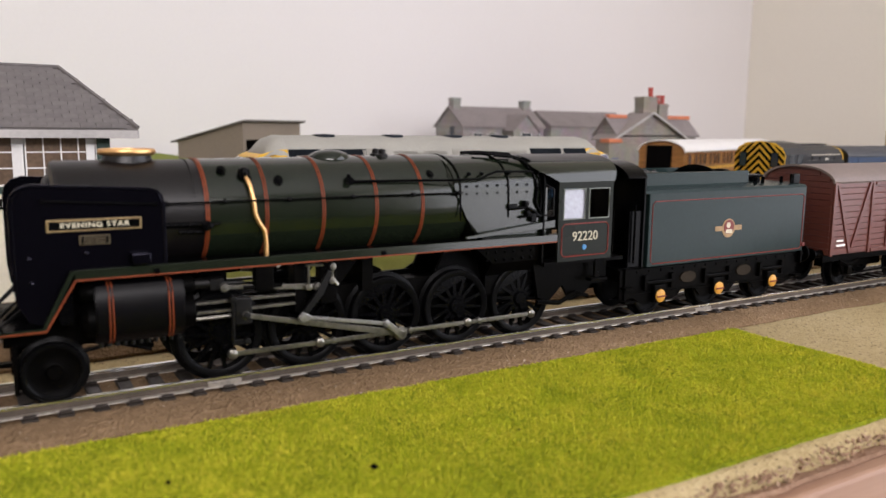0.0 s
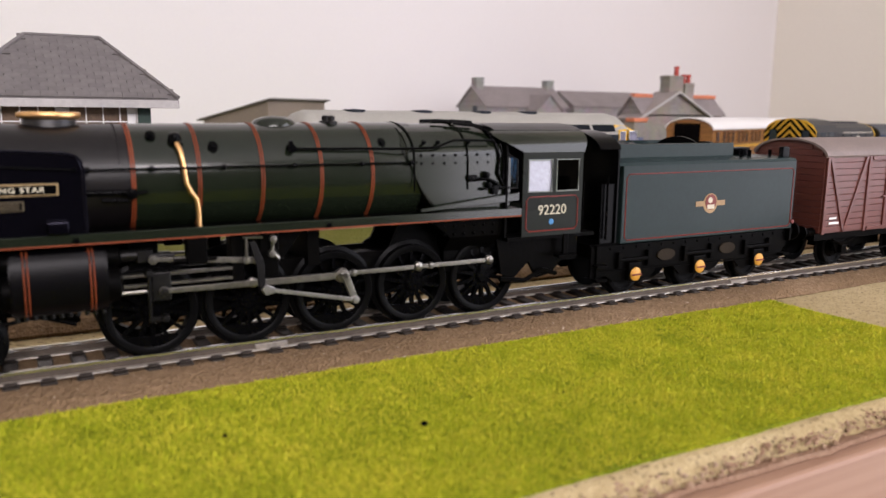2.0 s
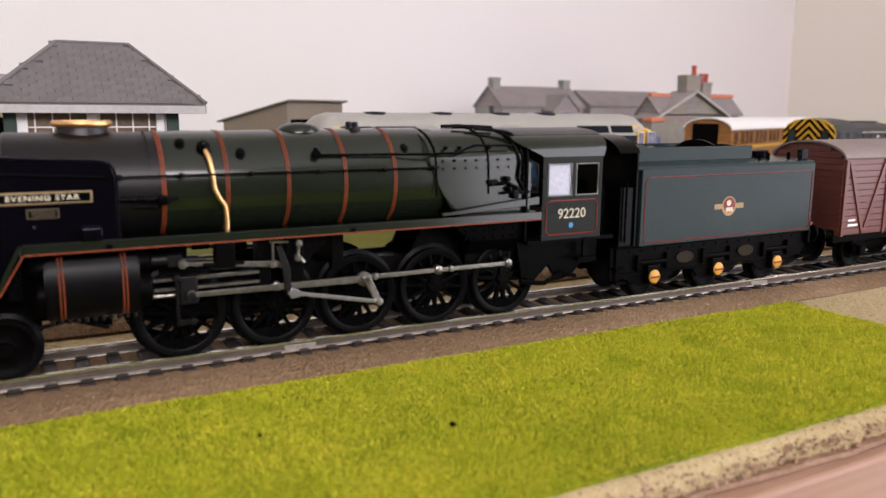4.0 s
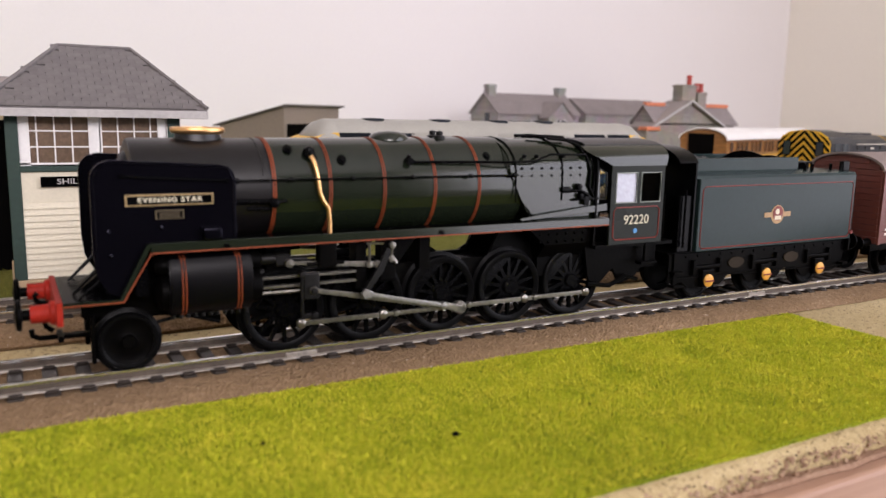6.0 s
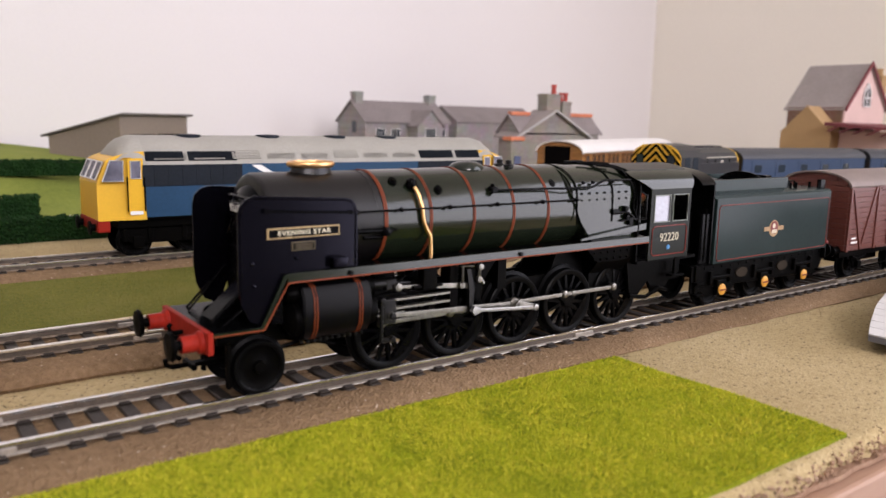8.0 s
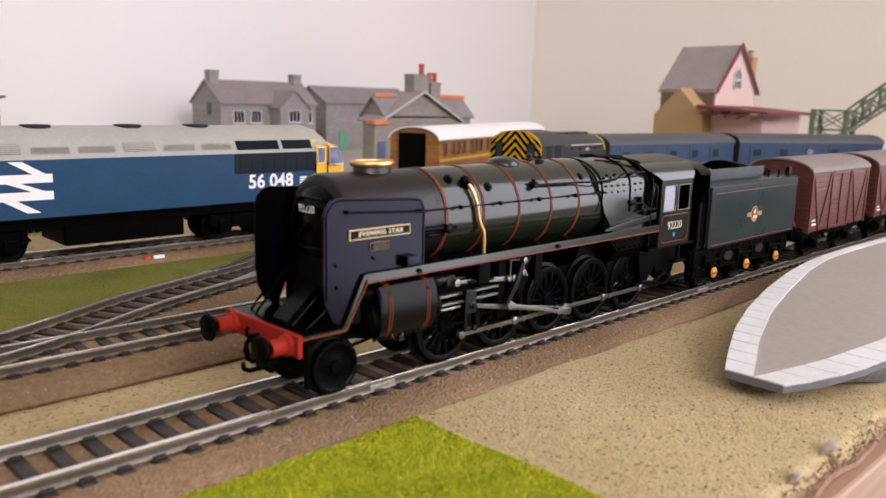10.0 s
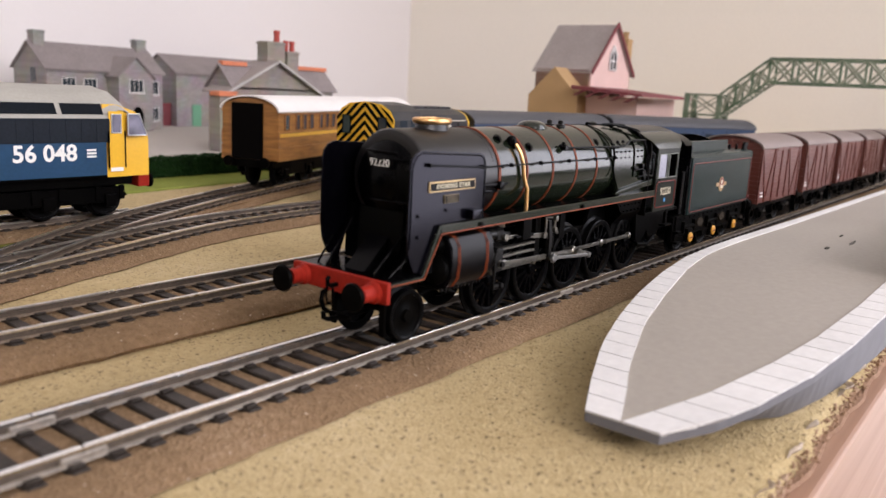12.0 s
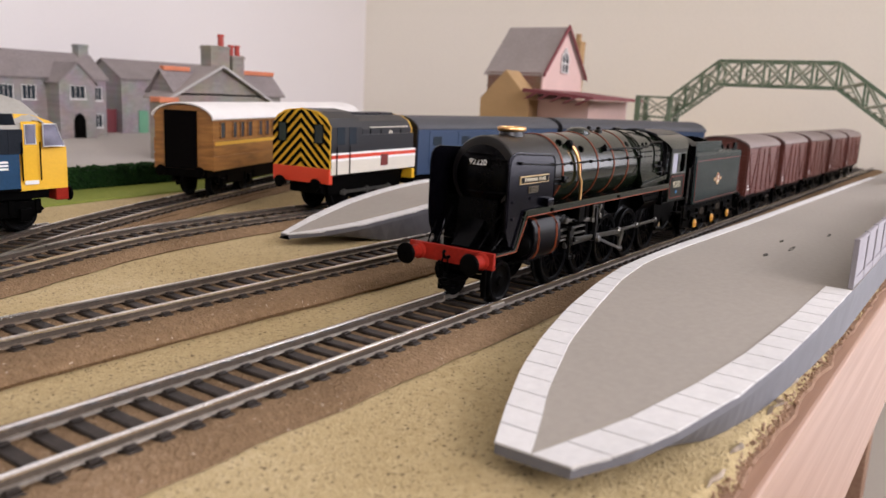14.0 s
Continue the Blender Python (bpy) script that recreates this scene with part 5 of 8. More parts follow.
        for x in (1.0, 28.0, 55.5):
            bm = BM()
            box(bm, x - 2.6, x + 2.6, s * 13.6 - 1.0, s * 13.6 + 1.0, 4.4, 10.2, 0.5)
            box(bm, x - 6.0, x + 6.0, s * 13.5 - 0.7, s * 13.5 + 0.7, 10.4, 11.6, 0.3)
            for k in (-1, 1):
                box(bm, x + k * 5.8 - 0.7, x + k * 5.8 + 0.7, s * 13.4 - 0.8, s * 13.4 + 0.8, 8.6, 13.4, 0.3)
            part("axlebox", bm, FRAMEBLACK, T, smooth=30)
            bm = BM()
            lathe(bm, [(0.05, -0.5), (1.6, -0.45), (2.05, -0.1), (2.1, 0.5)], c=(x, s * 14.8, 6.6), axis="y", seg=20)
            if s > 0:
                bmesh.ops.scale(bm, vec=(1, 1, 1), verts=bm.verts)
            c = part("axlebox_cover", bm, YELLOWBOX, T, "bright yellow roller bearing cover", smooth=40)
            bm = BM()
            box(bm, x - 1.9, x + 1.9, s * 15.35 - 0.08, s * 15.35 + 0.08, 6.3, 6.8)
            part("cover_stripe", bm, EMRED, c)
            w = add_wheel(T, "tender_wheel", x, s * 8.4, 6.6, 0, FRAMEBLACK, DARKTYRE)
            ROLLERS.append((w, x, s * 8.4, 6.6, 6.6, 0))
        bm = BM()
        box(bm, -14.5, -10.5, s * 13.9 - 1.4, s * 13.9 + 1.4, 5.4, 6.2, 0.15, 1)
        box(bm, -14.5, -10.5, s * 13.9 - 1.4, s * 13.9 + 1.4, 9.6, 10.4, 0.15, 1)
        box(bm, -13.5, -12, s * 13.2 - 0.5, s * 13.2 + 0.5, 5.4, 16, 0.15, 1)
        part("tender_step", bm, FRAMEBLACK, T)
        bm = BM()
        box(bm, 67.0, 70.5, s * 13.9 - 1.4, s * 13.9 + 1.4, 7.0, 7.8, 0.15, 1)
        part("rear_step", bm, FRAMEBLACK, T)
        bm = BM()
        lathe(bm, [(1.7, 71), (1.5, 73), (1.2, 73.4), (1.2, 75), (3.0, 75.2), (3.1, 75.8), (0.05, 76.1)], c=(0, s * 11.4, 14.6), axis="x", seg=18)
        part("buffer", bm, FRAMEBLACK, T, smooth=40)
        bm = BM()
        lathe(bm, [(0.05, -0.4), (0.7, -0.3), (0.8, 0.3)], c=(70.2, s * 15.2, 18.6), axis="y", seg=10)
        part("tail_lamp", bm, EMRED, T)
    bm = BM()
    box(bm, -15, 71, -12.2, 12.2, 12, 16.1)
    box(bm, 70.3, 71.4, -14.6, 14.6, 11.8, 16.4, 0.15, 1)
    part("underframe", bm, FRAMEBLACK, T)
    # coal
    bm = BM()
    rng = random.Random(8)
    for i in range(230):
        x, y = rng.uniform(-6, 31), rng.uniform(-10.2, 10.2)
        h = 40.5 + 4.0 * math.sin(math.pi * min(1, (x + 8) / 26)) * (1 - (y / 13) ** 2)
        r = rng.uniform(0.8, 1.7)
        res = bmesh.ops.create_icosphere(bm, subdivisions=1, radius=r)
        for v in res["verts"]:
            v.co = Vector((v.co.x * rng.uniform(.75, 1.25), v.co.y * rng.uniform(.75, 1.25), v.co.z * rng.uniform(.6, 1.1))) + Vector((x, y, h))
    box(bm, -7, 42, -10.8, 10.8, 39, 40.6)
    part("coal_load", bm, COAL, T, "heap of shiny black coal")
    for x, sc in ((30.0, 0.98), (42.6, 0.72)):
        bm = BM()
        a = [(-11.4 * sc, 40.2)] + [(-11.4 * sc * math.cos(radians(t)), 40.6 + 6.4 * sc * math.sin(radians(t))) for t in range(0, 181, 10)] + [(11.4 * sc, 40.2)]
        prism(bm, a, x, x + 0.7, "x", 0.1)
        part("bunker_backplate", bm, BLACK, T, smooth=30)
    bm = BM()
    lathe(bm, [(2.6, 40.2), (2.6, 42.2), (2.9, 42.3), (2.9, 42.9), (0.05, 43.2)], c=(60, 0, 0), axis="z", seg=20)
    tube(bm, [(47, -7, 40.4), (47, -7, 43), (56, -7, 43), (56, -7, 40.4)], 0.35, 8)
    for x in (50, 54, 64):
        rod(bm, (x, -9, 40.3), (x, -9, 42.6), 0.55, 8)
    tube(bm, [(65, -12, 40.2), (66.5, -12, 43.5), (68.5, -12, 43.5), (69.6, -12, 40.2)], 0.35, 8)
    box(bm, 66, 69.5, -12.6, -10.8, 40.2, 43.6, 0.3)
    box(bm, 66, 69.5, 10.8, 12.6, 40.2, 43.6, 0.3)
    part("tank_fittings", bm, BLACK, T, smooth=35)
    return T


HOLE = mat("shadowed_opening", (0.03, 0.024, 0.018), 0.9, var=0.2, spec=0.05)
tender()

VANRED = mat("bauxite_brown_paint", (0.115, 0.030, 0.021), 0.42, var=0.16, bump=0.12)
VANROOF = mat("van_roof_grey", (0.20, 0.155, 0.14), 0.62, var=0.12, bump=0.1)


def goods_van():
    V = thing("goods_van", "bauxite brown planked goods van with grey roof", "goods van", "vans behind the tender")
    x0, x1, hw = 0.0, 72.0, 14.9
    bm = BM()
    box(bm, x0 + 0.5, x1 - 0.5, -hw + 0.6, hw - 0.6, 13.0, 40.5)
    gable = [(-hw + 0.6, 40)] + [(-(hw - 0.6) * math.cos(radians(a)), 40.3 + 5.0 * math.sin(radians(a))) for a in range(10, 171, 10)] + [(hw - 0.6, 40)]
    prism(bm, gable, x0 + 0.5, x1 - 0.5, "x")
    part("body", bm, VANRED, V)
    # planks
    rng = random.Random(2)
    zs = frange(13.2, 40.2, 2.25)
    for z, z2 in zip(zs, zs[1:]):
        for s in (-1, 1):
            bm = BM()
            box(bm, x0 + 0.3, x1 - 0.3, s * (hw - 0.4) - 0.3, s * (hw - 0.4) + 0.3, z + 0.09, z2 - 0.09, 0.1, 1)
            part("side_plank", bm, VANRED, V)
    ends = zs + [42.3, 44.4]
    for z, z2 in zip(ends, ends[1:]):
        w = hw - 0.6 if z < 40 else (hw - 0.6) * math.sqrt(max(0.05, 1 - ((z2 - 40.3) / 5.2) ** 2))
        for xx in (x0, x1):
            bm = BM()
            box(bm, xx - 0.05 if xx == x0 else xx - 0.6, xx + 0.6 if xx == x0 else xx + 0.05, -w, w, z + 0.09, z2 - 0.09, 0.1, 1)
            part("end_plank", bm, VANRED, V)
    for s in (-1, 1):
        y = s * (hw + 0.1)
        for x in (x0 + 0.9, 24.5, 36.0, 47.5, x1 - 0.9):
            bm = BM()
            box(bm, x - 0.75, x + 0.75, y - 0.35, y + 0.35, 12.8, 40.4, 0.12, 1)
            part("upright", bm, VANRED, V)
        for xa, xb in ((2, 12.5), (23, 12.5), (70, 59.5), (49, 59.5)):
            bm = BM()
            xa_, xb_ = (xa, xb)
            prism(bm, [(xa_ - 0.7, 40.2), (xa_ + 0.7, 40.2), (xb_ + 0.7, 13.2), (xb_ - 0.7, 13.2)], y - 0.3, y + 0.3, "y")
            part("diagonal_brace", bm, VANRED, V)
        bm = BM()
        box(bm, 26, 46, y - 0.3, y + 0.3, 13.0, 14.3, 0.1, 1)
        box(bm, 26, 46, y - 0.3, y + 0.3, 38.6, 39.9, 0.1, 1)
        box(bm, 33.4, 38.6, s * (hw + 0.4) - 0.25, s * (hw + 0.4) + 0.25, 24.6, 25.4, 0.1, 1)
        part("door_bar", bm, VANRED, V)
        bm = BM()
        box(bm, 4, 9.5, s * (hw + 0.12) - 0.06, s * (hw + 0.12) + 0.06, 16.2, 17.0)
        box(bm, 4, 8.0, s * (hw + 0.12) - 0.06, s * (hw + 0.12) + 0.06, 18.0, 18.7)
        part("stencil_bar", bm, WHITE, V)
        bm = BM()
        box(bm, x0 - 0.4, x1 + 0.4, s * 12.2 - 0.7, s * 12.2 + 0.7, 10.2, 13.0, 0.15, 1)
        for x in (16, 56):
            prism(bm, [(x - 5.4, 10.2), (x + 5.4, 10.2), (x + 1.9, 4.4), (x - 1.9, 4.4)], s * 12.0 - 0.4, s * 12.0 + 0.4, "y")
            box(bm, x - 1.6, x + 1.6, s * 13.0 - 0.9, s * 13.0 + 0.9, 5.0, 8.0, 0.3)
            tube(bm, [(x - 6, s * 13.0, 10.0), (x - 2, s * 13.0, 8.6), (x + 2, s * 13.0, 8.6), (x + 6, s * 13.0, 10.0)], 0.6, 6)
        rod(bm, (10, s * 12.6, 4.4), (50, s * 12.6, 5.4), 0.35, 6)
        part("solebar", bm, FRAMEBLACK, V)
        for x in (16.0, 56.0):
            add_wheel(V, "van_wheel", x, s * 8.4, 6.2, 0, FRAMEBLACK, DARKTYRE)
        for k, xx in ((-1, x0), (1, x1)):
            bm = BM()
            lathe(bm, [(1.6, xx), (1.3, xx + k * 3.2), (1.0, xx + k * 3.3), (1.0, xx + k * 5.4), (2.5, xx + k * 5.6), (2.5, xx + k * 6.2), (0.05, xx + k * 6.4)], c=(0, s * 11.4, 13.4), axis="x", seg=16)
            part("buffer", bm, FRAMEBLACK, V, smooth=40)
    bm = BM()
    box(bm, x0, x1, -12, 12, 10.6, 13.0)
    box(bm, 20, 52, -4, 4, 5, 10.6)
    part("underframe", bm, FRAMEBLACK, V)
    bm = BM()
    a = [(-(hw + 0.7) * math.cos(radians(t)), 39.9 + 6.2 * math.sin(radians(t))) for t in range(4, 177, 8)]
    b = [(y * 0.965, z - 0.7) for y, z in a][::-1]
    prism(bm, a + b, x0 - 0.8, x1 + 0.8, "x")
    part("roof", bm, VANROOF, V, smooth=40)
    return V


van = goods_van()
VAN_PITCH = 87.0
MOVING.append((van, 86.5))
for i in range(1, 5):
    MOVING.append((copy_thing(van, at(86.5 + VAN_PITCH * i, 0)), 86.5 + VAN_PITCH * i))
for v, off in MOVING[2:]:
    for w in v.children:
        if w.name.startswith("van_wheel"):
            p = w.matrix_basis.translation / MM
            ROLLERS.append((w, p.x, p.y, 6.2, 6.2, 0))

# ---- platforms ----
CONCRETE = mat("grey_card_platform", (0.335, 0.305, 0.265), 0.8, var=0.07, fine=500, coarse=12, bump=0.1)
# a darker, bluer grey than the deck top
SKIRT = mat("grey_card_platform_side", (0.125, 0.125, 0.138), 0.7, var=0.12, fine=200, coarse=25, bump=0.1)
SLAB = mat("white_card_edging", (0.68, 0.675, 0.665), 0.75, var=0.07, fine=500, coarse=30, bump=0.05)
PEN = mat("ruled_pencil_joint", (0.30, 0.28, 0.28), 0.8, var=0.1)


def interp(x, table):
    return float(np.interp(x, [p[0] for p in table], [p[1] for p in table]))


def platform(name, label, left, left_in, right, right_in, height, xs, slabs_left, slabs_right, base=-5.9):
    P = thing(name, label, "station platform")
    bm = BM()
    rows = []
    xa = xs[0]

    def under(x):
        return 1.5 + 4.0 * max(0.0, 1 - (x - xa) / 60)

    def foot(x, h):
        return h - 2.0 + (base - h + 2.0) * min(1.0, max(0.0, (x - xa - 6) / 34))
    for x in xs:
        l, r, h = interp(x, left), interp(x, right), interp(x, height)
        rows.append([bm.verts.new(v) for v in ((x, l, h), (x, r, h), (x, r, h - 1.9), (x, r + under(x), foot(x, h)), (x, l - under(x), foot(x, h)), (x, l, h - 1.9))])
    for A, B in zip(rows, rows[1:]):
        for k in range(6):
            f = bm.faces.new((A[k], A[(k + 1) % 6], B[(k + 1) % 6], B[k]))
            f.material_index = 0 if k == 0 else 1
    bm.faces.new(rows[0]).material_index = 1
    bm.faces.new(rows[-1]).material_index = 1
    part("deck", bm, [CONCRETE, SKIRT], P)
    def slab(xa, xb, outer, inner):
        bm = BM()
        g = 0.2
        q = []
        for x in (xa + g, xb - g):
            h = interp(x, height)
            q.append([(x, interp(x, outer), h), (x, interp(x, inner), h)])
        (a, b), (d, c) = q
        lo = [bm.verts.new((p[0], p[1], p[2] - 0.3)) for p in (a, b, c, d)]
        hi = [bm.verts.new((p[0], p[1], p[2] + 0.42)) for p in (a, b, c, d)]
        bm.faces.new(hi)
        bm.faces.new(lo[::-1])
        for i in range(4):
            bm.faces.new((lo[i], lo[(i + 1) % 4], hi[(i + 1) % 4], hi[i]))
        part("edging_slab", bm, SLAB, P)
    for cuts, outer, inner in ((slabs_left, left, left_in), (slabs_right, right, right_in)):
        for xa, xb in zip(cuts, cuts[1:]):
            slab(xa, xb, outer, inner)
        # pencil-ruled bed that shows in the joints
        bm = BM()
        xs2 = frange(cuts[0], cuts[-1], 4)
        rr = [[bm.verts.new((x, interp(x, t), interp(x, height) + 0.2)) for t in (outer, inner)] for x in xs2]
        for A, B in zip(rr, rr[1:]):
            bm.faces.new((A[0], A[1], B[1], B[0]))
        part("edging_joints", bm, PEN, P)
    return P


HEIGHT = [(128, -0.6), (160, 1.9), (205, 5.2), (250, 8.5), (272, 9.6), (300, 10.0), (1080, 10.0)]
LEFT = [(128, -61.5), (140, -56.3), (161, -48.2), (182, -42.5), (205, -37.8), (230, -34.6), (252, -33.4), (268, -34.0), (375, -37.2), (850, -46), (1080, -50)]
LEFT_IN = [(128, -69.0), (140, -64.6), (154, -58.7), (183, -49.6), (210, -44.1), (239, -39.2), (262, -37.5), (268, -37.7), (375, -41.0), (850, -49.8), (1080, -53.6)]
RIGHT = [(128, -77.0), (140, -83.6), (152, -87.6), (175, -92.6), (201, -95.8), (235, -98.0), (262, -99.0), (275, -99.6), (1080, -99.6)]
RIGHT_IN = [(128, -69.2), (150, -77.6), (175, -83.4), (198, -87.2), (235, -90.6), (271, -92.2)]
cuts = frange(128, 268, 7.2) + [268 + 8.2 * i for i in range(1, 60)]
platform("near_platform", "grey card station platform with white slab edging and ramped end", LEFT, LEFT_IN, RIGHT, RIGHT_IN, HEIGHT, frange(128, 300, 4) + frange(320, 1080, 40), cuts, frange(128, 271, 7.9))

# marks on the near platform's surface
for x, y, ln, w in ((309, -65.5, 5.0, 1.4), (331, -70, 11.0, 1.1), (346, -63, 5.5, 0.9), (380, -75, 8, 0.8)):
    bm = BM()
    lathe(bm, [(ln / 2, 0.0), (ln / 2, 0.25), (ln / 2 - 0.3, 0.25), (ln / 2 - 0.3, 0.0)], axis="z", seg=20, sy=w / ln)
    m = tagged(part("platform_hole", bm, FRAMEBLACK, m=at(x, y, 10.0)), "small dark oval slot cut in the platform surface", "slot")

FENCEGREY = mat("grey_fence_card", (0.27, 0.25, 0.27), 0.7, var=0.08, fine=400, coarse=20)


def platform_fence():
    F = thing("platform_fence", "grey panelled fence along the platform back edge", "fence")
    x = 272.0
    while x < 560:
        bm = BM()
        box(bm, x - 0.9, x + 0.9, -99.7, -98.1, 10.1, 25.5, 0.2, 1)
        part("post", bm, FENCEGREY, F)
        bm = BM()
        box(bm, x + 1.3, x + 19.7, -99.3, -98.5, 13.2, 24.0, 0.15, 1)
        part("panel", bm, FENCEGREY, F)
        bm = BM()
        box(bm, x + 0.9, x + 20.1, -99.5, -98.3, 10.1, 13.0, 0.15, 1)
        part("bottom_rail", bm, FENCEGREY, F)
        bm = BM()
        box(bm, x + 0.9, x + 20.1, -99.55, -98.25, 24.0, 25.2, 0.2, 1)
        part("top_rail", bm, FENCEGREY, F)
        x += 21.0


platform_fence()

HEIGHT2 = [(248, -1.2), (275, 2.8), (305, 6.8), (330, 9.6), (370, 12.6), (400, 13.0), (700, 13.0)]
platform("far_platform", "grey card island platform with white edges and pointed ramp", [(248, 122), (275, 130), (305, 136), (345, 139), (450, 138), (560, 120), (620, 100)], [(248, 119), (275, 125), (305, 130.5), (345, 133.5), (450, 132.5), (560, 114), (620, 95)],
         [(248, 118), (258, 107), (275, 98), (305, 91), (345, 88), (560, 87.5), (620, 87)], [(248, 119), (258, 112), (275, 104), (305, 97), (345, 93.5), (560, 92.5), (620, 90)], HEIGHT2, frange(248, 345, 6) + frange(360, 620, 20), frange(248, 450, 9), frange(248, 450, 9), base=-5.9)

# ---- other trains ----
BRBLUE = mat("rail_blue_paint", (0.012, 0.052, 0.115), 0.42, var=0.12, bump=0.05, spec=0.3)
BRDARK = mat("dark_blue_grille", (0.007, 0.011, 0.018), 0.6, var=0.25, bump=0.3, spec=0.2)
ROOFGREY = mat("loco_roof_grey", (0.33, 0.32, 0.285), 0.6, var=0.08, bump=0.1)
CABYELLOW = mat("warning_yellow", (0.74, 0.42, 0.018), 0.4, var=0.05, bump=0.03)
SILVER = mat("silver_trim", (0.70, 0.71, 0.74), 0.3, metal=0.7, var=0.08, bump=0)
DGLASS = mat("dark_tinted_window", (0.03, 0.04, 0.05), 0.08, var=0.1, bump=0)
LGLASS = mat("lit_windscreen", (0.17, 0.17, 0.22), 0.08, var=0.5, fine=120, coarse=60, bump=0)
TEAK = wood_mat("varnished_teak", (0.34, 0.155, 0.042), (0.20, 0.085, 0.022), (60.0, 60.0, 500.0), 0.35)
GOLDLINE = mat("gold_panel_lining", (0.62, 0.36, 0.05), 0.4, var=0.1, bump=0)
WHITEROOF = mat("white_coach_roof", (0.76, 0.74, 0.72), 0.6, var=0.05, bump=0.05)
COACHBLUE = mat("coach_blue_paint", (0.012, 0.036, 0.088), 0.5, var=0.1, bump=0.05)
COACHROOF = mat("coach_roof_dark_grey", (0.055, 0.057, 0.066), 0.6, var=0.1, bump=0.1)
SHGREY = mat("shunter_dark_grey", (0.012, 0.0125, 0.016), 0.4, var=0.1, bump=0.05)
SHBEIGE = mat("shunter_beige", (0.62, 0.58, 0.50), 0.45, var=0.05, bump=0.05)
STRIPE_R = mat("signal_red_stripe", (0.60, 0.045, 0.012), 0.5, var=0.05, bump=0)


def bogie(parent, x, wheels=3, pitch=26.0, r=7.0, ext=8.0):
    for s in (-1, 1):
        bm = BM()
        half = pitch * (wheels - 1) / 2 + ext
        prism(bm, [(x - half, 8.5), (x - half + 3, 12.5), (x + half - 3, 12.5), (x + half, 8.5), (x + half - 6, 6.0), (x - half + 6, 6.0)], s * 12.6 - 0.7, s * 12.6 + 0.7, "y", 0.2)
        for k in range(wheels):
            xx = x + (k - (wheels - 1) / 2) * pitch
            box(bm, xx - 2.4, xx + 2.4, s * 13.4 - 1.2, s * 13.4 + 1.2, 4.2, 9.5, 0.4)
            box(bm, xx - 6.5, xx - 4.2, s * 13.2 - 0.8, s * 13.2 + 0.8, 7.0, 13.0, 0.4)
            box(bm, xx + 4.2, xx + 6.5, s * 13.2 - 0.8, s * 13.2 + 0.8, 7.0, 13.0, 0.4)
        part("bogie_frame", bm, FRAMEBLACK, parent, smooth=35)
        for k in range(wheels):
            add_wheel(parent, "bogie_wheel", x + (k - (wheels - 1) / 2) * pitch, s * 8.4, r, 0, FRAMEBLACK, DARKTYRE)


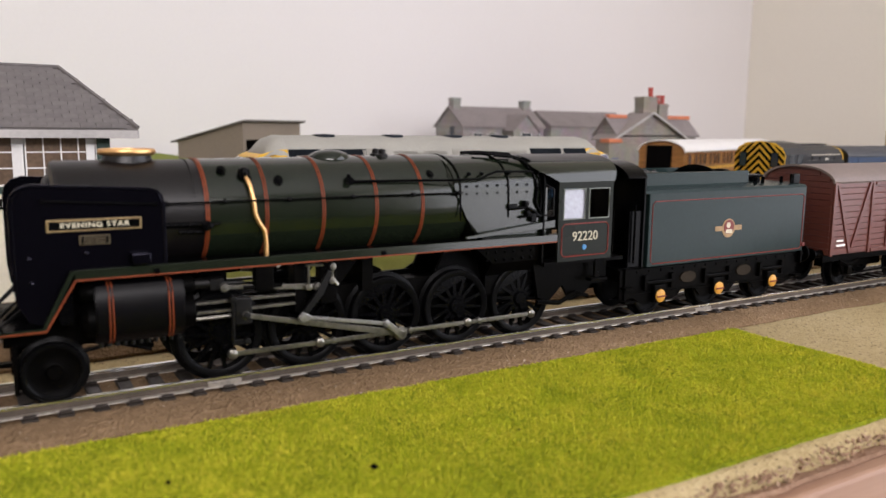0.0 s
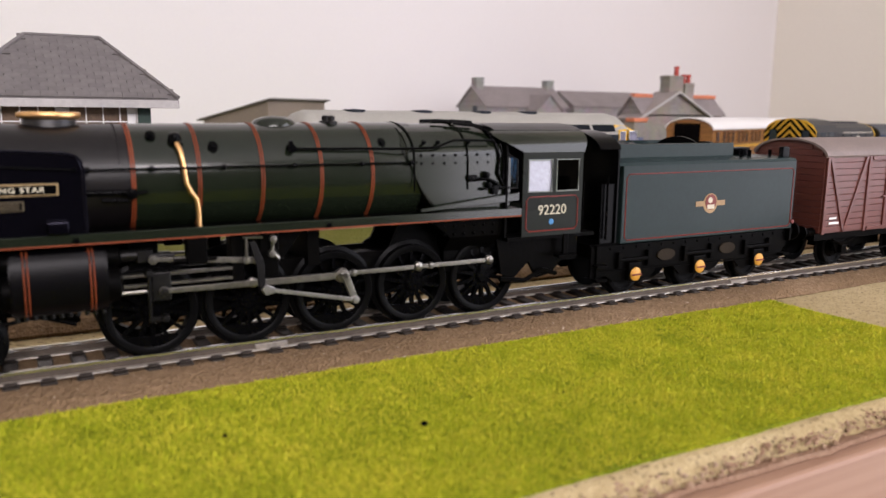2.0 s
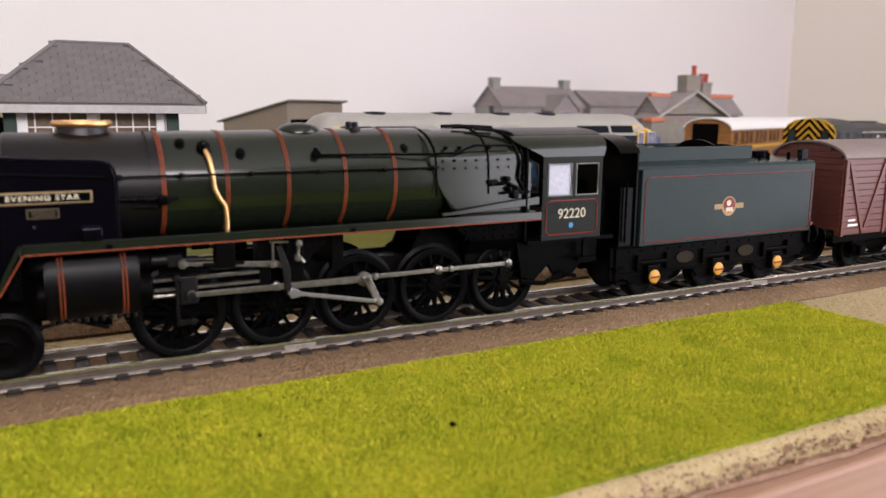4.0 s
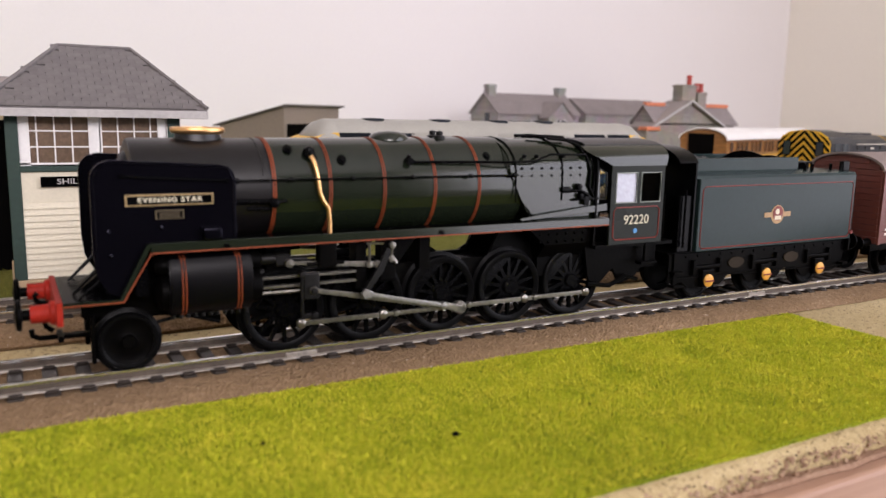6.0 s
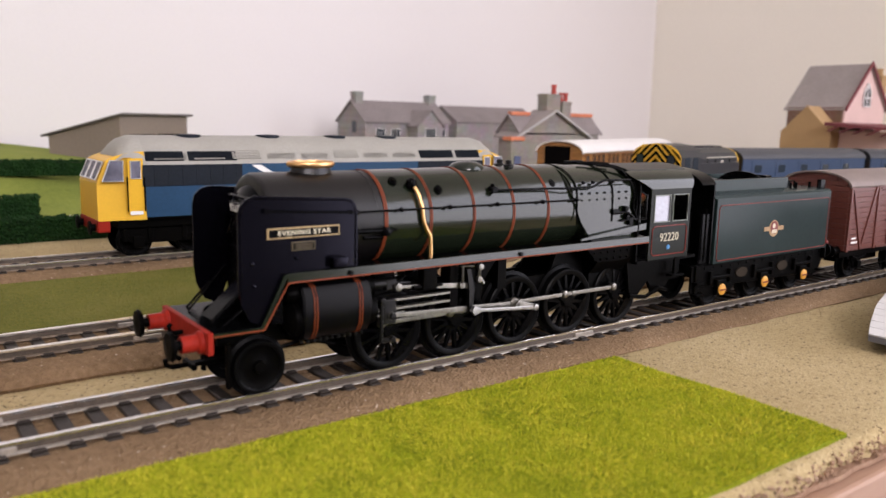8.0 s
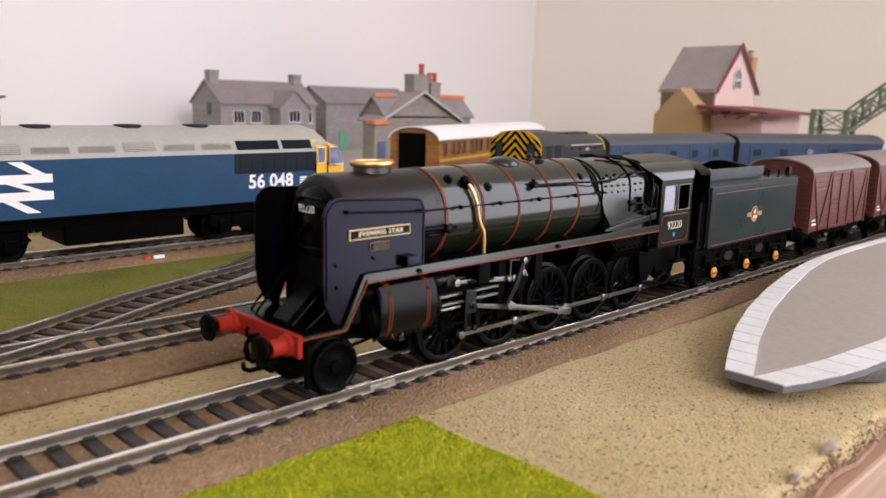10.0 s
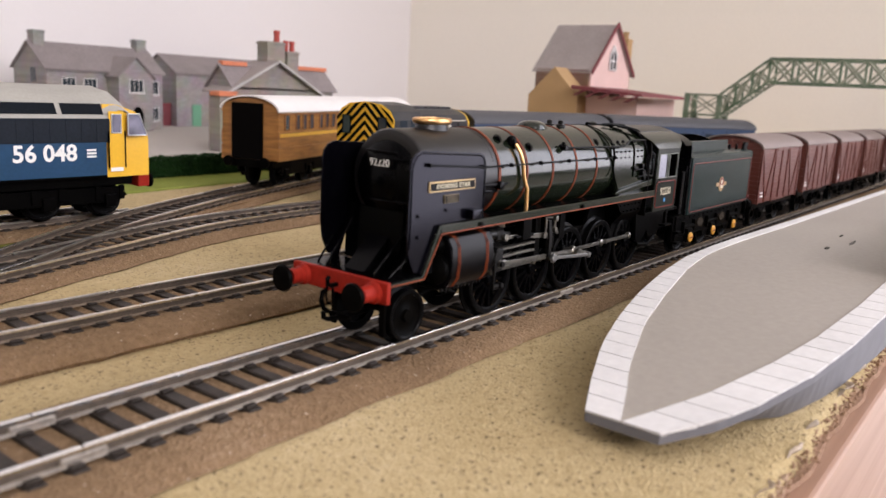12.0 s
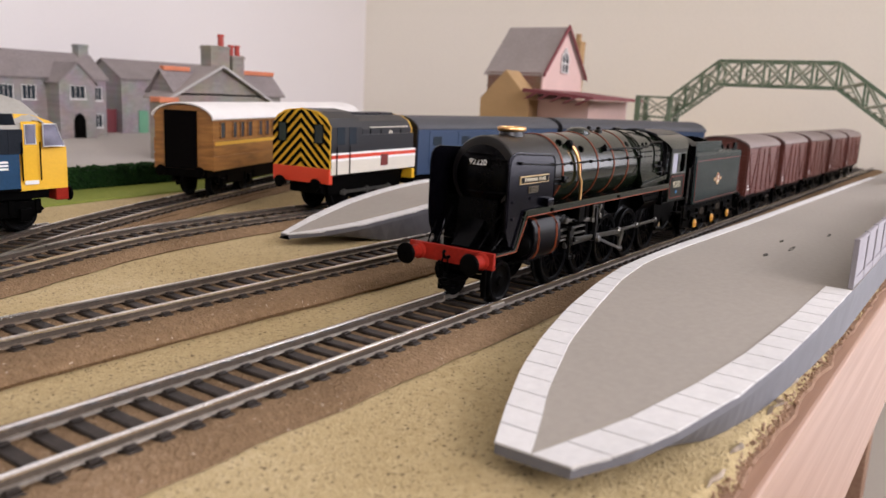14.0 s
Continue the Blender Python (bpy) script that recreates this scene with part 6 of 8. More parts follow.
def diesel_locomotive():
    D = thing("diesel_locomotive", "blue diesel locomotive with yellow cabs and grey roof on siding", "locomotive", m=at(71.5, 198))
    half = 115.0
    hw = 17.3
    sec = [(-hw, 17.0), (-hw, 40.5), (-hw + 1.2, 43.0), (-hw + 4.0, 47.9), (-hw + 8.5, 52.0), (0, 53.6)]
    sec = sec + [(-y, z) for y, z in sec[-2::-1]]
    bm = BM()
    low = [(-hw, 17.0), (-hw, 41.0), (hw, 41.0), (hw, 17.0)]
    prism(bm, low, -half + 20, half - 20, "x")
    body = part("body_side", bm, BRBLUE, D)
    bm = BM()
    roofsec = [p for p in sec if p[1] >= 40.5]
    prism(bm, roofsec, -half + 18, half - 18, "x")
    rf = part("roof", bm, ROOFGREY, D, smooth=35)
    for s in (-1, 1):
        # sloping roof side panels with louvres
        for i, x in enumerate(frange(-92, 34, 17.0)):
            bm = BM()
            a, b = Vector((0, s * (hw - 1.2 + 0.12), 43.2)), Vector((0, s * (hw - 4.0 + 0.12), 47.4))
            if i % 3 == 2:
                n = 6
                for k in range(n):
                    p, q = a.lerp(b, (k + 0.1) / n), a.lerp(b, (k + 0.7) / n)
                    lv = BM()
                    tube(lv, [(x + 1.5, (p.y + q.y) / 2, (p.z + q.z) / 2), (x + 15.5, (p.y + q.y) / 2, (p.z + q.z) / 2)], 0.32, 5)
                    part("louvre", lv, ROOFGREY, rf)
                bm.free()
                continue
            else:
                vs = [bm.verts.new((x + 1.2, a.y, a.z)), bm.verts.new((x + 15.8, a.y, a.z)), bm.verts.new((x + 15.8, b.y, b.z)), bm.verts.new((x + 1.2, b.y, b.z))]
                bm.faces.new(vs)
                bmesh.ops.solidify(bm, geom=bm.faces[:], thickness=0.5)
            part("roof_panel", bm, ROOFGREY, rf)
        for e in (-1, 1):
            for xa, xb in ((52.5, 75.5), (77.5, 94.5)):
                bm = BM()
                a, b = Vector((0, s * (hw - 1.0 + 0.2), 42.6)), Vector((0, s * (hw - 3.4 + 0.2), 46.8))
                vs = [bm.verts.new((e * xa, a.y, a.z)), bm.verts.new((e * xb, a.y, a.z)), bm.verts.new((e * xb, b.y, b.z)), bm.verts.new((e * xa, b.y, b.z))]
                bm.faces.new(vs)
                bmesh.ops.solidify(bm, geom=bm.faces[:], thickness=0.5)
                part("upper_grille", bm, BRDARK, rf)
            bm = BM()
            box(bm, min(e * 50.5, e * 96.5), max(e * 50.5, e * 96.5), s * hw - 0.3, s * hw + 0.3, 31.5, 41.0, 0.1, 1)
            for k in range(7):
                x = 53 + k * 6.3
                box(bm, min(e * x, e * (x + 0.5)), max(e * x, e * (x + 0.5)), s * hw - 0.45, s * hw + 0.45, 31.5, 41.0)
            part("side_grille", bm, BRDARK, body)
        bm = BM()
        box(bm, -half + 20, half - 20, s * hw - 0.15, s * hw + 0.15, 17.0, 18.0)
        part("sill", bm, FRAMEBLACK, body)
        lettering("running_number", "56 048", 9.0, WHITE, body, at(70 if s < 0 else -70, s * (hw + 0.12), 27.2) @ pose(0, 0, 0, 90, 0, 0 if s < 0 else 180), 0.08, width=1.0, bold=0.22)
        bm = BM()
        cx = 88.5 if s < 0 else -88.5
        for k in range(3):
            box(bm, cx - 2, cx + 2, s * hw - 0.14, s * hw + 0.14, 25.4 + k * 1.3, 26.2 + k * 1.3)
        part("data_panel", bm, WHITE, body)
        # double arrow as plain bars
        bm = BM()
        y0 = s * hw
        ax = -40
        for z in (25.2, 32.0):
            box(bm, ax - 11, ax + 10, y0 - 0.15, y0 + 0.15, z, z + 3.4)
        for xa, xb, za, zb in ((-6, 2.5, 40.4, 35.4), (-7, 2.0, 32.0, 28.6), (-8.5, 0, 25.2, 20.2)):
            prism(bm, [(ax + xa, za), (ax + xa + 5, za), (ax + xb + 5, zb), (ax + xb, zb)], y0 - 0.15, y0 + 0.15, "y")
        part("arrow_emblem", bm, WHITE, body)
    # cabs
    for e in (-1, 1):
        ends = [(half - 20.2, 17), (half - 20.2, 46.8), (half - 14, 46.6), (half - 6.5, 44.2), (half - 4.2, 43.0), (half - 0.3, 34.0), (half, 33.0), (half, 17)]
        bm = BM()
        prism(bm, [(e * x, z) for x, z in ends], -hw, hw, "y")
        for v in bm.verts:
            if v.co.z > 42:
                v.co.y *= 0.86 if abs(v.co.y) > 5 else 1
            if abs(v.co.x) > half - 1:
                v.co.y *= 0.90
        cab = part("cab", bm, CABYELLOW, D, "warning yellow cab end", smooth=25)
        bm = BM()
        prism(bm, roofsec, half - 20 if e > 0 else -half + 8, half - 8 if e > 0 else -half + 20, "x")
        for v in bm.verts:
            d = abs(v.co.x) - (half - 20)
            if d > 5:
                v.co.z = 43.4 + (v.co.z - 43.4) * 0.25
                v.co.y *= 0.92
        bmesh.ops.subdivide_edges(bm, edges=[x for x in bm.edges if abs(x.verts[0].co.x - x.verts[1].co.x) > 5], cuts=3)
        for v in bm.verts:
            d = (abs(v.co.x) - (half - 20)) / 12
            if 0.05 < d < 0.95:
                v.co.z += 2.8 * math.sin(math.pi * d)
        part("cab_roof", bm, ROOFGREY, D, smooth=50)
        for y in (-9.6, 0, 9.6):
            bm = BM()
            w = 4.0
            q = [(half - 3.9, 42.3), (half - 0.6, 34.8)]
            vs = [bm.verts.new((e * (q[0][0] + 0.5), y - w, q[0][1])), bm.verts.new((e * (q[0][0] + 0.5), y + w, q[0][1])), bm.verts.new((e * (q[1][0] + 0.5), y + w, q[1][1])), bm.verts.new((e * (q[1][0] + 0.5), y - w, q[1][1]))]
            bm.faces.new(vs)
            bmesh.ops.solidify(bm, geom=bm.faces[:], thickness=0.3)
            wn = part("windscreen", bm, LGLASS, cab)
            bm = BM()
            tube(bm, [(e * (q[0][0] + 0.6), y - w, q[0][1]), (e * (q[0][0] + 0.6), y + w, q[0][1]), (e * (q[1][0] + 0.6), y + w, q[1][1]), (e * (q[1][0] + 0.6), y - w, q[1][1])], 0.4, 6, close=True)
            part("windscreen_frame", bm, SILVER, cab)
        for s in (-1, 1):
            ss = hw + 0.1
            bm = BM()
            X = lambda a: e * a
            prism(bm, [(X(half - 10.5), 34.2), (X(half - 1.8), 34.2), (X(half - 5.2), 43.0), (X(half - 10.5), 43.0)], s * ss - 0.2, s * ss + 0.2, "y")
            part("cab_side_window", bm, LGLASS, cab)
            bm = BM()
            tube(bm, [(X(half - 10.5), s * (ss + 0.2), 34.2), (X(half - 1.8), s * (ss + 0.2), 34.2), (X(half - 5.2), s * (ss + 0.2), 43.0), (X(half - 10.5), s * (ss + 0.2), 43.0)], 0.4, 6, close=True)
            part("window_frame", bm, SILVER, cab)
            bm = BM()
            box(bm, min(X(half - 19), X(half - 12.4)), max(X(half - 19), X(half - 12.4)), s * ss - 0.15, s * ss + 0.15, 20.0, 44.0, 0.1, 1)
            dr = part("cab_door", bm, CABYELLOW, cab)
            bm = BM()
            box(bm, min(X(half - 17.8), X(half - 13.6)), max(X(half - 17.8), X(half - 13.6)), s * ss - 0.3, s * ss + 0.3, 35.2, 42.8, 0.1, 1)
            part("door_window", bm, LGLASS, cab)
            bm = BM()
            tube(bm, [(X(half - 17.8), s * (ss + 0.3), 35.2), (X(half - 13.6), s * (ss + 0.3), 35.2), (X(half - 13.6), s * (ss + 0.3), 42.8), (X(half - 17.8), s * (ss + 0.3), 42.8)], 0.35, 6, close=True)
            part("door_window_frame", bm, SILVER, cab)
            bm = BM()
            for a in (19.3, 12.1):
                rod(bm, (X(half - a), s * (ss + 0.6), 21), (X(half - a), s * (ss + 0.6), 36), 0.3, 8)
            part("door_handrail", bm, FRAMEBLACK, cab)
            bm = BM()
            box(bm, min(X(half - 18.4), X(half - 13)), max(X(half - 18.4), X(half - 13)), s * ss - 0.25, s * ss + 0.25, 19.4, 21.0)
            part("door_step", bm, WHITE, cab)
            bm = BM()
            lathe(bm, [(1.6, half - 1), (1.6, half + 2), (3.0, half + 2.2), (3.0, half + 3), (0.05, half + 3.3)], c=(0, s * 11.2, 14.0), axis="x", seg=16)
            if e < 0:
                bmesh.ops.scale(bm, vec=(-1, 1, 1), verts=bm.verts)
            part("buffer", bm, FRAMEBLACK, D, smooth=40)
        bm = BM()
        box(bm, min(e * (half - 5), e * (half + 0.3)), max(e * (half - 5), e * (half + 0.3)), -15.5, 15.5, 12.0, 17.4, 0.5)
        part("buffer_beam", bm, BEAMRED, D)
    bm = BM()
    box(bm, -half + 8, half - 8, -15.5, 15.5, 13.5, 17.0)
    part("underframe", bm, FRAMEBLACK, D)
    bm = BM()
    box(bm, -26, 26, -14.5, 14.5, 5.0, 13.5, 0.8)
    part("fuel_tank", bm, FRAMEBLACK, D)
    bogie(D, -72)
    bogie(D, 72)
    for k, x in enumerate((-70, -30, 8, 40)):
        bm = BM()
        lathe(bm, [(6, 52.6), (5.8, 54.0), (0.05, 54.3)], c=(x, 0, 0), axis="z", seg=20)
        part("roof_fan", bm, BRDARK, rf, smooth=40)


diesel_locomotive()


def passenger_coach():
    C = thing("passenger_coach", "varnished teak passenger coach with white roof on a siding", "railway coach", m=at(278, 229, 0, 22) @ Matrix.Diagonal((1, 1, 1.055, 1)))
    ln, hw = 232.0, 17.8
    bm = BM()
    box(bm, 0.8, ln, -hw + 0.5, hw - 0.5, 15, 41)
    part("body", bm, TEAK, C)
    # hollow-looking end: near-black block paints the gangway's shaded inside, in a teak frame
    a = [(-hw + 0.3, 41)] + [(-(hw - 0.3) * math.cos(radians(t)), 41 + 6.3 * math.sin(radians(t))) for t in range(10, 171, 10)] + [(hw - 0.3, 41)]
    bm = BM()
    prism(bm, a, 0.8, ln, "x")
    part("end_board", bm, TEAK, C)
    bm = BM()
    box(bm, -0.4, 0.9, -hw * 0.45, hw * 0.62, 15.2, 44.5, 0.3)
    part("gangway", bm, GANGWAY, C, "gangway end painted near-black for its shaded inside")
    for s in (-1, 1):
        y = s * (hw - 0.3)
        bm = BM()
        for x0, x1, z0, z1 in ((0.4, ln, 14.6, 22.0), (0.4, ln, 23.0, 30.0), (0.4, ln, 39.5, 41.0)):
            box(bm, x0, x1, y - 0.3, y + 0.3, z0, z1, 0.1, 1)
        part("side_panel", bm, TEAK, C)
        bm = BM()
        box(bm, 2, ln - 2, y - 0.45, y + 0.45, 27.4, 29.2)
        part("letter_band", bm, GOLDLINE, C)
        x = 8.0
        i = 0
        while x < ln - 8:
            w = 5.0 if i % 3 == 0 else 4.2
            bm = BM()
            box(bm, x, x + w, y - 0.25, y + 0.25, 31.0, 39.0)
            part("window", bm, DGLASS, C)
            bm = BM()
            tube(bm, [(x, y + s * 0.35, 31.0), (x + w, y + s * 0.35, 31.0), (x + w, y + s * 0.35, 39.0), (x, y + s * 0.35, 39.0)], 0.35, 5, close=True)
            part("window_frame", bm, TEAK, C)
            x += 9.0 if i % 3 else 14.0
            i += 1
    bm = BM()
    a = [(-(hw + 0.8) * math.cos(radians(t)), 40.4 + 8.2 * math.sin(radians(t))) for t in range(3, 178, 7)]
    b = [(yy * 0.965, z - 0.7) for yy, z in a][::-1]
    prism(bm, a + b, -1.0, ln + 0.6, "x")
    part("roof", bm, WHITEROOF, C, smooth=40)
    bm = BM()
    box(bm, 0, ln, -14, 14, 11, 15)
    box(bm, 60, 170, -12, 12, 6, 11, 0.5)
    part("underframe", bm, FRAMEBLACK, C)
    bogie(C, 34, 2, 32, 6.6)
    bogie(C, ln - 34, 2, 32, 6.6)
    for s in (-1, 1):
        bm = BM()
        lathe(bm, [(1.5, 0), (1.3, -3), (2.8, -3.2), (2.8, -4.0), (0.05, -4.2)], c=(0, s * 11.4, 14), axis="x", seg=16)
        part("buffer", bm, FRAMEBLACK, C, smooth=40)


# near-black colour for the shade inside the open gangway
GANGWAY = mat("gangway_inside_shade", (0.0025, 0.002, 0.002), 0.8, var=0.2, spec=0.03)
passenger_coach()


def shunter():
    S = thing("shunting_locomotive", "small diesel shunter with yellow and black chevron end", "locomotive", m=at(296, 158, 0, 6) @ Matrix.Diagonal((1, 1, 1.03, 1)))
    hw = 18.5
    bm = BM()
    box(bm, 0.3, 80, -hw + 1.5, hw - 1.5, 22, 38, 0.4)
    part("bonnet_base", bm, SHGREY, S)
    # cab
    sec = [(-hw, 22), (-hw, 42), (-hw + 2.5, 46.2), (-hw + 8, 49.2), (0, 50.4)]
    sec = sec + [(-y, z) for y, z in sec[-2::-1]]
    bm = BM()
    prism(bm, sec, 0, 26, "x", 0.2)
    cab = part("cab", bm, SHGREY, S, smooth=30)
    bm = BM()
    face = [(y * 0.985, z) for y, z in sec]
    prism(bm, face, -0.6, 0.1, "x")
    part("end_panel", bm, CABYELLOW, cab)
    # chevrons: each stripe a bent band, clipped to the face
    for k in range(-4, 9):
        for s in (-1, 1):
            bm = BM()
            z0 = 22 + k * 4.7
            n = 12
            rows = []
            for i in range(n + 1):
                y = (hw - 0.5) * i / n
                zl, zh = z0 + 12 - 0.95 * y, z0 + 14.3 - 0.95 * y
                top = 41.6 + 8.2 * max(0, 1 - (y / hw) ** 2.4)
                zl, zh = max(22.2, min(zl, top)), max(22.2, min(zh, top))
                rows.append((y, zl, zh))
            any_ = False
            for (ya, la, ha), (yb, lb, hb) in zip(rows, rows[1:]):
                if ha - la > 0.05 or hb - lb > 0.05:
                    any_ = True
                    vs = [bm.verts.new((-0.9, s * yy, zz)) for yy, zz in ((ya, la), (yb, lb), (yb, hb), (ya, ha))]
                    bm.faces.new(vs)
            if any_:
                bmesh.ops.remove_doubles(bm, verts=bm.verts, dist=0.01)
                bmesh.ops.solidify(bm, geom=bm.faces[:], thickness=0.3)
                part("chevron_stripe", bm, BLACK, cab)
            else:
                bm.free()
    for s in (-1, 1):
        bm = BM()
        box(bm, -1.3, -0.5, s * 11.5 - 2.6, s * 11.5 + 2.6, 34, 43, 0.2, 1)
        part("end_window", bm, DGLASS, cab)
        bm = BM()
        tube(bm, [(-1.4, s * 11.5 - 2.6, 34), (-1.4, s * 11.5 + 2.6, 34), (-1.4, s * 11.5 + 2.6, 43), (-1.4, s * 11.5 - 2.6, 43)], 0.4, 5, close=True)
        part("window_frame", bm, FRAMEBLACK, cab)
        y = s * hw
        bm = BM()
        for x in (4.5, 14.5):
            box(bm, x, x + 6.5, y - 0.2, y + 0.2, 33.5, 42, 0.1, 1)
        part("side_window", bm, DGLASS, cab)
        bm = BM()
        box(bm, 0.2, 80, s * (hw - 0.6) - 0.7, s * (hw - 0.6) + 0.7, 19, 25.6, 0.1, 1)
        part("lower_panel", bm, SHBEIGE, S)
        for nm, z0, z1, mt in (("white_stripe", 25.6, 26.8, WHITE), ("red_stripe", 26.8, 28.6, STRIPE_R), ("white_stripe", 28.6, 29.6, WHITE)):
            bm = BM()
            box(bm, 0.2, 80, s * (hw - 0.6) - 0.75, s * (hw - 0.6) + 0.75, z0, z1)
            part(nm, bm, mt, S)
        bm = BM()
        for x in (4, 15):
            rod(bm, (x, s * (hw + 0.6), 19), (x, s * (hw + 0.6), 33), 0.3, 6)
        part("handrail", bm, FRAMEBLACK, S)
        for x in (20, 41, 62):
            add_wheel(S, "shunter_wheel", x, s * 8.6, 8.6, 0, FRAMEBLACK, DARKTYRE)
        bm = BM()
        box(bm, 17, 65, s * 12 - 0.5, s * 12 + 0.5, 8.0, 9.6, 0.2, 1)
        for x in (20, 41, 62):
            lathe(bm, [(0.05, -0.8), (1.6, -0.7), (1.7, 0.6)], c=(x, s * 12, 8.8), axis="y", seg=14)
        part("coupling_rod", bm, STEEL, S, smooth=35)
        bm = BM()
        prism(bm, [(8, 8), (75, 8), (78, 17), (5, 17)], s * 11 - 0.5, s * 11 + 0.5, "y")
        part("side_frame", bm, FRAMEBLACK, S)
        for k, x in ((-1, 0.0), (1, 80.0)):
            bm = BM()
            lathe(bm, [(1.8, x), (1.6, x + k * 3), (3.0, x + k * 3.2), (3.0, x + k * 4), (0.05, x + k * 4.3)], c=(0, s * 11.4, 14.2), axis="x", seg=16)
            part("buffer", bm, FRAMEBLACK, S, smooth=40)
    # maroon depot plate, pale roundel and rail on the side towards the platform
    bm = BM()
    box(bm, 44, 51, -hw - 0.4, -hw + 0.3, 21.6, 27.6, 0.1, 1)
    part("depot_plate", bm, EMRED, S)
    bm = BM()
    lathe(bm, [(0.05, -0.2), (2.2, -0.15), (2.2, 0.3)], c=(57, -hw + 2.4, 37.5), axis="y", seg=16)
    part("crest", bm, SHBEIGE, S)
    bm = BM()
    rod(bm, (36, -hw + 2.0, 41.5), (74, -hw + 2.0, 41.5), 0.3, 6)
    for x in (38, 55, 72):
        rod(bm, (x, -hw + 2.0, 41.5), (x, -hw + 3.4, 41.5), 0.3, 6)
    part("bonnet_handrail", bm, SHBEIGE, S)
    bm = BM()
    for x in (37, 47, 57, 67):
        box(bm, x, x + 0.5, -hw + 2.2, -hw + 2.7, 30.5, 40.5)
    part("door_joint", bm, FRAMEBLACK, S)
    sec2 = [(-hw + 2.5, 30), (-hw + 2.5, 40.5), (-hw + 5, 44.5), (-hw + 10, 47.0), (0, 48.0)]
    sec2 = sec2 + [(-y, z) for y, z in sec2[-2::-1]]
    bm = BM()
    prism(bm, sec2, 30, 79, "x", 0.3)
    part("bonnet", bm, SHGREY, S, smooth=30)
    bm = BM()
    prism(bm, [(y * 0.99, z) for y, z in sec2], 79, 80.2, "x")
    part("radiator_end", bm, CABYELLOW, S)
    bm = BM()
    box(bm, -1.0, 2.0, -hw + 0.5, hw - 0.5, 14.5, 22.0, 0.3)
    part("front_beam", bm, STRIPE_R, S)
    bm = BM()
    box(bm, 78, 81, -hw + 0.5, hw - 0.5, 12.5, 18, 0.3)
    part("rear_beam", bm, CABYELLOW, S)
    bm = BM()
    box(bm, 3, 77, -10, 10, 9, 18)
    part("underframe", bm, FRAMEBLACK, S)
    for x in (36, 50, 64):
        bm = BM()
        box(bm, x, x + 12, -5, 5, 47.2, 48.6, 0.4)
        part("roof_hatch", bm, SHGREY, S)


shunter()


def parcels_van(x, y, rz, ln):
    P = thing("parcels_van", "blue parcels van with dark grey roof beside the far platform", "railway van", "blue vans at the far platform", m=at(x, y, 0, rz))
    hw = 16.6
    bm = BM()
    box(bm, 0, ln, -hw, hw, 14, 41, 0.3)
    b = part("body", bm, COACHBLUE, P)
    bm = BM()
    a = [(-hw + 0.2, 40.9)] + [(-(hw - 0.2) * math.cos(radians(t)), 41 + 6.0 * math.sin(radians(t))) for t in range(10, 171, 10)] + [(hw - 0.2, 40.9)]
    prism(bm, a, -0.3, ln + 0.3, "x")
    part("end_board", bm, SHGREY, P)
    bm = BM()
    box(bm, -0.5, 0.2, -hw + 0.6, hw - 0.6, 14.5, 41)
    part("dark_end", bm, SHGREY, P)
    for s in (-1, 1):
        for k in range(5):
            xx = 8 + k * (ln - 16) / 5
            bm = BM()
            box(bm, xx + 2, xx + (ln - 16) / 5 - 2, s * hw - 0.3, s * hw + 0.3, 17, 39.5, 0.1, 1)
            part("side_door", bm, COACHBLUE, P)
            bm = BM()
            box(bm, xx + 5, xx + 13, s * hw - 0.45, s * hw + 0.45, 31, 36.5, 0.1, 1)
            part("window", bm, DGLASS, P)
        for xx in (30, ln - 30):
            add_wheel(P, "van_wheel_large", xx, s * 8.4, 6.6, 0, FRAMEBLACK, DARKTYRE)
    bm = BM()
    a = [(-(hw + 0.5) * math.cos(radians(t)), 40.7 + 7.6 * math.sin(radians(t))) for t in range(3, 178, 7)]
    c = [(yy * 0.965, z - 0.6) for yy, z in a][::-1]
    prism(bm, a + c, -0.8, ln + 0.8, "x")
    part("roof", bm, COACHROOF, P, smooth=40)
    bm = BM()
    box(bm, 1, ln - 1, -13, 13, 8, 14)
    part("underframe", bm, FRAMEBLACK, P)


parcels_van(385, 167, -5, 152)
parcels_van(545, 149, -25, 148)

# ---- buildings ----
def stone_mat(name, a, b, scale=120.0, mortar=(0.30, 0.28, 0.26)):
    m = bpy.data.materials.new(name)
    m.use_nodes = True
    n, l = m.node_tree.nodes, m.node_tree.links
    p = n["Principled BSDF"]
    p.inputs["Roughness"].default_value = 0.85
    tc, br, no, mx = n.new("ShaderNodeTexCoord"), n.new("ShaderNodeTexBrick"), n.new("ShaderNodeTexNoise"), n.new("ShaderNodeMix")
    mp = n.new("ShaderNodeMapping")
    mp.inputs["Rotation"].default_value = (radians(90), 0, 0)
    l.new(tc.outputs["Object"], mp.inputs["Vector"])
    l.new(mp.outputs[0], br.inputs["Vector"])
    br.inputs["Scale"].default_value = scale
    br.inputs["Color1"].default_value, br.inputs["Color2"].default_value, br.inputs["Mortar"].default_value = (*a, 1), (*b, 1), (*mortar, 1)
    br.inputs["Mortar Size"].default_value = 0.012
    no.inputs["Scale"].default_value, no.inputs["Detail"].default_value = 60, 5
    l.new(tc.outputs["Object"], no.inputs["Vector"])
    mx.data_type, mx.blend_type = "RGBA", "MULTIPLY"
    mx.inputs[0].default_value = 0.45
    l.new(br.outputs["Color"], mx.inputs[6])
    l.new(no.outputs["Color"], mx.inputs[7])
    l.new(mx.outputs[2], p.inputs["Base Color"])
    return m


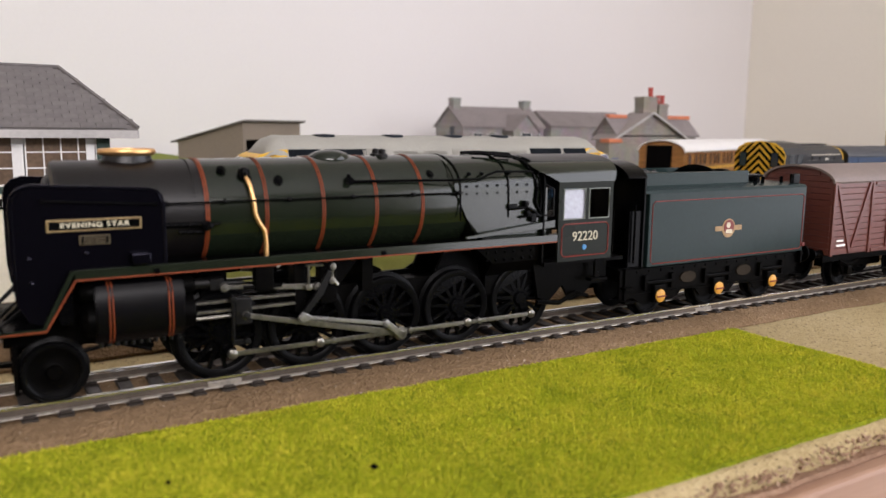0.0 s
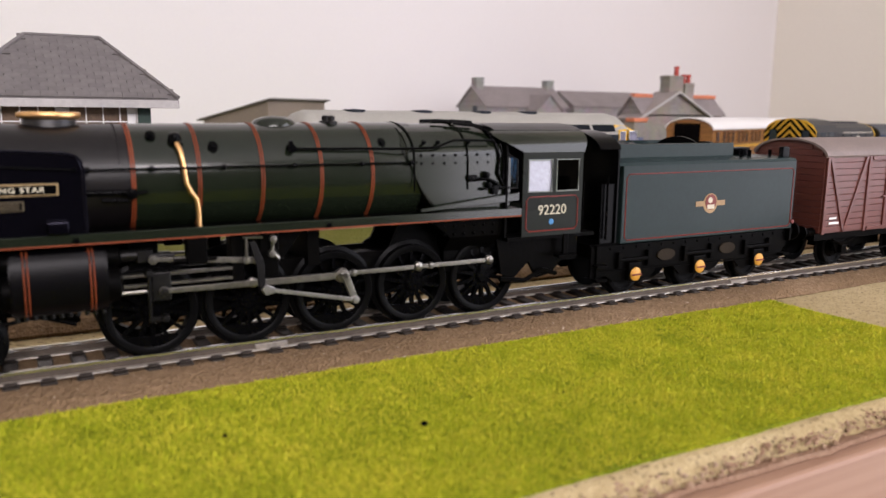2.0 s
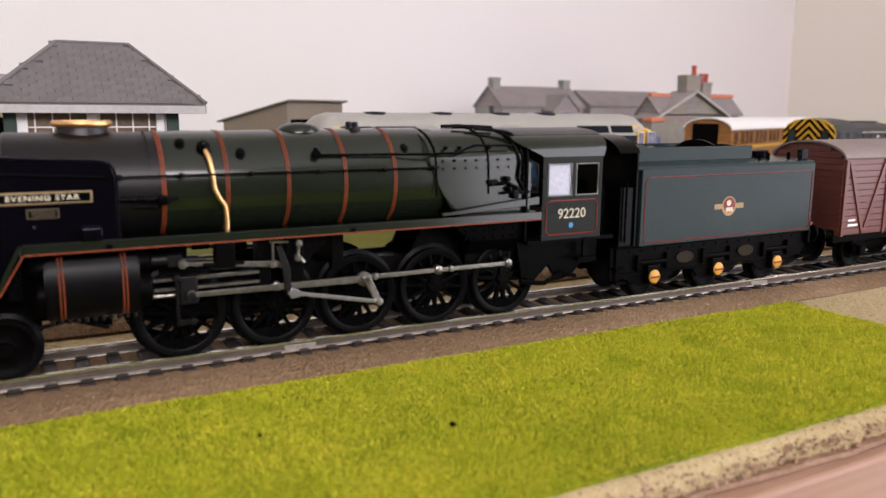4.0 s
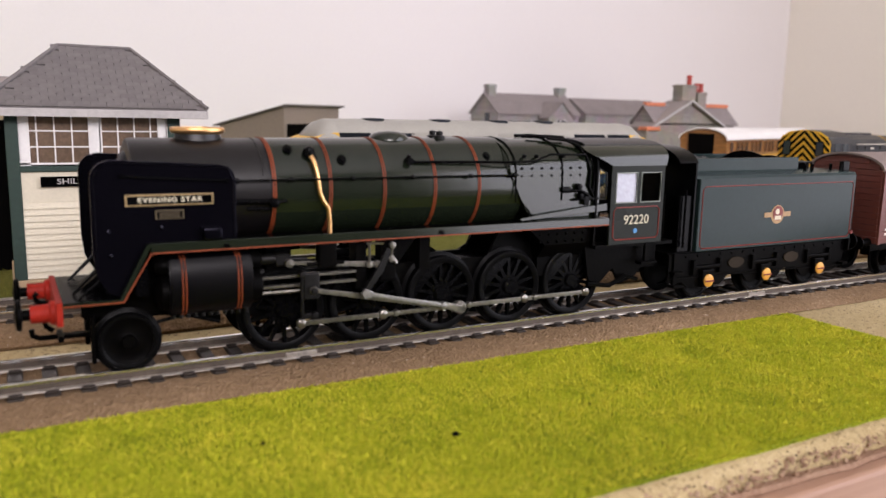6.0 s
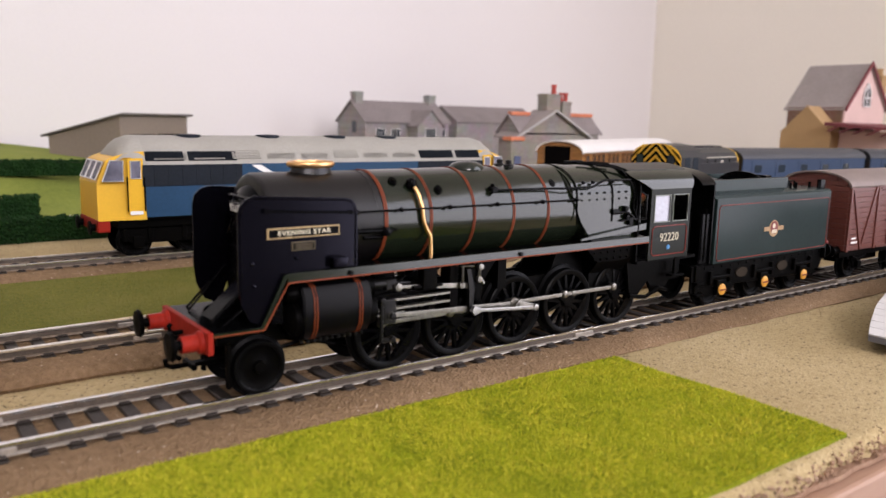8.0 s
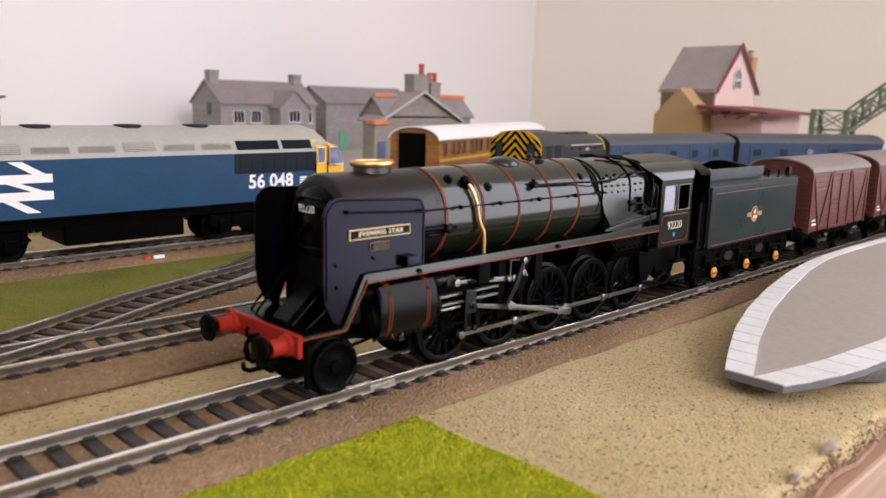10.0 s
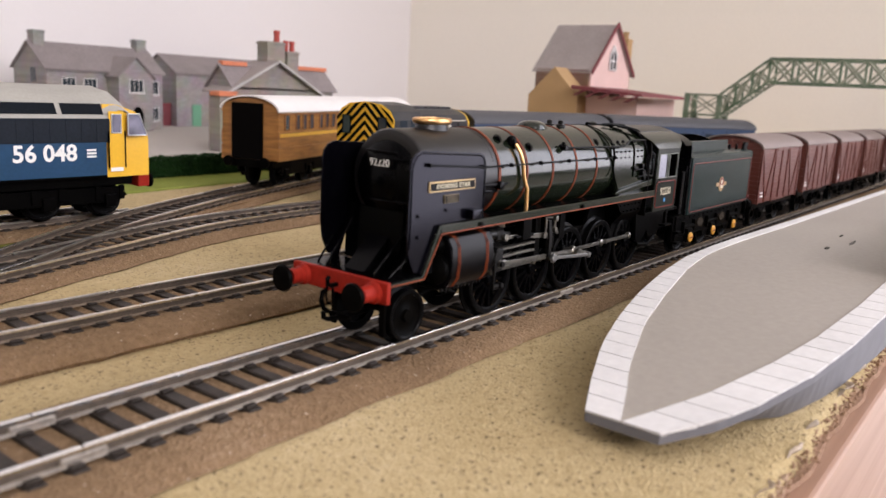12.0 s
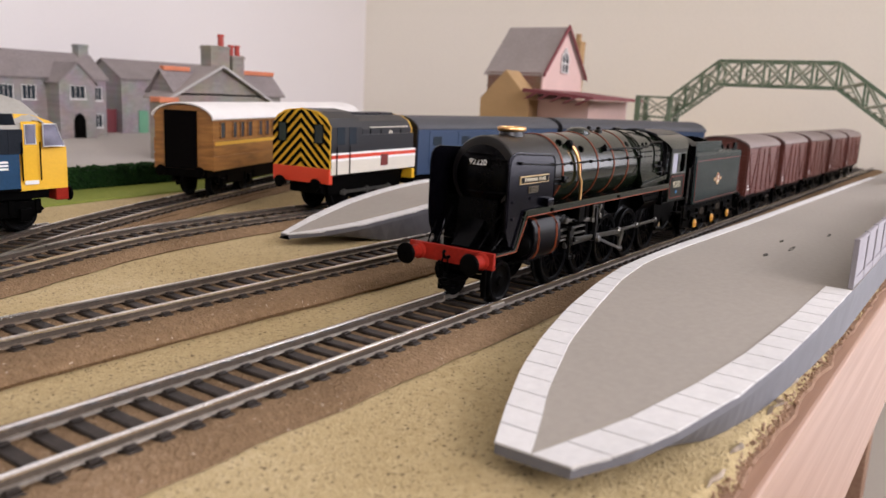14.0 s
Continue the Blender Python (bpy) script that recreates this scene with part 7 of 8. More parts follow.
STONE = stone_mat("grey_printed_stone", (0.40, 0.37, 0.37), (0.33, 0.30, 0.30))
STONE2 = stone_mat("buff_printed_stone", (0.36, 0.32, 0.28), (0.30, 0.26, 0.23))
SLATE = mat("grey_slate_card", (0.135, 0.122, 0.12), 0.75, var=0.18, fine=500, coarse=40, bump=0.2)
SLATEPALE = mat("pinkish_grey_printed_slate", (0.235, 0.205, 0.205), 0.8, var=0.16, fine=400, coarse=30, bump=0.2)
SLATELIGHT = mat("light_roof_card", (0.285, 0.25, 0.24), 0.8, var=0.12, fine=400, coarse=30, bump=0.15)
CREAMBOARD = mat("cream_clapboard", (0.66, 0.61, 0.48), 0.7, var=0.06, bump=0.08)
BOXGREEN = mat("dark_green_trim", (0.012, 0.035, 0.026), 0.55, var=0.15, bump=0.08)
WHITEWOOD = mat("white_window_paint", (0.74, 0.73, 0.72), 0.6, var=0.05, bump=0.05)
FASCIA = mat("dull_white_fascia", (0.42, 0.40, 0.39), 0.7, var=0.12, bump=0.1)
HUTWALL = mat("ochre_cream_board", (0.46, 0.37, 0.22), 0.8, var=0.1, bump=0.1)
TANBASE = mat("tan_plinth", (0.42, 0.31, 0.19), 0.9, var=0.15, bump=0.3)
CHIMRED = mat("red_chimney_pot", (0.42, 0.06, 0.045), 0.7, var=0.15)
ORANGETILE = mat("orange_ridge_tile", (0.62, 0.20, 0.10), 0.7, var=0.15)
PINKWALL = mat("pink_rendered_wall", (0.66, 0.47, 0.43), 0.85, var=0.06)
BRICKBROWN = stone_mat("brown_card_brick", (0.24, 0.13, 0.09), (0.19, 0.10, 0.07), 160)
TANCARD = mat("tan_bare_card", (0.42, 0.27, 0.13), 0.85, var=0.07)
MAROON = mat("maroon_canopy", (0.17, 0.032, 0.04), 0.6, var=0.12)
BRIDGEGREEN = mat("weathered_green_girder", (0.20, 0.24, 0.16), 0.65, var=0.25, second=(0.44, 0.44, 0.35))
BRIDGEDARK = mat("green_girder_post", (0.05, 0.13, 0.06), 0.6, var=0.2, second=(0.20, 0.24, 0.17))
HEDGE = ground_mat("hedge_foam", [(0.006, 0.018, 0.006), (0.012, 0.045, 0.010), (0.025, 0.075, 0.016)], 700, 60, 1.0, 0.002)
HILLGREEN = ground_mat("dull_meadow", [(0.13, 0.17, 0.035), (0.21, 0.25, 0.05), (0.27, 0.29, 0.07)], 500, 20, 0.5)
YARD = mat("pale_grey_card_yard", (0.40, 0.37, 0.34), 0.9, var=0.07, fine=300, coarse=8, bump=0.15)
SHEDWALL = mat("shed_corrugated_beige", (0.235, 0.19, 0.155), 0.75, var=0.08, fine=400, coarse=20)
BROWNPANE = mat("brown_window_interior", (0.13, 0.085, 0.055), 0.3, var=0.3, coarse=90, bump=0)
DOORGREEN = mat("pale_green_door", (0.13, 0.34, 0.22), 0.6, var=0.1)
DOORBLUE = mat("blue_grey_door", (0.10, 0.12, 0.22), 0.6, var=0.1)


def pitched_roof(parent, x0, x1, y0, y1, ze, zr, material, along_x=True, over=3.0, thick=1.6, name="roof"):
    """Two slopes of a gabled roof with real thickness and eaves."""
    bm = BM()
    if along_x:
        ym = (y0 + y1) / 2
        d = (zr - ze) / (ym - y0)
        for s, ya in ((-1, y0), (1, y1)):
            yo = ya + s * over
            zo = ze - d * over
            prism(bm, [(yo, zo), (ym, zr), (ym, zr + thick), (yo, zo + thick)], x0 - over, x1 + over, "x")
    else:
        xm = (x0 + x1) / 2
        d = (zr - ze) / (xm - x0)
        for s, xa in ((-1, x0), (1, x1)):
            xo = xa + s * over
            zo = ze - d * over
            prism(bm, [(xo, zo), (xm, zr), (xm, zr + thick), (xo, zo + thick)], y0 - over, y1 + over, "y")
    return part(name, bm, material, parent)


def gable_walls(parent, x0, x1, y0, y1, z0, ze, zr, material, along_x=True, name="wall"):
    bm = BM()
    if along_x:
        ym = (y0 + y1) / 2
        prism(bm, [(y0, z0), (y0, ze), (ym, zr), (y1, ze), (y1, z0)], x0, x1, "x")
    else:
        xm = (x0 + x1) / 2
        prism(bm, [(x0, z0), (x0, ze), (xm, zr), (x1, ze), (x1, z0)], y0, y1, "y")
    return part(name, bm, material, parent)


def house_window(parent, x, y, z, w, h, cols=2, rows=2, facing="y", frame_mat=None, sill=True, pane=None):
    """A framed window on a wall facing -y (or -x)."""
    fm = frame_mat or WHITEWOOD
    bm = BM()
    def B(a0, a1, d0, d1, z0, z1):
        if facing == "y":
            box(bm, a0, a1, y + d0, y + d1, z0, z1)
        else:
            box(bm, x + d0, x + d1, a0, a1, z0, z1)
    c = x if facing == "y" else y
    B(c - w / 2, c + w / 2, -0.25, 0.4, z, z + h)
    g = part("window_pane", bm, pane or DGLASS, parent)
    bm = BM()
    f = max(0.45, w * 0.03)
    B(c - w / 2 - f, c - w / 2 + f * 0.4, -0.8, 0.3, z - f, z + h + f)
    B(c + w / 2 - f * 0.4, c + w / 2 + f, -0.8, 0.3, z - f, z + h + f)
    B(c - w / 2, c + w / 2, -0.8, 0.3, z - f, z)
    B(c - w / 2, c + w / 2, -0.8, 0.3, z + h, z + h + f)
    for k in range(1, cols):
        a = c - w / 2 + w * k / cols
        B(a - f * 0.35, a + f * 0.35, -0.7, 0.3, z, z + h)
    for k in range(1, rows):
        B(c - w / 2, c + w / 2, -0.65, 0.3, z + h * k / rows - f * 0.35, z + h * k / rows + f * 0.35)
    if sill:
        B(c - w / 2 - 1.2, c + w / 2 + 1.2, -1.5, 0.3, z - f - 1.0, z - f)
    part("window_frame", bm, fm, parent)


def chimney_stack(parent, x0, x1, y0, y1, z0, z1, material, pots=(), pot_mat=None, pot_h=6.5, pot_r=1.7):
    bm = BM()
    box(bm, x0, x1, y0, y1, z0, z1, 0.2, 1)
    box(bm, x0 - 0.8, x1 + 0.8, y0 - 0.8, y1 + 0.8, z1 - 2.4, z1 - 0.9, 0.2, 1)
    st = part("chimney", bm, material, parent)
    for px, py in pots:
        bm = BM()
        lathe(bm, [(pot_r, z1 - 0.2), (pot_r * 0.85, z1 + pot_h * 0.7), (pot_r * 1.1, z1 + pot_h * 0.8), (pot_r, z1 + pot_h), (pot_r * 0.7, z1 + pot_h)], c=(px, py, 0), axis="z", seg=12)
        part("chimney_pot", bm, pot_mat or CHIMRED, st, smooth=40)


def signal_box():
    B = thing("signal_box", "cream clapboard signal box with slate hipped roof and white windows", "signal box")
    x0, x1, y0, y1 = -168.5, -118.0, 88.0, 126.0
    bm = BM()
    box(bm, x0 + 0.6, x1 - 0.6, y0 + 0.6, y1, -5.8, 38.0)
    part("wall_core", bm, CREAMBOARD, B)
    bm = BM()
    box(bm, x0 - 1, x1 + 0.5, y0 - 1.2, y1, -5.8, 2.6, 0.3, 1)
    part("plinth", bm, TANBASE, B)
    # clapboards
    zs = frange(2.8, 27.0, 2.0)
    for z in zs[:-1]:
        bm = BM()
        prism(bm, [(y0 - 0.5, z), (y0 + 0.7, z), (y0 + 0.7, z + 2.05), (y0, z + 2.05)], x0 + 3.2, x1 - 3.2, "x")
        part("clapboard", bm, CREAMBOARD, B)
        bm = BM()
        prism(bm, [(x1 + 0.5, z), (x1 - 0.7, z), (x1 - 0.7, z + 2.05), (x1, z + 2.05)], y0 + 3.2, y1, "y")
        part("clapboard", bm, CREAMBOARD, B)
    bm = BM()
    box(bm, x0 + 3.2, x1 - 3.2, y0 - 0.1, y0 + 0.7, 27.0, 37.0)
    box(bm, x1 - 0.7, x1 + 0.1, y0 + 3.2, y1, 27.0, 37.0)
    part("frieze_panel", bm, CREAMBOARD, B)
    for x, y, w in ((x1 - 3.4, y0 - 0.9, 4.0), (x0 - 0.4, y0 - 0.9, 3.6)):
        bm = BM()
        box(bm, x, x + w, y, y + 4.2, 2.6, 56.0, 0.2, 1)
        part("corner_post", bm, BOXGREEN, B)
    bm = BM()
    box(bm, x0 + 3, x1 - 3, y0 - 0.8, y0 + 1.0, 36.6, 38.4, 0.15, 1)
    part("sill_beam", bm, BOXGREEN, B)
    # name board
    bm = BM()
    box(bm, -160.0, -128.0, y0 - 1.2, y0 - 0.2, 31.9, 35.1, 0.15, 1)
    nb = part("name_board", bm, BLACK, B, "black name board with white letters")
    lettering("name_letters", "SHILLINGSTONE", 2.5, FASCIA, B, at(-144, y0 - 1.35, 33.5) @ pose(0, 0, 0, 90, 0, 0), 0.08, width=1.25)
    # windows
    for cx, w in ((-155.3, 20.0), (-131.8, 20.0)):
        house_window(B, cx, y0 + 0.4, 39.4, w, 14.8, 4, 3, "y", WHITEWOOD, sill=False, pane=BROWNPANE)
    bm = BM()
    for x in (x0 + 3.2, -144.9, x1 - 6.6):
        box(bm, x, x + 3.0, y0 - 0.4, y0 + 1.2, 38.4, 56.0, 0.15, 1)
    box(bm, x0 + 3, x1 - 3, y0 - 0.3, y0 + 1.2, 54.6, 56.2)
    part("mullion", bm, WHITEWOOD, B)
    house_window(B, x1 - 0.4, 108, 39.4, 22, 14.8, 4, 3, "x", WHITEWOOD, sill=False, pane=BROWNPANE)
    bm = BM()
    box(bm, x0 + 1.5, x1 - 1.5, y0 + 2.5, y1, 38.0, 56.0)
    part("interior", bm, HOLE, B)
    # hipped slate roof
    ex0, ex1, ey0, ey1, ze = -175.5, -109.5, 82.0, 132.0, 56.6
    rx0, rx1, ry, zr = -152.0, -129.5, 107.0, 76.2
    bm = BM()
    v = [bm.verts.new(p) for p in ((ex0, ey0, ze), (ex1, ey0, ze), (ex1, ey1, ze), (ex0, ey1, ze), (rx0, ry, zr), (rx1, ry, zr))]
    w = [bm.verts.new(p) for p in ((ex0, ey0, ze - 1.6), (ex1, ey0, ze - 1.6), (ex1, ey1, ze - 1.6), (ex0, ey1, ze - 1.6))]
    for f in ((v[0], v[1], v[5], v[4]), (v[1], v[2], v[5]), (v[2], v[3], v[4], v[5]), (v[3], v[0], v[4]), (w[3], w[2], w[1], w[0])):
        bm.faces.new(f)
    for i in range(4):
        bm.faces.new((w[i], w[(i + 1) % 4], v[(i + 1) % 4], v[i]))
    roof = part("roof", bm, SLATE, B)
    bm = BM()
    box(bm, ex0 + 0.2, ex1 - 0.2, ey0 - 0.3, ey0 + 0.9, ze - 2.9, ze - 0.4, 0.1, 1)
    box(bm, ex1 - 0.9, ex1 + 0.3, ey0, ey1, ze - 2.9, ze - 0.4, 0.1, 1)
    part("fascia", bm, FASCIA, B)
    rows = 15
    sl = BM()
    box(sl, -2.22, 2.22, -0.12, 2.5, 0.0, 0.4)
    bmesh.ops.scale(sl, vec=(MM, MM, MM), verts=sl.verts)
    sme = bpy.data.meshes.new("slate")
    sl.to_mesh(sme)
    sl.free()
    sme.materials.append(SLATEPIECE)
    tilt = math.degrees(math.atan2(zr - ze, ry - ey0))
    tilt2 = math.degrees(math.atan2(zr - ze, ex1 - rx1))
    rng = random.Random(4)
    for r in range(rows):
        t = r / rows
        y, z = ey0 + (ry - ey0) * t, ze + (zr - ze) * t
        a, b = ex0 + (rx0 - ex0) * t, ex1 + (rx1 - ex1) * t
        k0 = math.ceil((a + 1.6) / 4.6)
        for k in range(k0, k0 + 20):
            x = k * 4.6 + (2.3 if r % 2 else 0)
            if x > b - 1.6:
                continue
            ob = new("slate", sme)
            ob.parent = roof
            ob.matrix_basis = at(x, y, z + 0.12, 0) @ pose(0, 0, 0, tilt + rng.uniform(0.5, 2.5), rng.uniform(-1, 1), rng.uniform(-1, 1))
        a, b = ey0 + (ry - ey0) * t, ey1 + (ry - ey1) * t
        k0 = math.ceil((a + 1.6) / 4.6)
        for k in range(k0, k0 + 16):
            yy = k * 4.6 + (2.3 if r % 2 else 0)
            if yy > b - 1.6:
                continue
            ob = new("slate", sme)
            ob.parent = roof
            ob.matrix_basis = at(ex1 + (rx1 - ex1) * t, yy, z + 0.12, 90) @ pose(0, 0, 0, tilt2 + rng.uniform(0.5, 2.5), 0, 0)
    bm = BM()
    tube(bm, [(ex1, ey0, ze + 0.5), (rx1, ry, zr + 0.4), (rx0, ry, zr + 0.4), (ex0, ey0, ze + 0.5)], 0.8, 6)
    part("hip_tile", bm, SLATE, roof)


def random_slate():
    m = SLATE.copy()
    m.name = "slate_piece"
    n, l = m.node_tree.nodes, m.node_tree.links
    oi, mr, mx = n.new("ShaderNodeObjectInfo"), n.new("ShaderNodeMapRange"), n.new("ShaderNodeMix")
    mr.inputs["To Min"].default_value, mr.inputs["To Max"].default_value = 0.88, 1.08
    l.new(oi.outputs["Random"], mr.inputs["Value"])
    mx.data_type, mx.blend_type = "RGBA", "MULTIPLY"
    mx.inputs[0].default_value = 1.0
    b = n["Principled BSDF"]
    src = b.inputs["Base Color"].links[0].from_socket
    l.new(src, mx.inputs[6])
    l.new(mr.outputs[0], mx.inputs[7])
    l.new(mx.outputs[2], b.inputs["Base Color"])
    return m


SLATEPIECE = random_slate()
signal_box()


def station_hut():
    H = thing("station_hut", "cream wooden hut with slate roof and chimney beyond the signal box", "hut")
    gable_walls(H, -262, -140, 150, 200, -5.8, 58.5, 66.5, HUTWALL, True)
    pitched_roof(H, -262, -140, 150, 200, 58.5, 66.5, SLATELIGHT, True, 4)
    chimney_stack(H, -177, -170, 171, 179, 60, 73, SLATELIGHT)
    bm = BM()
    box(bm, -179.5, -168.5, 149.0, 150.6, -5.8, 51.5)
    part("doorway", bm, FRAMEBLACK, H)
    bm = BM()
    box(bm, -266, -136, 145.4, 146.4, 56.0, 58.2)
    part("gutter", bm, FRAMEBLACK, H)
    bm = BM()
    box(bm, -183, -181, 148.6, 150.4, -5.8, 58)
    part("corner_board", bm, BRICKBROWN, H)


station_hut()


def yard():
    bm = BM()
    strip(bm, frange(180, 1060, 40), lambda x: [(404, -5.9), (406, 0.2), (600, 0.4), (792, 0.6), (793, -5.9)])
    tagged(part("yard", bm, YARD), "pale grey card yard before the houses", "ground", kind="structure")
    bm = BM()

    def hill(x):
        f = 1 / (1 + math.exp((x - 60) / 45))
        pts = [(338, -5.9)]
        for y in frange(345, 790, 14):
            rise = 1 / (1 + math.exp(-(y - 440) / 26))
            low = 1 / (1 + math.exp(-(y - 352) / 4)) * 3.0
            pts.append((y, -5.4 + low + rise * (10 + 26 * f * (1 if x < 60 else 0.8)) + 0.8 * noise.noise((x * 0.02, y * 0.02, 3))))
        return pts
    strip(bm, frange(-900, 240, 14), hill)
    tagged(part("meadow", bm, HILLGREEN, smooth=60), "dull green rising meadow at the back of the layout", "ground", kind="structure")
    bm = BM()
    strip(bm, frange(-400, 180, 20), lambda x: [(338, -5.9), (339, -1.8 + 0.0008 * x), (392, -0.6), (396, -5.9)])
    tagged(part("road", bm, YARD), "pale grey card lane between the hedges", "road", kind="structure")
    bm = BM()
    strip(bm, frange(185, 700, 10), lambda x: [(268 + 0.12 * (x - 185), -5.9), (270 + 0.12 * (x - 185), -4.9), (345 + 0.1 * (x - 185), -4.6), (425, -5.7)])
    tagged(part("verge", bm, HILLGREEN), "dull green verge beside the coach siding", "grass", kind="stuff")


yard()


def hedge(points, w, h, label, zbase, seed):
    """A clipped foam hedge of many small clumps round a core."""
    rng = random.Random(seed)
    H = thing("hedge", label, "hedge", "clipped hedges of the layout")
    line = centre(points, 5)
    bm = BM()
    sweep(bm, line, [(-w * 0.42, zbase), (w * 0.42, zbase), (w * 0.42, zbase + h * 0.85), (-w * 0.42, zbase + h * 0.85)], 3)
    part("core", bm, HEDGE, H)
    V, F = [], []
    ico = BM()
    bmesh.ops.create_icosphere(ico, subdivisions=1, radius=1)
    base = [v.co.copy() for v in ico.verts]
    faces = [[v.index for v in f.verts] for f in ico.faces]
    ico.free()
    total = sum((b - a).length for a, b in zip(line, line[1:]))
    for i in range(int(total * (h + w) * 0.35)):
        p = line[min(len(line) - 2, int(rng.random() * (len(line) - 1)))].lerp(line[min(len(line) - 1, int(rng.random() * (len(line) - 1)))], 0.0)
        p = p + Vector((rng.uniform(-3, 3), 0, 0))
        side = rng.random()
        if side < 0.55:
            o = Vector((0, -w * 0.45 + rng.uniform(-0.8, 0.5), rng.uniform(0.05, 1.0) * h))
        else:
            o = Vector((0, rng.uniform(-0.5, 0.5) * w, h * 0.92 + rng.uniform(-0.6, 0.9)))
        r = rng.uniform(0.5, 1.3)
        s0 = len(V)
        q = p + o + Vector((0, 0, zbase))
        sc = (rng.uniform(0.7, 1.4), rng.uniform(0.7, 1.3), rng.uniform(0.6, 1.2))
        for b in base:
            V.append(((q.x + b.x * r * sc[0] + rng.uniform(-.15, .15)) * MM, (q.y + b.y * r * sc[1]) * MM, (q.z + b.z * r * sc[2]) * MM))
        F += [[s0 + k for k in f] for f in faces]
    me = bpy.data.meshes.new("leaf_clumps")
    me.from_pydata(V, [], F)
    me.materials.append(HEDGE)
    ob = new("leaf_clumps", me)
    ob.parent = H
    ob["kind"] = "stuff"


hedge([(-72, 292), (0, 294), (120, 300)], 14, 13, "dark green clipped hedge behind the diesel", -5.9, 1)
hedge([(235, 322), (300, 326), (420, 335), (480, 340)], 13, 13.5, "dark green clipped hedge before the yard", -5.4, 2)
hedge([(-400, 372), (-200, 368), (-36, 366)], 12, 13.5, "dark green hedge along the lane", -1.4, 3)
hedge([(-300, 470), (-150, 466), (-75, 460), (-20, 445), (30, 425), (75, 405)], 12, 11, "long dark hedge over the meadow brow", 18, 4)


def side_ramp():
    R = thing("loading_ramp", "grey card ramp with white edges behind the siding", "ramp")
    bm = BM()
    prism(bm, [(-190, -5.9), (-75, -5.9), (-75, 3.0), (-104, 24.0), (-190, 24.0)], 246, 268, "y")
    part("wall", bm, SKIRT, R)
    bm = BM()
    tube(bm, [(-74, 245.6, 3.4), (-104, 245.6, 24.8), (-190, 245.6, 24.8)], 1.1, 6)
    part("white_edge", bm, SLAB, R)
    bm = BM()
    box(bm, -190, -92, 238, 246, -5.9, -3.2, 0.3, 1)
    part("kerb", bm, SLAB, R)


side_ramp()


def shed():
    S = thing("store_shed", "grey-beige shed with sloping roof and open front", "shed", m=at(56, 524, 0, 36.9))
    # local x along the open front, local y to the back
    w, d = 95.0, 74.0
    bm = BM()
    zf, zb, zg = 61.0, 42.0, 4.0
    prism(bm, [(0, zg), (0, zf), (d, zb), (d, zg)], 0, 1.6, "x")
    part("side_wall", bm, SHEDWALL, S)
    bm = BM()
    prism(bm, [(0, zg), (0, zf), (d, zb), (d, zg)], w - 1.6, w, "x")
    part("side_wall", bm, SHEDWALL, S)
    bm = BM()
    box(bm, 1.6, w - 1.6, d - 1.6, d, zg, zb)
    part("back_wall", bm, SHEDWALL, S)
    bm = BM()
    box(bm, 1.6, w - 1.6, 0, 1.6, zf - 16, zf)
    for x in (1.6, 46, w - 4.0):
        box(bm, x, x + 3, -0.2, 1.8, zg, zf - 16)
    part("front_fascia", bm, SHEDWALL, S)
    # black sheet behind the posts stands in for the shade inside
    bm = BM()
    box(bm, 1.7, w - 1.7, 8, 9, zg, zf - 6)
    part("dark_interior", bm, FRAMEBLACK, S)
    bm = BM()
    prism(bm, [(-5, zf + 0.8), (-5, zf + 2.2), (d + 5, zb + 0.7), (d + 5, zb - 0.7)], -4, w + 3, "x")
    part("roof", bm, SLATE, S)


shed()


def stone_house():
    H = thing("stone_house", "grey stone house with gabled porch and two chimneys", "house")
    x0, x1, y0, y1, ze, zr = 374, 500, 655, 722, 60, 84
    gable_walls(H, x0, x1, y0, y1, 0.3, ze, zr, STONE, True)
    pitched_roof(H, x0, x1, y0, y1, ze, zr, SLATEPALE, True, 2.5)
    chimney_stack(H, x0 + 2, x0 + 13, 682, 694, 76, 96, STONE)
    chimney_stack(H, x1 - 13, x1 - 2, 682, 694, 76, 95, STONE)
    gable_walls(H, 436, 474, 632, 690, 0.3, 56, 74, STONE, False, "porch_wall")
    pitched_roof(H, 436, 474, 632, 690, 56, 74, SLATEPALE, False, 2.5, name="porch_roof")
    house_window(H, 455, 632, 40, 15, 12, 3, 1)
    bm = BM()
    prism(bm, [(450, 0.4), (450, 18), (452, 23), (456, 25.5), (460, 23), (462, 18), (462, 0.4)], 630.6, 632.4, "y")
    part("arched_doorway", bm, FRAMEBLACK, H)
    for x, z in ((396, 38), (418, 38), (396, 10), (418, 10), (488, 38), (488, 10)):
        house_window(H, x, y0, z, 13, 13, 3, 1)
    bm = BM()
    box(bm, x0 - 0.6, x0 + 0.6, 676, 686, 46, 60)
    part("side_window", bm, DGLASS, H)


stone_house()


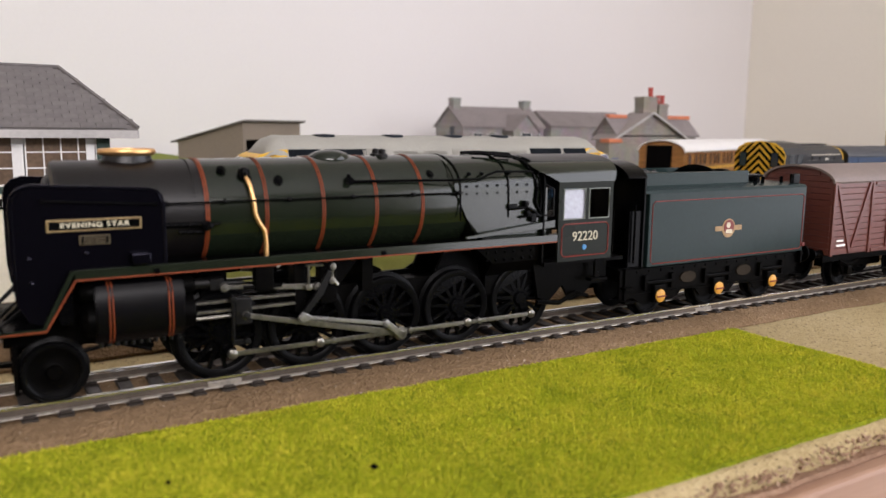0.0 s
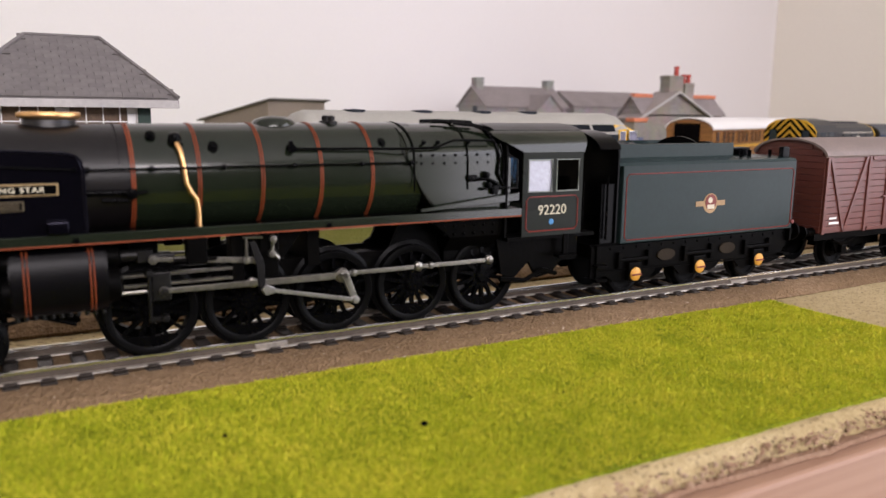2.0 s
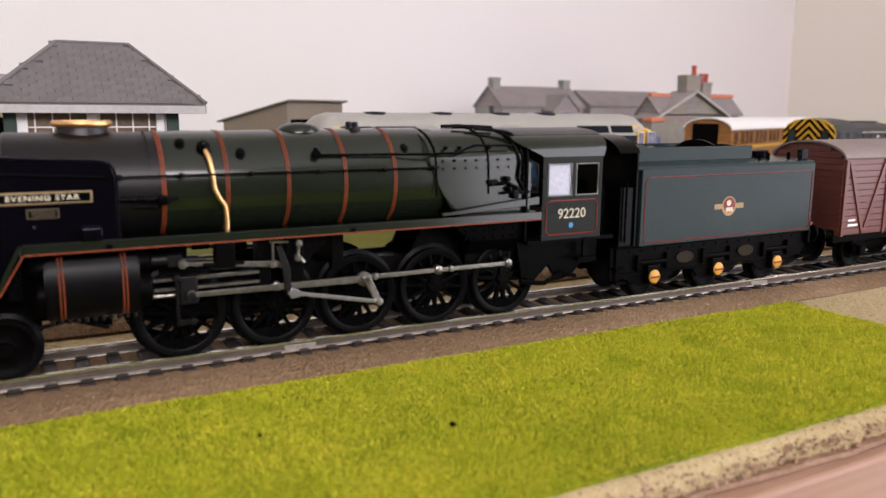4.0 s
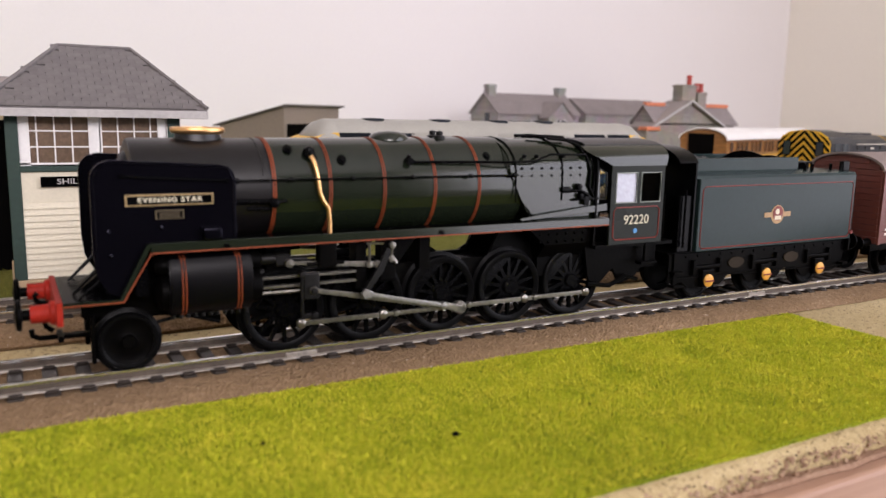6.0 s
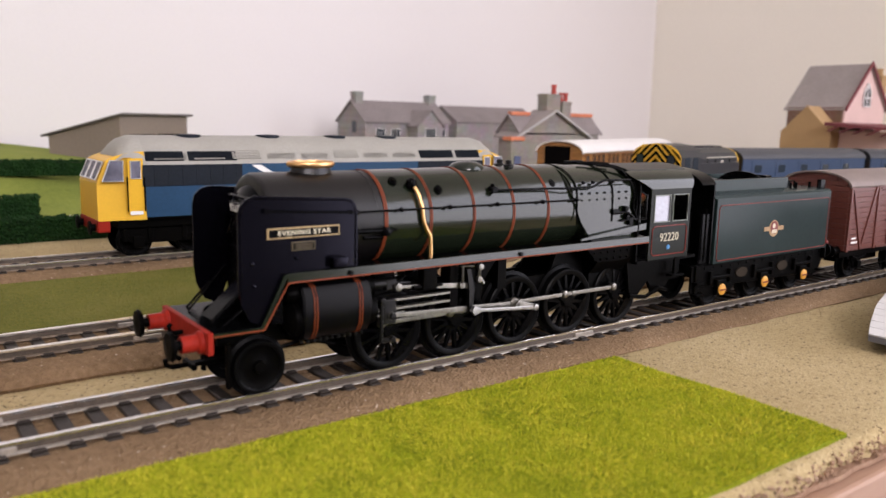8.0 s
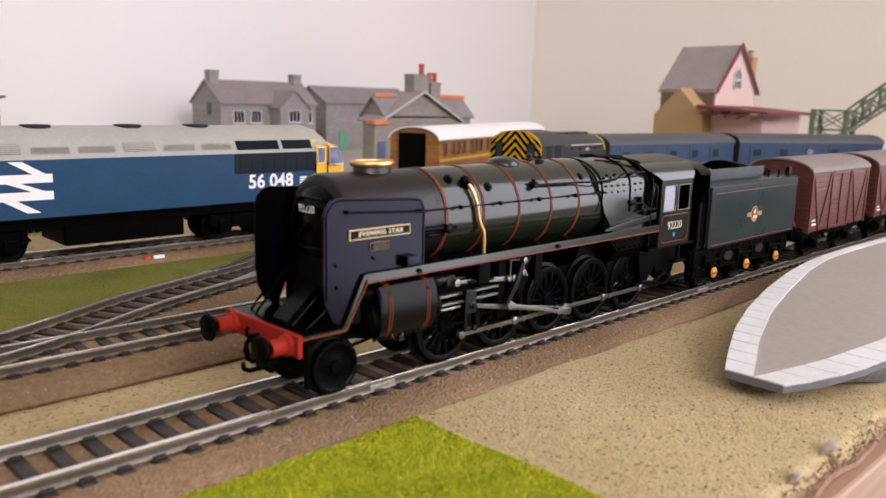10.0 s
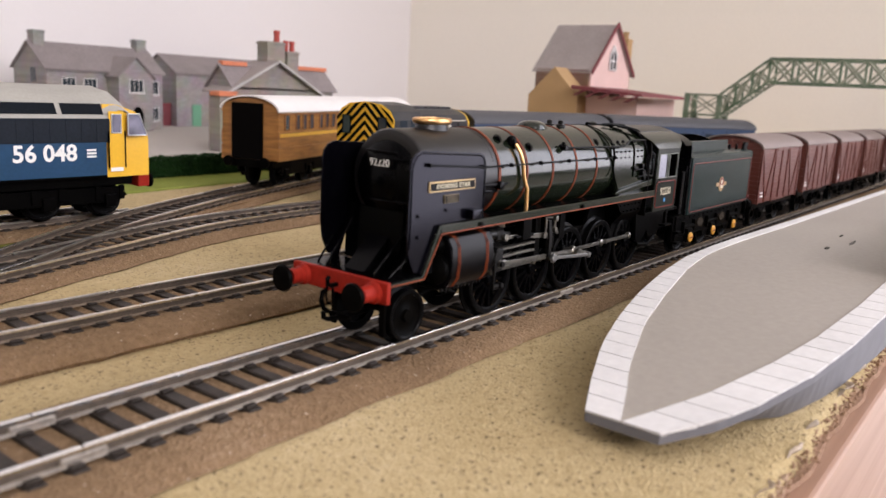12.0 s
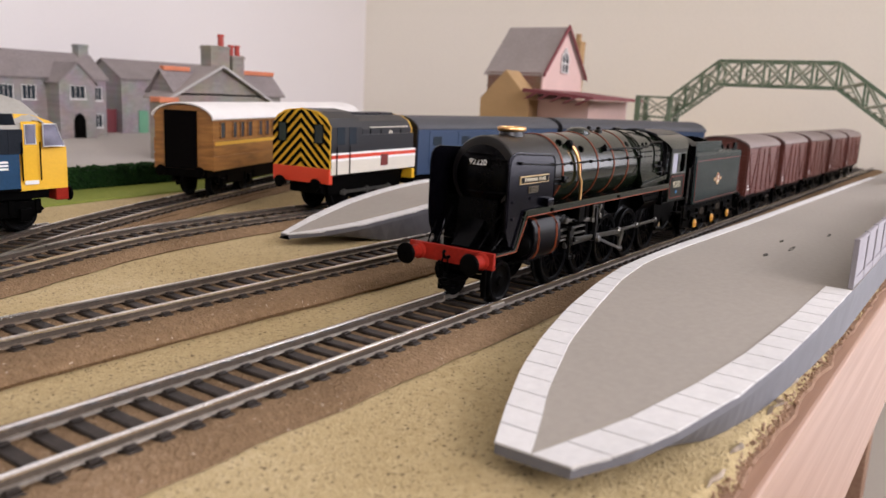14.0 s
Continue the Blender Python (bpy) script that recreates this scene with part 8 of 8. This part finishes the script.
def long_house():
    H = thing("gabled_house", "grey stone cottage with broad gable and red chimney pots", "house")
    # broad front gable
    gable_walls(H, 410, 510, 421, 448, 0.3, 49, 75, STONE2, False)
    pitched_roof(H, 410, 510, 421, 448, 49, 75, SLATELIGHT, False, 4, name="front_roof")
    bm = BM()
    for s, xa in ((-1, 405), (1, 515)):
        prism(bm, [(xa, 46.2), (460, 74.6), (460, 76.8), (xa, 48.4)], 415.6, 417.2, "y")
    part("barge_board", bm, FASCIA, H)
    # wings
    gable_walls(H, 416, 532, 424, 456, 0.3, 54, 70, STONE, True, "wing_wall")
    pitched_roof(H, 416, 532, 424, 456, 54, 70, SLATEPALE, True, 3, name="wing_roof")
    for xa, xb in ((416, 442), (498, 536)):
        bm = BM()
        box(bm, xa, xb, 437, 443, 70.0, 73.8, 0.6)
        part("ridge_tile", bm, ORANGETILE, H)
    bm = BM()
    box(bm, 391, 409, 408, 421, 45, 49, 0.5)
    part("porch_tile", bm, ORANGETILE, H)
    bm = BM()
    box(bm, 393, 409.6, 410, 424, 0.3, 45)
    part("porch_wall", bm, STONE2, H)
    bm = BM()
    box(bm, 397, 405, 408.8, 410.2, 0.3, 30)
    part("blue_door", bm, DOORBLUE, H)
    chimney_stack(H, 458, 478, 430, 444, 60, 93, STONE2, ((474, 437),), CHIMRED, 10, 2.8)
    chimney_stack(H, 481, 494, 430, 442, 55, 86, STONE2, ((484, 436), (491, 436)), CHIMRED, 9, 2.5)


long_house()


def back_house():
    H = thing("back_house", "plain grey stone house with green door at the back wall", "house")
    gable_walls(H, 541, 690, 690, 760, 0.3, 62, 82, STONE, True)
    pitched_roof(H, 541, 690, 690, 760, 62, 82, SLATEPALE, True, 2.5)
    bm = BM()
    box(bm, 562, 574, 688.8, 690.4, 0.3, 26)
    part("green_door", bm, DOORGREEN, H)
    F = thing("yard_fence", "low dark red wooden fence between the houses", "fence")
    bm = BM()
    box(bm, 503, 540.5, 700, 702, 0.4, 27)
    part("fence_boards", bm, MAROON, F)


back_house()


def station_house():
    H = thing("station_house", "pink card station house with steep roof and maroon canopy", "station building")
    gable_walls(H, 700, 786, 241, 303, -5.9, 86, 131, PINKWALL, False)
    # roof planes: ridge runs back from the gable
    pitched_roof(H, 700, 786, 241, 303, 86, 131, SLATELIGHT, False, 3.0)
    bm = BM()
    box(bm, 697.5, 700.2, 242, 302, -5.9, 86)
    part("brick_wall", bm, BRICKBROWN, H)
    bm = BM()
    for s, xa in ((-1, 696), (1, 790)):
        prism(bm, [(xa, 82), (743, 131), (743, 135), (xa, 86)], 236.6, 238.4, "y")
    part("barge_board", bm, MAROON, H)
    # pointed window in the gable
    bm = BM()
    prism(bm, [(736, 88), (736, 103), (743, 112), (750, 103), (750, 88)], 240.0, 241.4, "y")
    part("gable_window", bm, DGLASS, H)
    bm = BM()
    tube(bm, [(736, 239.6, 88), (736, 239.6, 103), (743, 239.6, 112), (750, 239.6, 103), (750, 239.6, 88)], 0.9, 6, close=True)
    rod(bm, (743, 239.6, 88), (743, 239.6, 112), 0.7, 6)
    rod(bm, (736, 239.6, 97), (750, 239.6, 97), 0.7, 6)
    part("window_frame", bm, WHITEWOOD, H)
    # bare card lean-to in front
    bm = BM()
    prism(bm, [(239, -5.9), (239, 60), (266, 87), (293, 60), (293, -5.9)], 672, 697, "x")
    part("card_annex", bm, TANCARD, H)
    chimney_stack(H, 846, 858, 274, 286, -5.9, 127, TANCARD, ((852, 280),), TANCARD, 8, 3.4)
    # canopy
    bm = BM()
    prism(bm, [(241, 67), (241, 70.5), (170, 65.0), (168, 62.5)], 662, 780, "x")
    part("canopy_roof", bm, MAROON, H)
    for k in range(5):
        y = 172 + k * 13
        bm = BM()
        prism(bm, [(y, 60.4 + (y - 136) * 0.075), (y + 3, 60.6 + (y - 136) * 0.075), (y + 15, 54.5 + (y - 136) * 0.075), (y + 12, 54.5 + (y - 136) * 0.075)], 661, 664, "x")
        part("canopy_bracket", bm, MAROON, H)
    bm = BM()
    box(bm, 690, 780, 186, 241, -5.9, 62)
    part("platform_wall", bm, PINKWALL, H)


station_house()


def footbridge():
    F = thing("footbridge", "weathered green lattice girder footbridge over the tracks", "footbridge")
    X0, X1 = 716.0, 736.0
    up = [(148, 39, 64), (119, 50, 69), (79, 81, 101), (-15, 81, 101), (-78, 36, 56)]
    # side trusses
    for x in (X0, X1):
        for (ya, la, ha), (yb, lb, hb) in zip(up[1:], up[2:]):
            bm = BM()
            for za, zb in ((la, lb), (ha, hb)):
                prism(bm, [(ya, za - 1.2), (yb, zb - 1.2), (yb, zb + 1.2), (ya, za + 1.2)], x - 0.8, x + 0.8, "x")
            part("chord", bm, BRIDGEDARK, F)
            n = 5 if abs(ya - yb) > 80 else 3
            for k in range(n):
                t0, t1 = k / n, (k + 1) / n
                L = lambda a, b, t: a + (b - a) * t
                y0, y1 = L(ya, yb, t0), L(ya, yb, t1)
                l0, l1, h0, h1 = L(la, lb, t0), L(la, lb, t1), L(ha, hb, t0), L(ha, hb, t1)
                bm = BM()
                tube(bm, [(x, y0, l0), (x, y1, h1)], 1.1, 4)
                part("lattice_bar", bm, BRIDGEGREEN, F)
                bm = BM()
                tube(bm, [(x, y0, h0), (x, y1, l1)], 1.1, 4)
                part("lattice_bar", bm, BRIDGEGREEN, F)
                bm = BM()
                box(bm, x - 0.9, x + 0.9, y0 - 0.9, y0 + 0.9, l0, h0)
                part("upright", bm, BRIDGEDARK, F)
    bm = BM()
    box(bm, X0, X1, -15, 79, 80.2, 81.4)
    part("deck", bm, BRIDGEGREEN, F)
    for (ya, la, ha), (yb, lb, hb) in ((up[1], up[2]), (up[3], up[4])):
        n = 12
        for k in range(n):
            t = k / n
            y, z = ya + (yb - ya) * t, la + (lb - la) * t
            bm = BM()
            box(bm, X0 + 0.8, X1 - 0.8, min(y, y + (yb - ya) / n), max(y, y + (yb - ya) / n), z, z + 1.2)
            part("tread", bm, BRIDGEGREEN, F)
    # landing towers
    for ya, yb, top in ((119, 149, 69), (-80, -104 + 4, 56)):
        y0, y1 = min(ya, yb), max(ya, yb)
        for x in (X0, X1):
            for y in (y0, y1):
                bm = BM()
                box(bm, x - 2.0, x + 2.0, y - 2.0, y + 2.0, -5.9 if y > 0 else 10.1, top, 0.2, 1)
                part("tower_post", bm, BRIDGEDARK, F)
            for a, b in ((top - 1, top - 19), (top - 19, top - 38)):
                for p, q in (((y0, a), (y1, b)), ((y0, b), (y1, a))):
                    bm = BM()
                    tube(bm, [(x, p[0], p[1]), (x, q[0], q[1])], 0.7, 4)
                    part("tower_brace", bm, BRIDGEGREEN, F)
        for y in (y0, y1):
            for a, b in ((top - 1, top - 19), (top - 19, top - 38)):
                bm = BM()
                tube(bm, [(X0, y, a), (X1, y, b)], 0.7, 4)
                part("tower_brace", bm, BRIDGEGREEN, F)
        bm = BM()
        for z in (top - 1, top - 19):
            for y in (y0, y1):
                box(bm, X0, X1, y - 0.8, y + 0.8, z - 0.8, z + 0.8)
            for x in (X0, X1):
                box(bm, x - 0.8, x + 0.8, y0, y1, z - 0.8, z + 0.8)
        part("tower_frame", bm, BRIDGEDARK, F)


footbridge()

# small things on the ground
def oddments():
    bm = BM()
    box(bm, 0, 5, -0.8, 0.8, 0, 1.5, 0.3)
    tagged(part("white_block", bm, WHITE, m=at(81, 180.5, -4.0)), "small white block lying beside the siding", "block")
    bm = BM()
    box(bm, 0, 2.6, -0.8, 0.8, 0, 1.5, 0.3)
    tagged(part("red_block", bm, STRIPE_R, m=at(77, 180.5, -4.0)), "small red block lying beside the siding", "block")
    rng = random.Random(12)
    for i, (x, y, r) in enumerate(((-95, -62, 0.8), (-60, -60, 0.5), (0, -45, 0.5), (-130, -50, 0.6)  )):
        bm = BM()
        bmesh.ops.create_icosphere(bm, subdivisions=1, radius=r)
        for v in bm.verts:
            v.co *= rng.uniform(0.7, 1.3)
        tagged(part("debris_crumb", bm, FRAMEBLACK, m=at(x, y, (-5.4 if x < 53 else -6.0) + 0.5 * r)), "dark crumb of debris lying on the ground", "debris", "crumbs on the layout")


oddments()


# ---- what moves: the train rolls forward a little, halts, and backs away ----
def travel(t):
    """Smooth way of the train at t seconds, millimetres."""
    ts, ds = [p[0] for p in TRAIN], [p[1] for p in TRAIN]
    i = max(0, min(len(ts) - 2, next((k for k in range(len(ts) - 1) if t <= ts[k + 1]), len(ts) - 2)))

    def slope(k):
        if k == 0:
            return (ds[1] - ds[0]) / (ts[1] - ts[0])
        if k == len(ts) - 1:
            return (ds[-1] - ds[-2]) / (ts[-1] - ts[-2])
        a, b = (ds[k] - ds[k - 1]) / (ts[k] - ts[k - 1]), (ds[k + 1] - ds[k]) / (ts[k + 1] - ts[k])
        return 0.0 if a * b <= 0 else 2 * a * b / (a + b)
    h = ts[i + 1] - ts[i]
    u = (t - ts[i]) / h
    return ((1 + 2 * u) * (1 - u) ** 2 * ds[i] + u * (1 - u) ** 2 * h * slope(i) + u * u * (3 - 2 * u) * ds[i + 1] + u * u * (u - 1) * h * slope(i + 1))


def motions():
    times = [i / 10 for i in range(141)]
    way = [(t, travel(t)) for t in times]
    for ob, off in MOVING:
        walk(ob, [(t, at(d + off, 0)) for t, d in way])
    for ob, x, y, z, r, lead in ROLLERS:
        walk(ob, [(t, at(x, y, z, 0, 0, lead + math.degrees(d / r))) for t, d in way])
    for ob, place in GEAR:
        walk(ob, [(t, place(d)) for t, d in way])


motions()
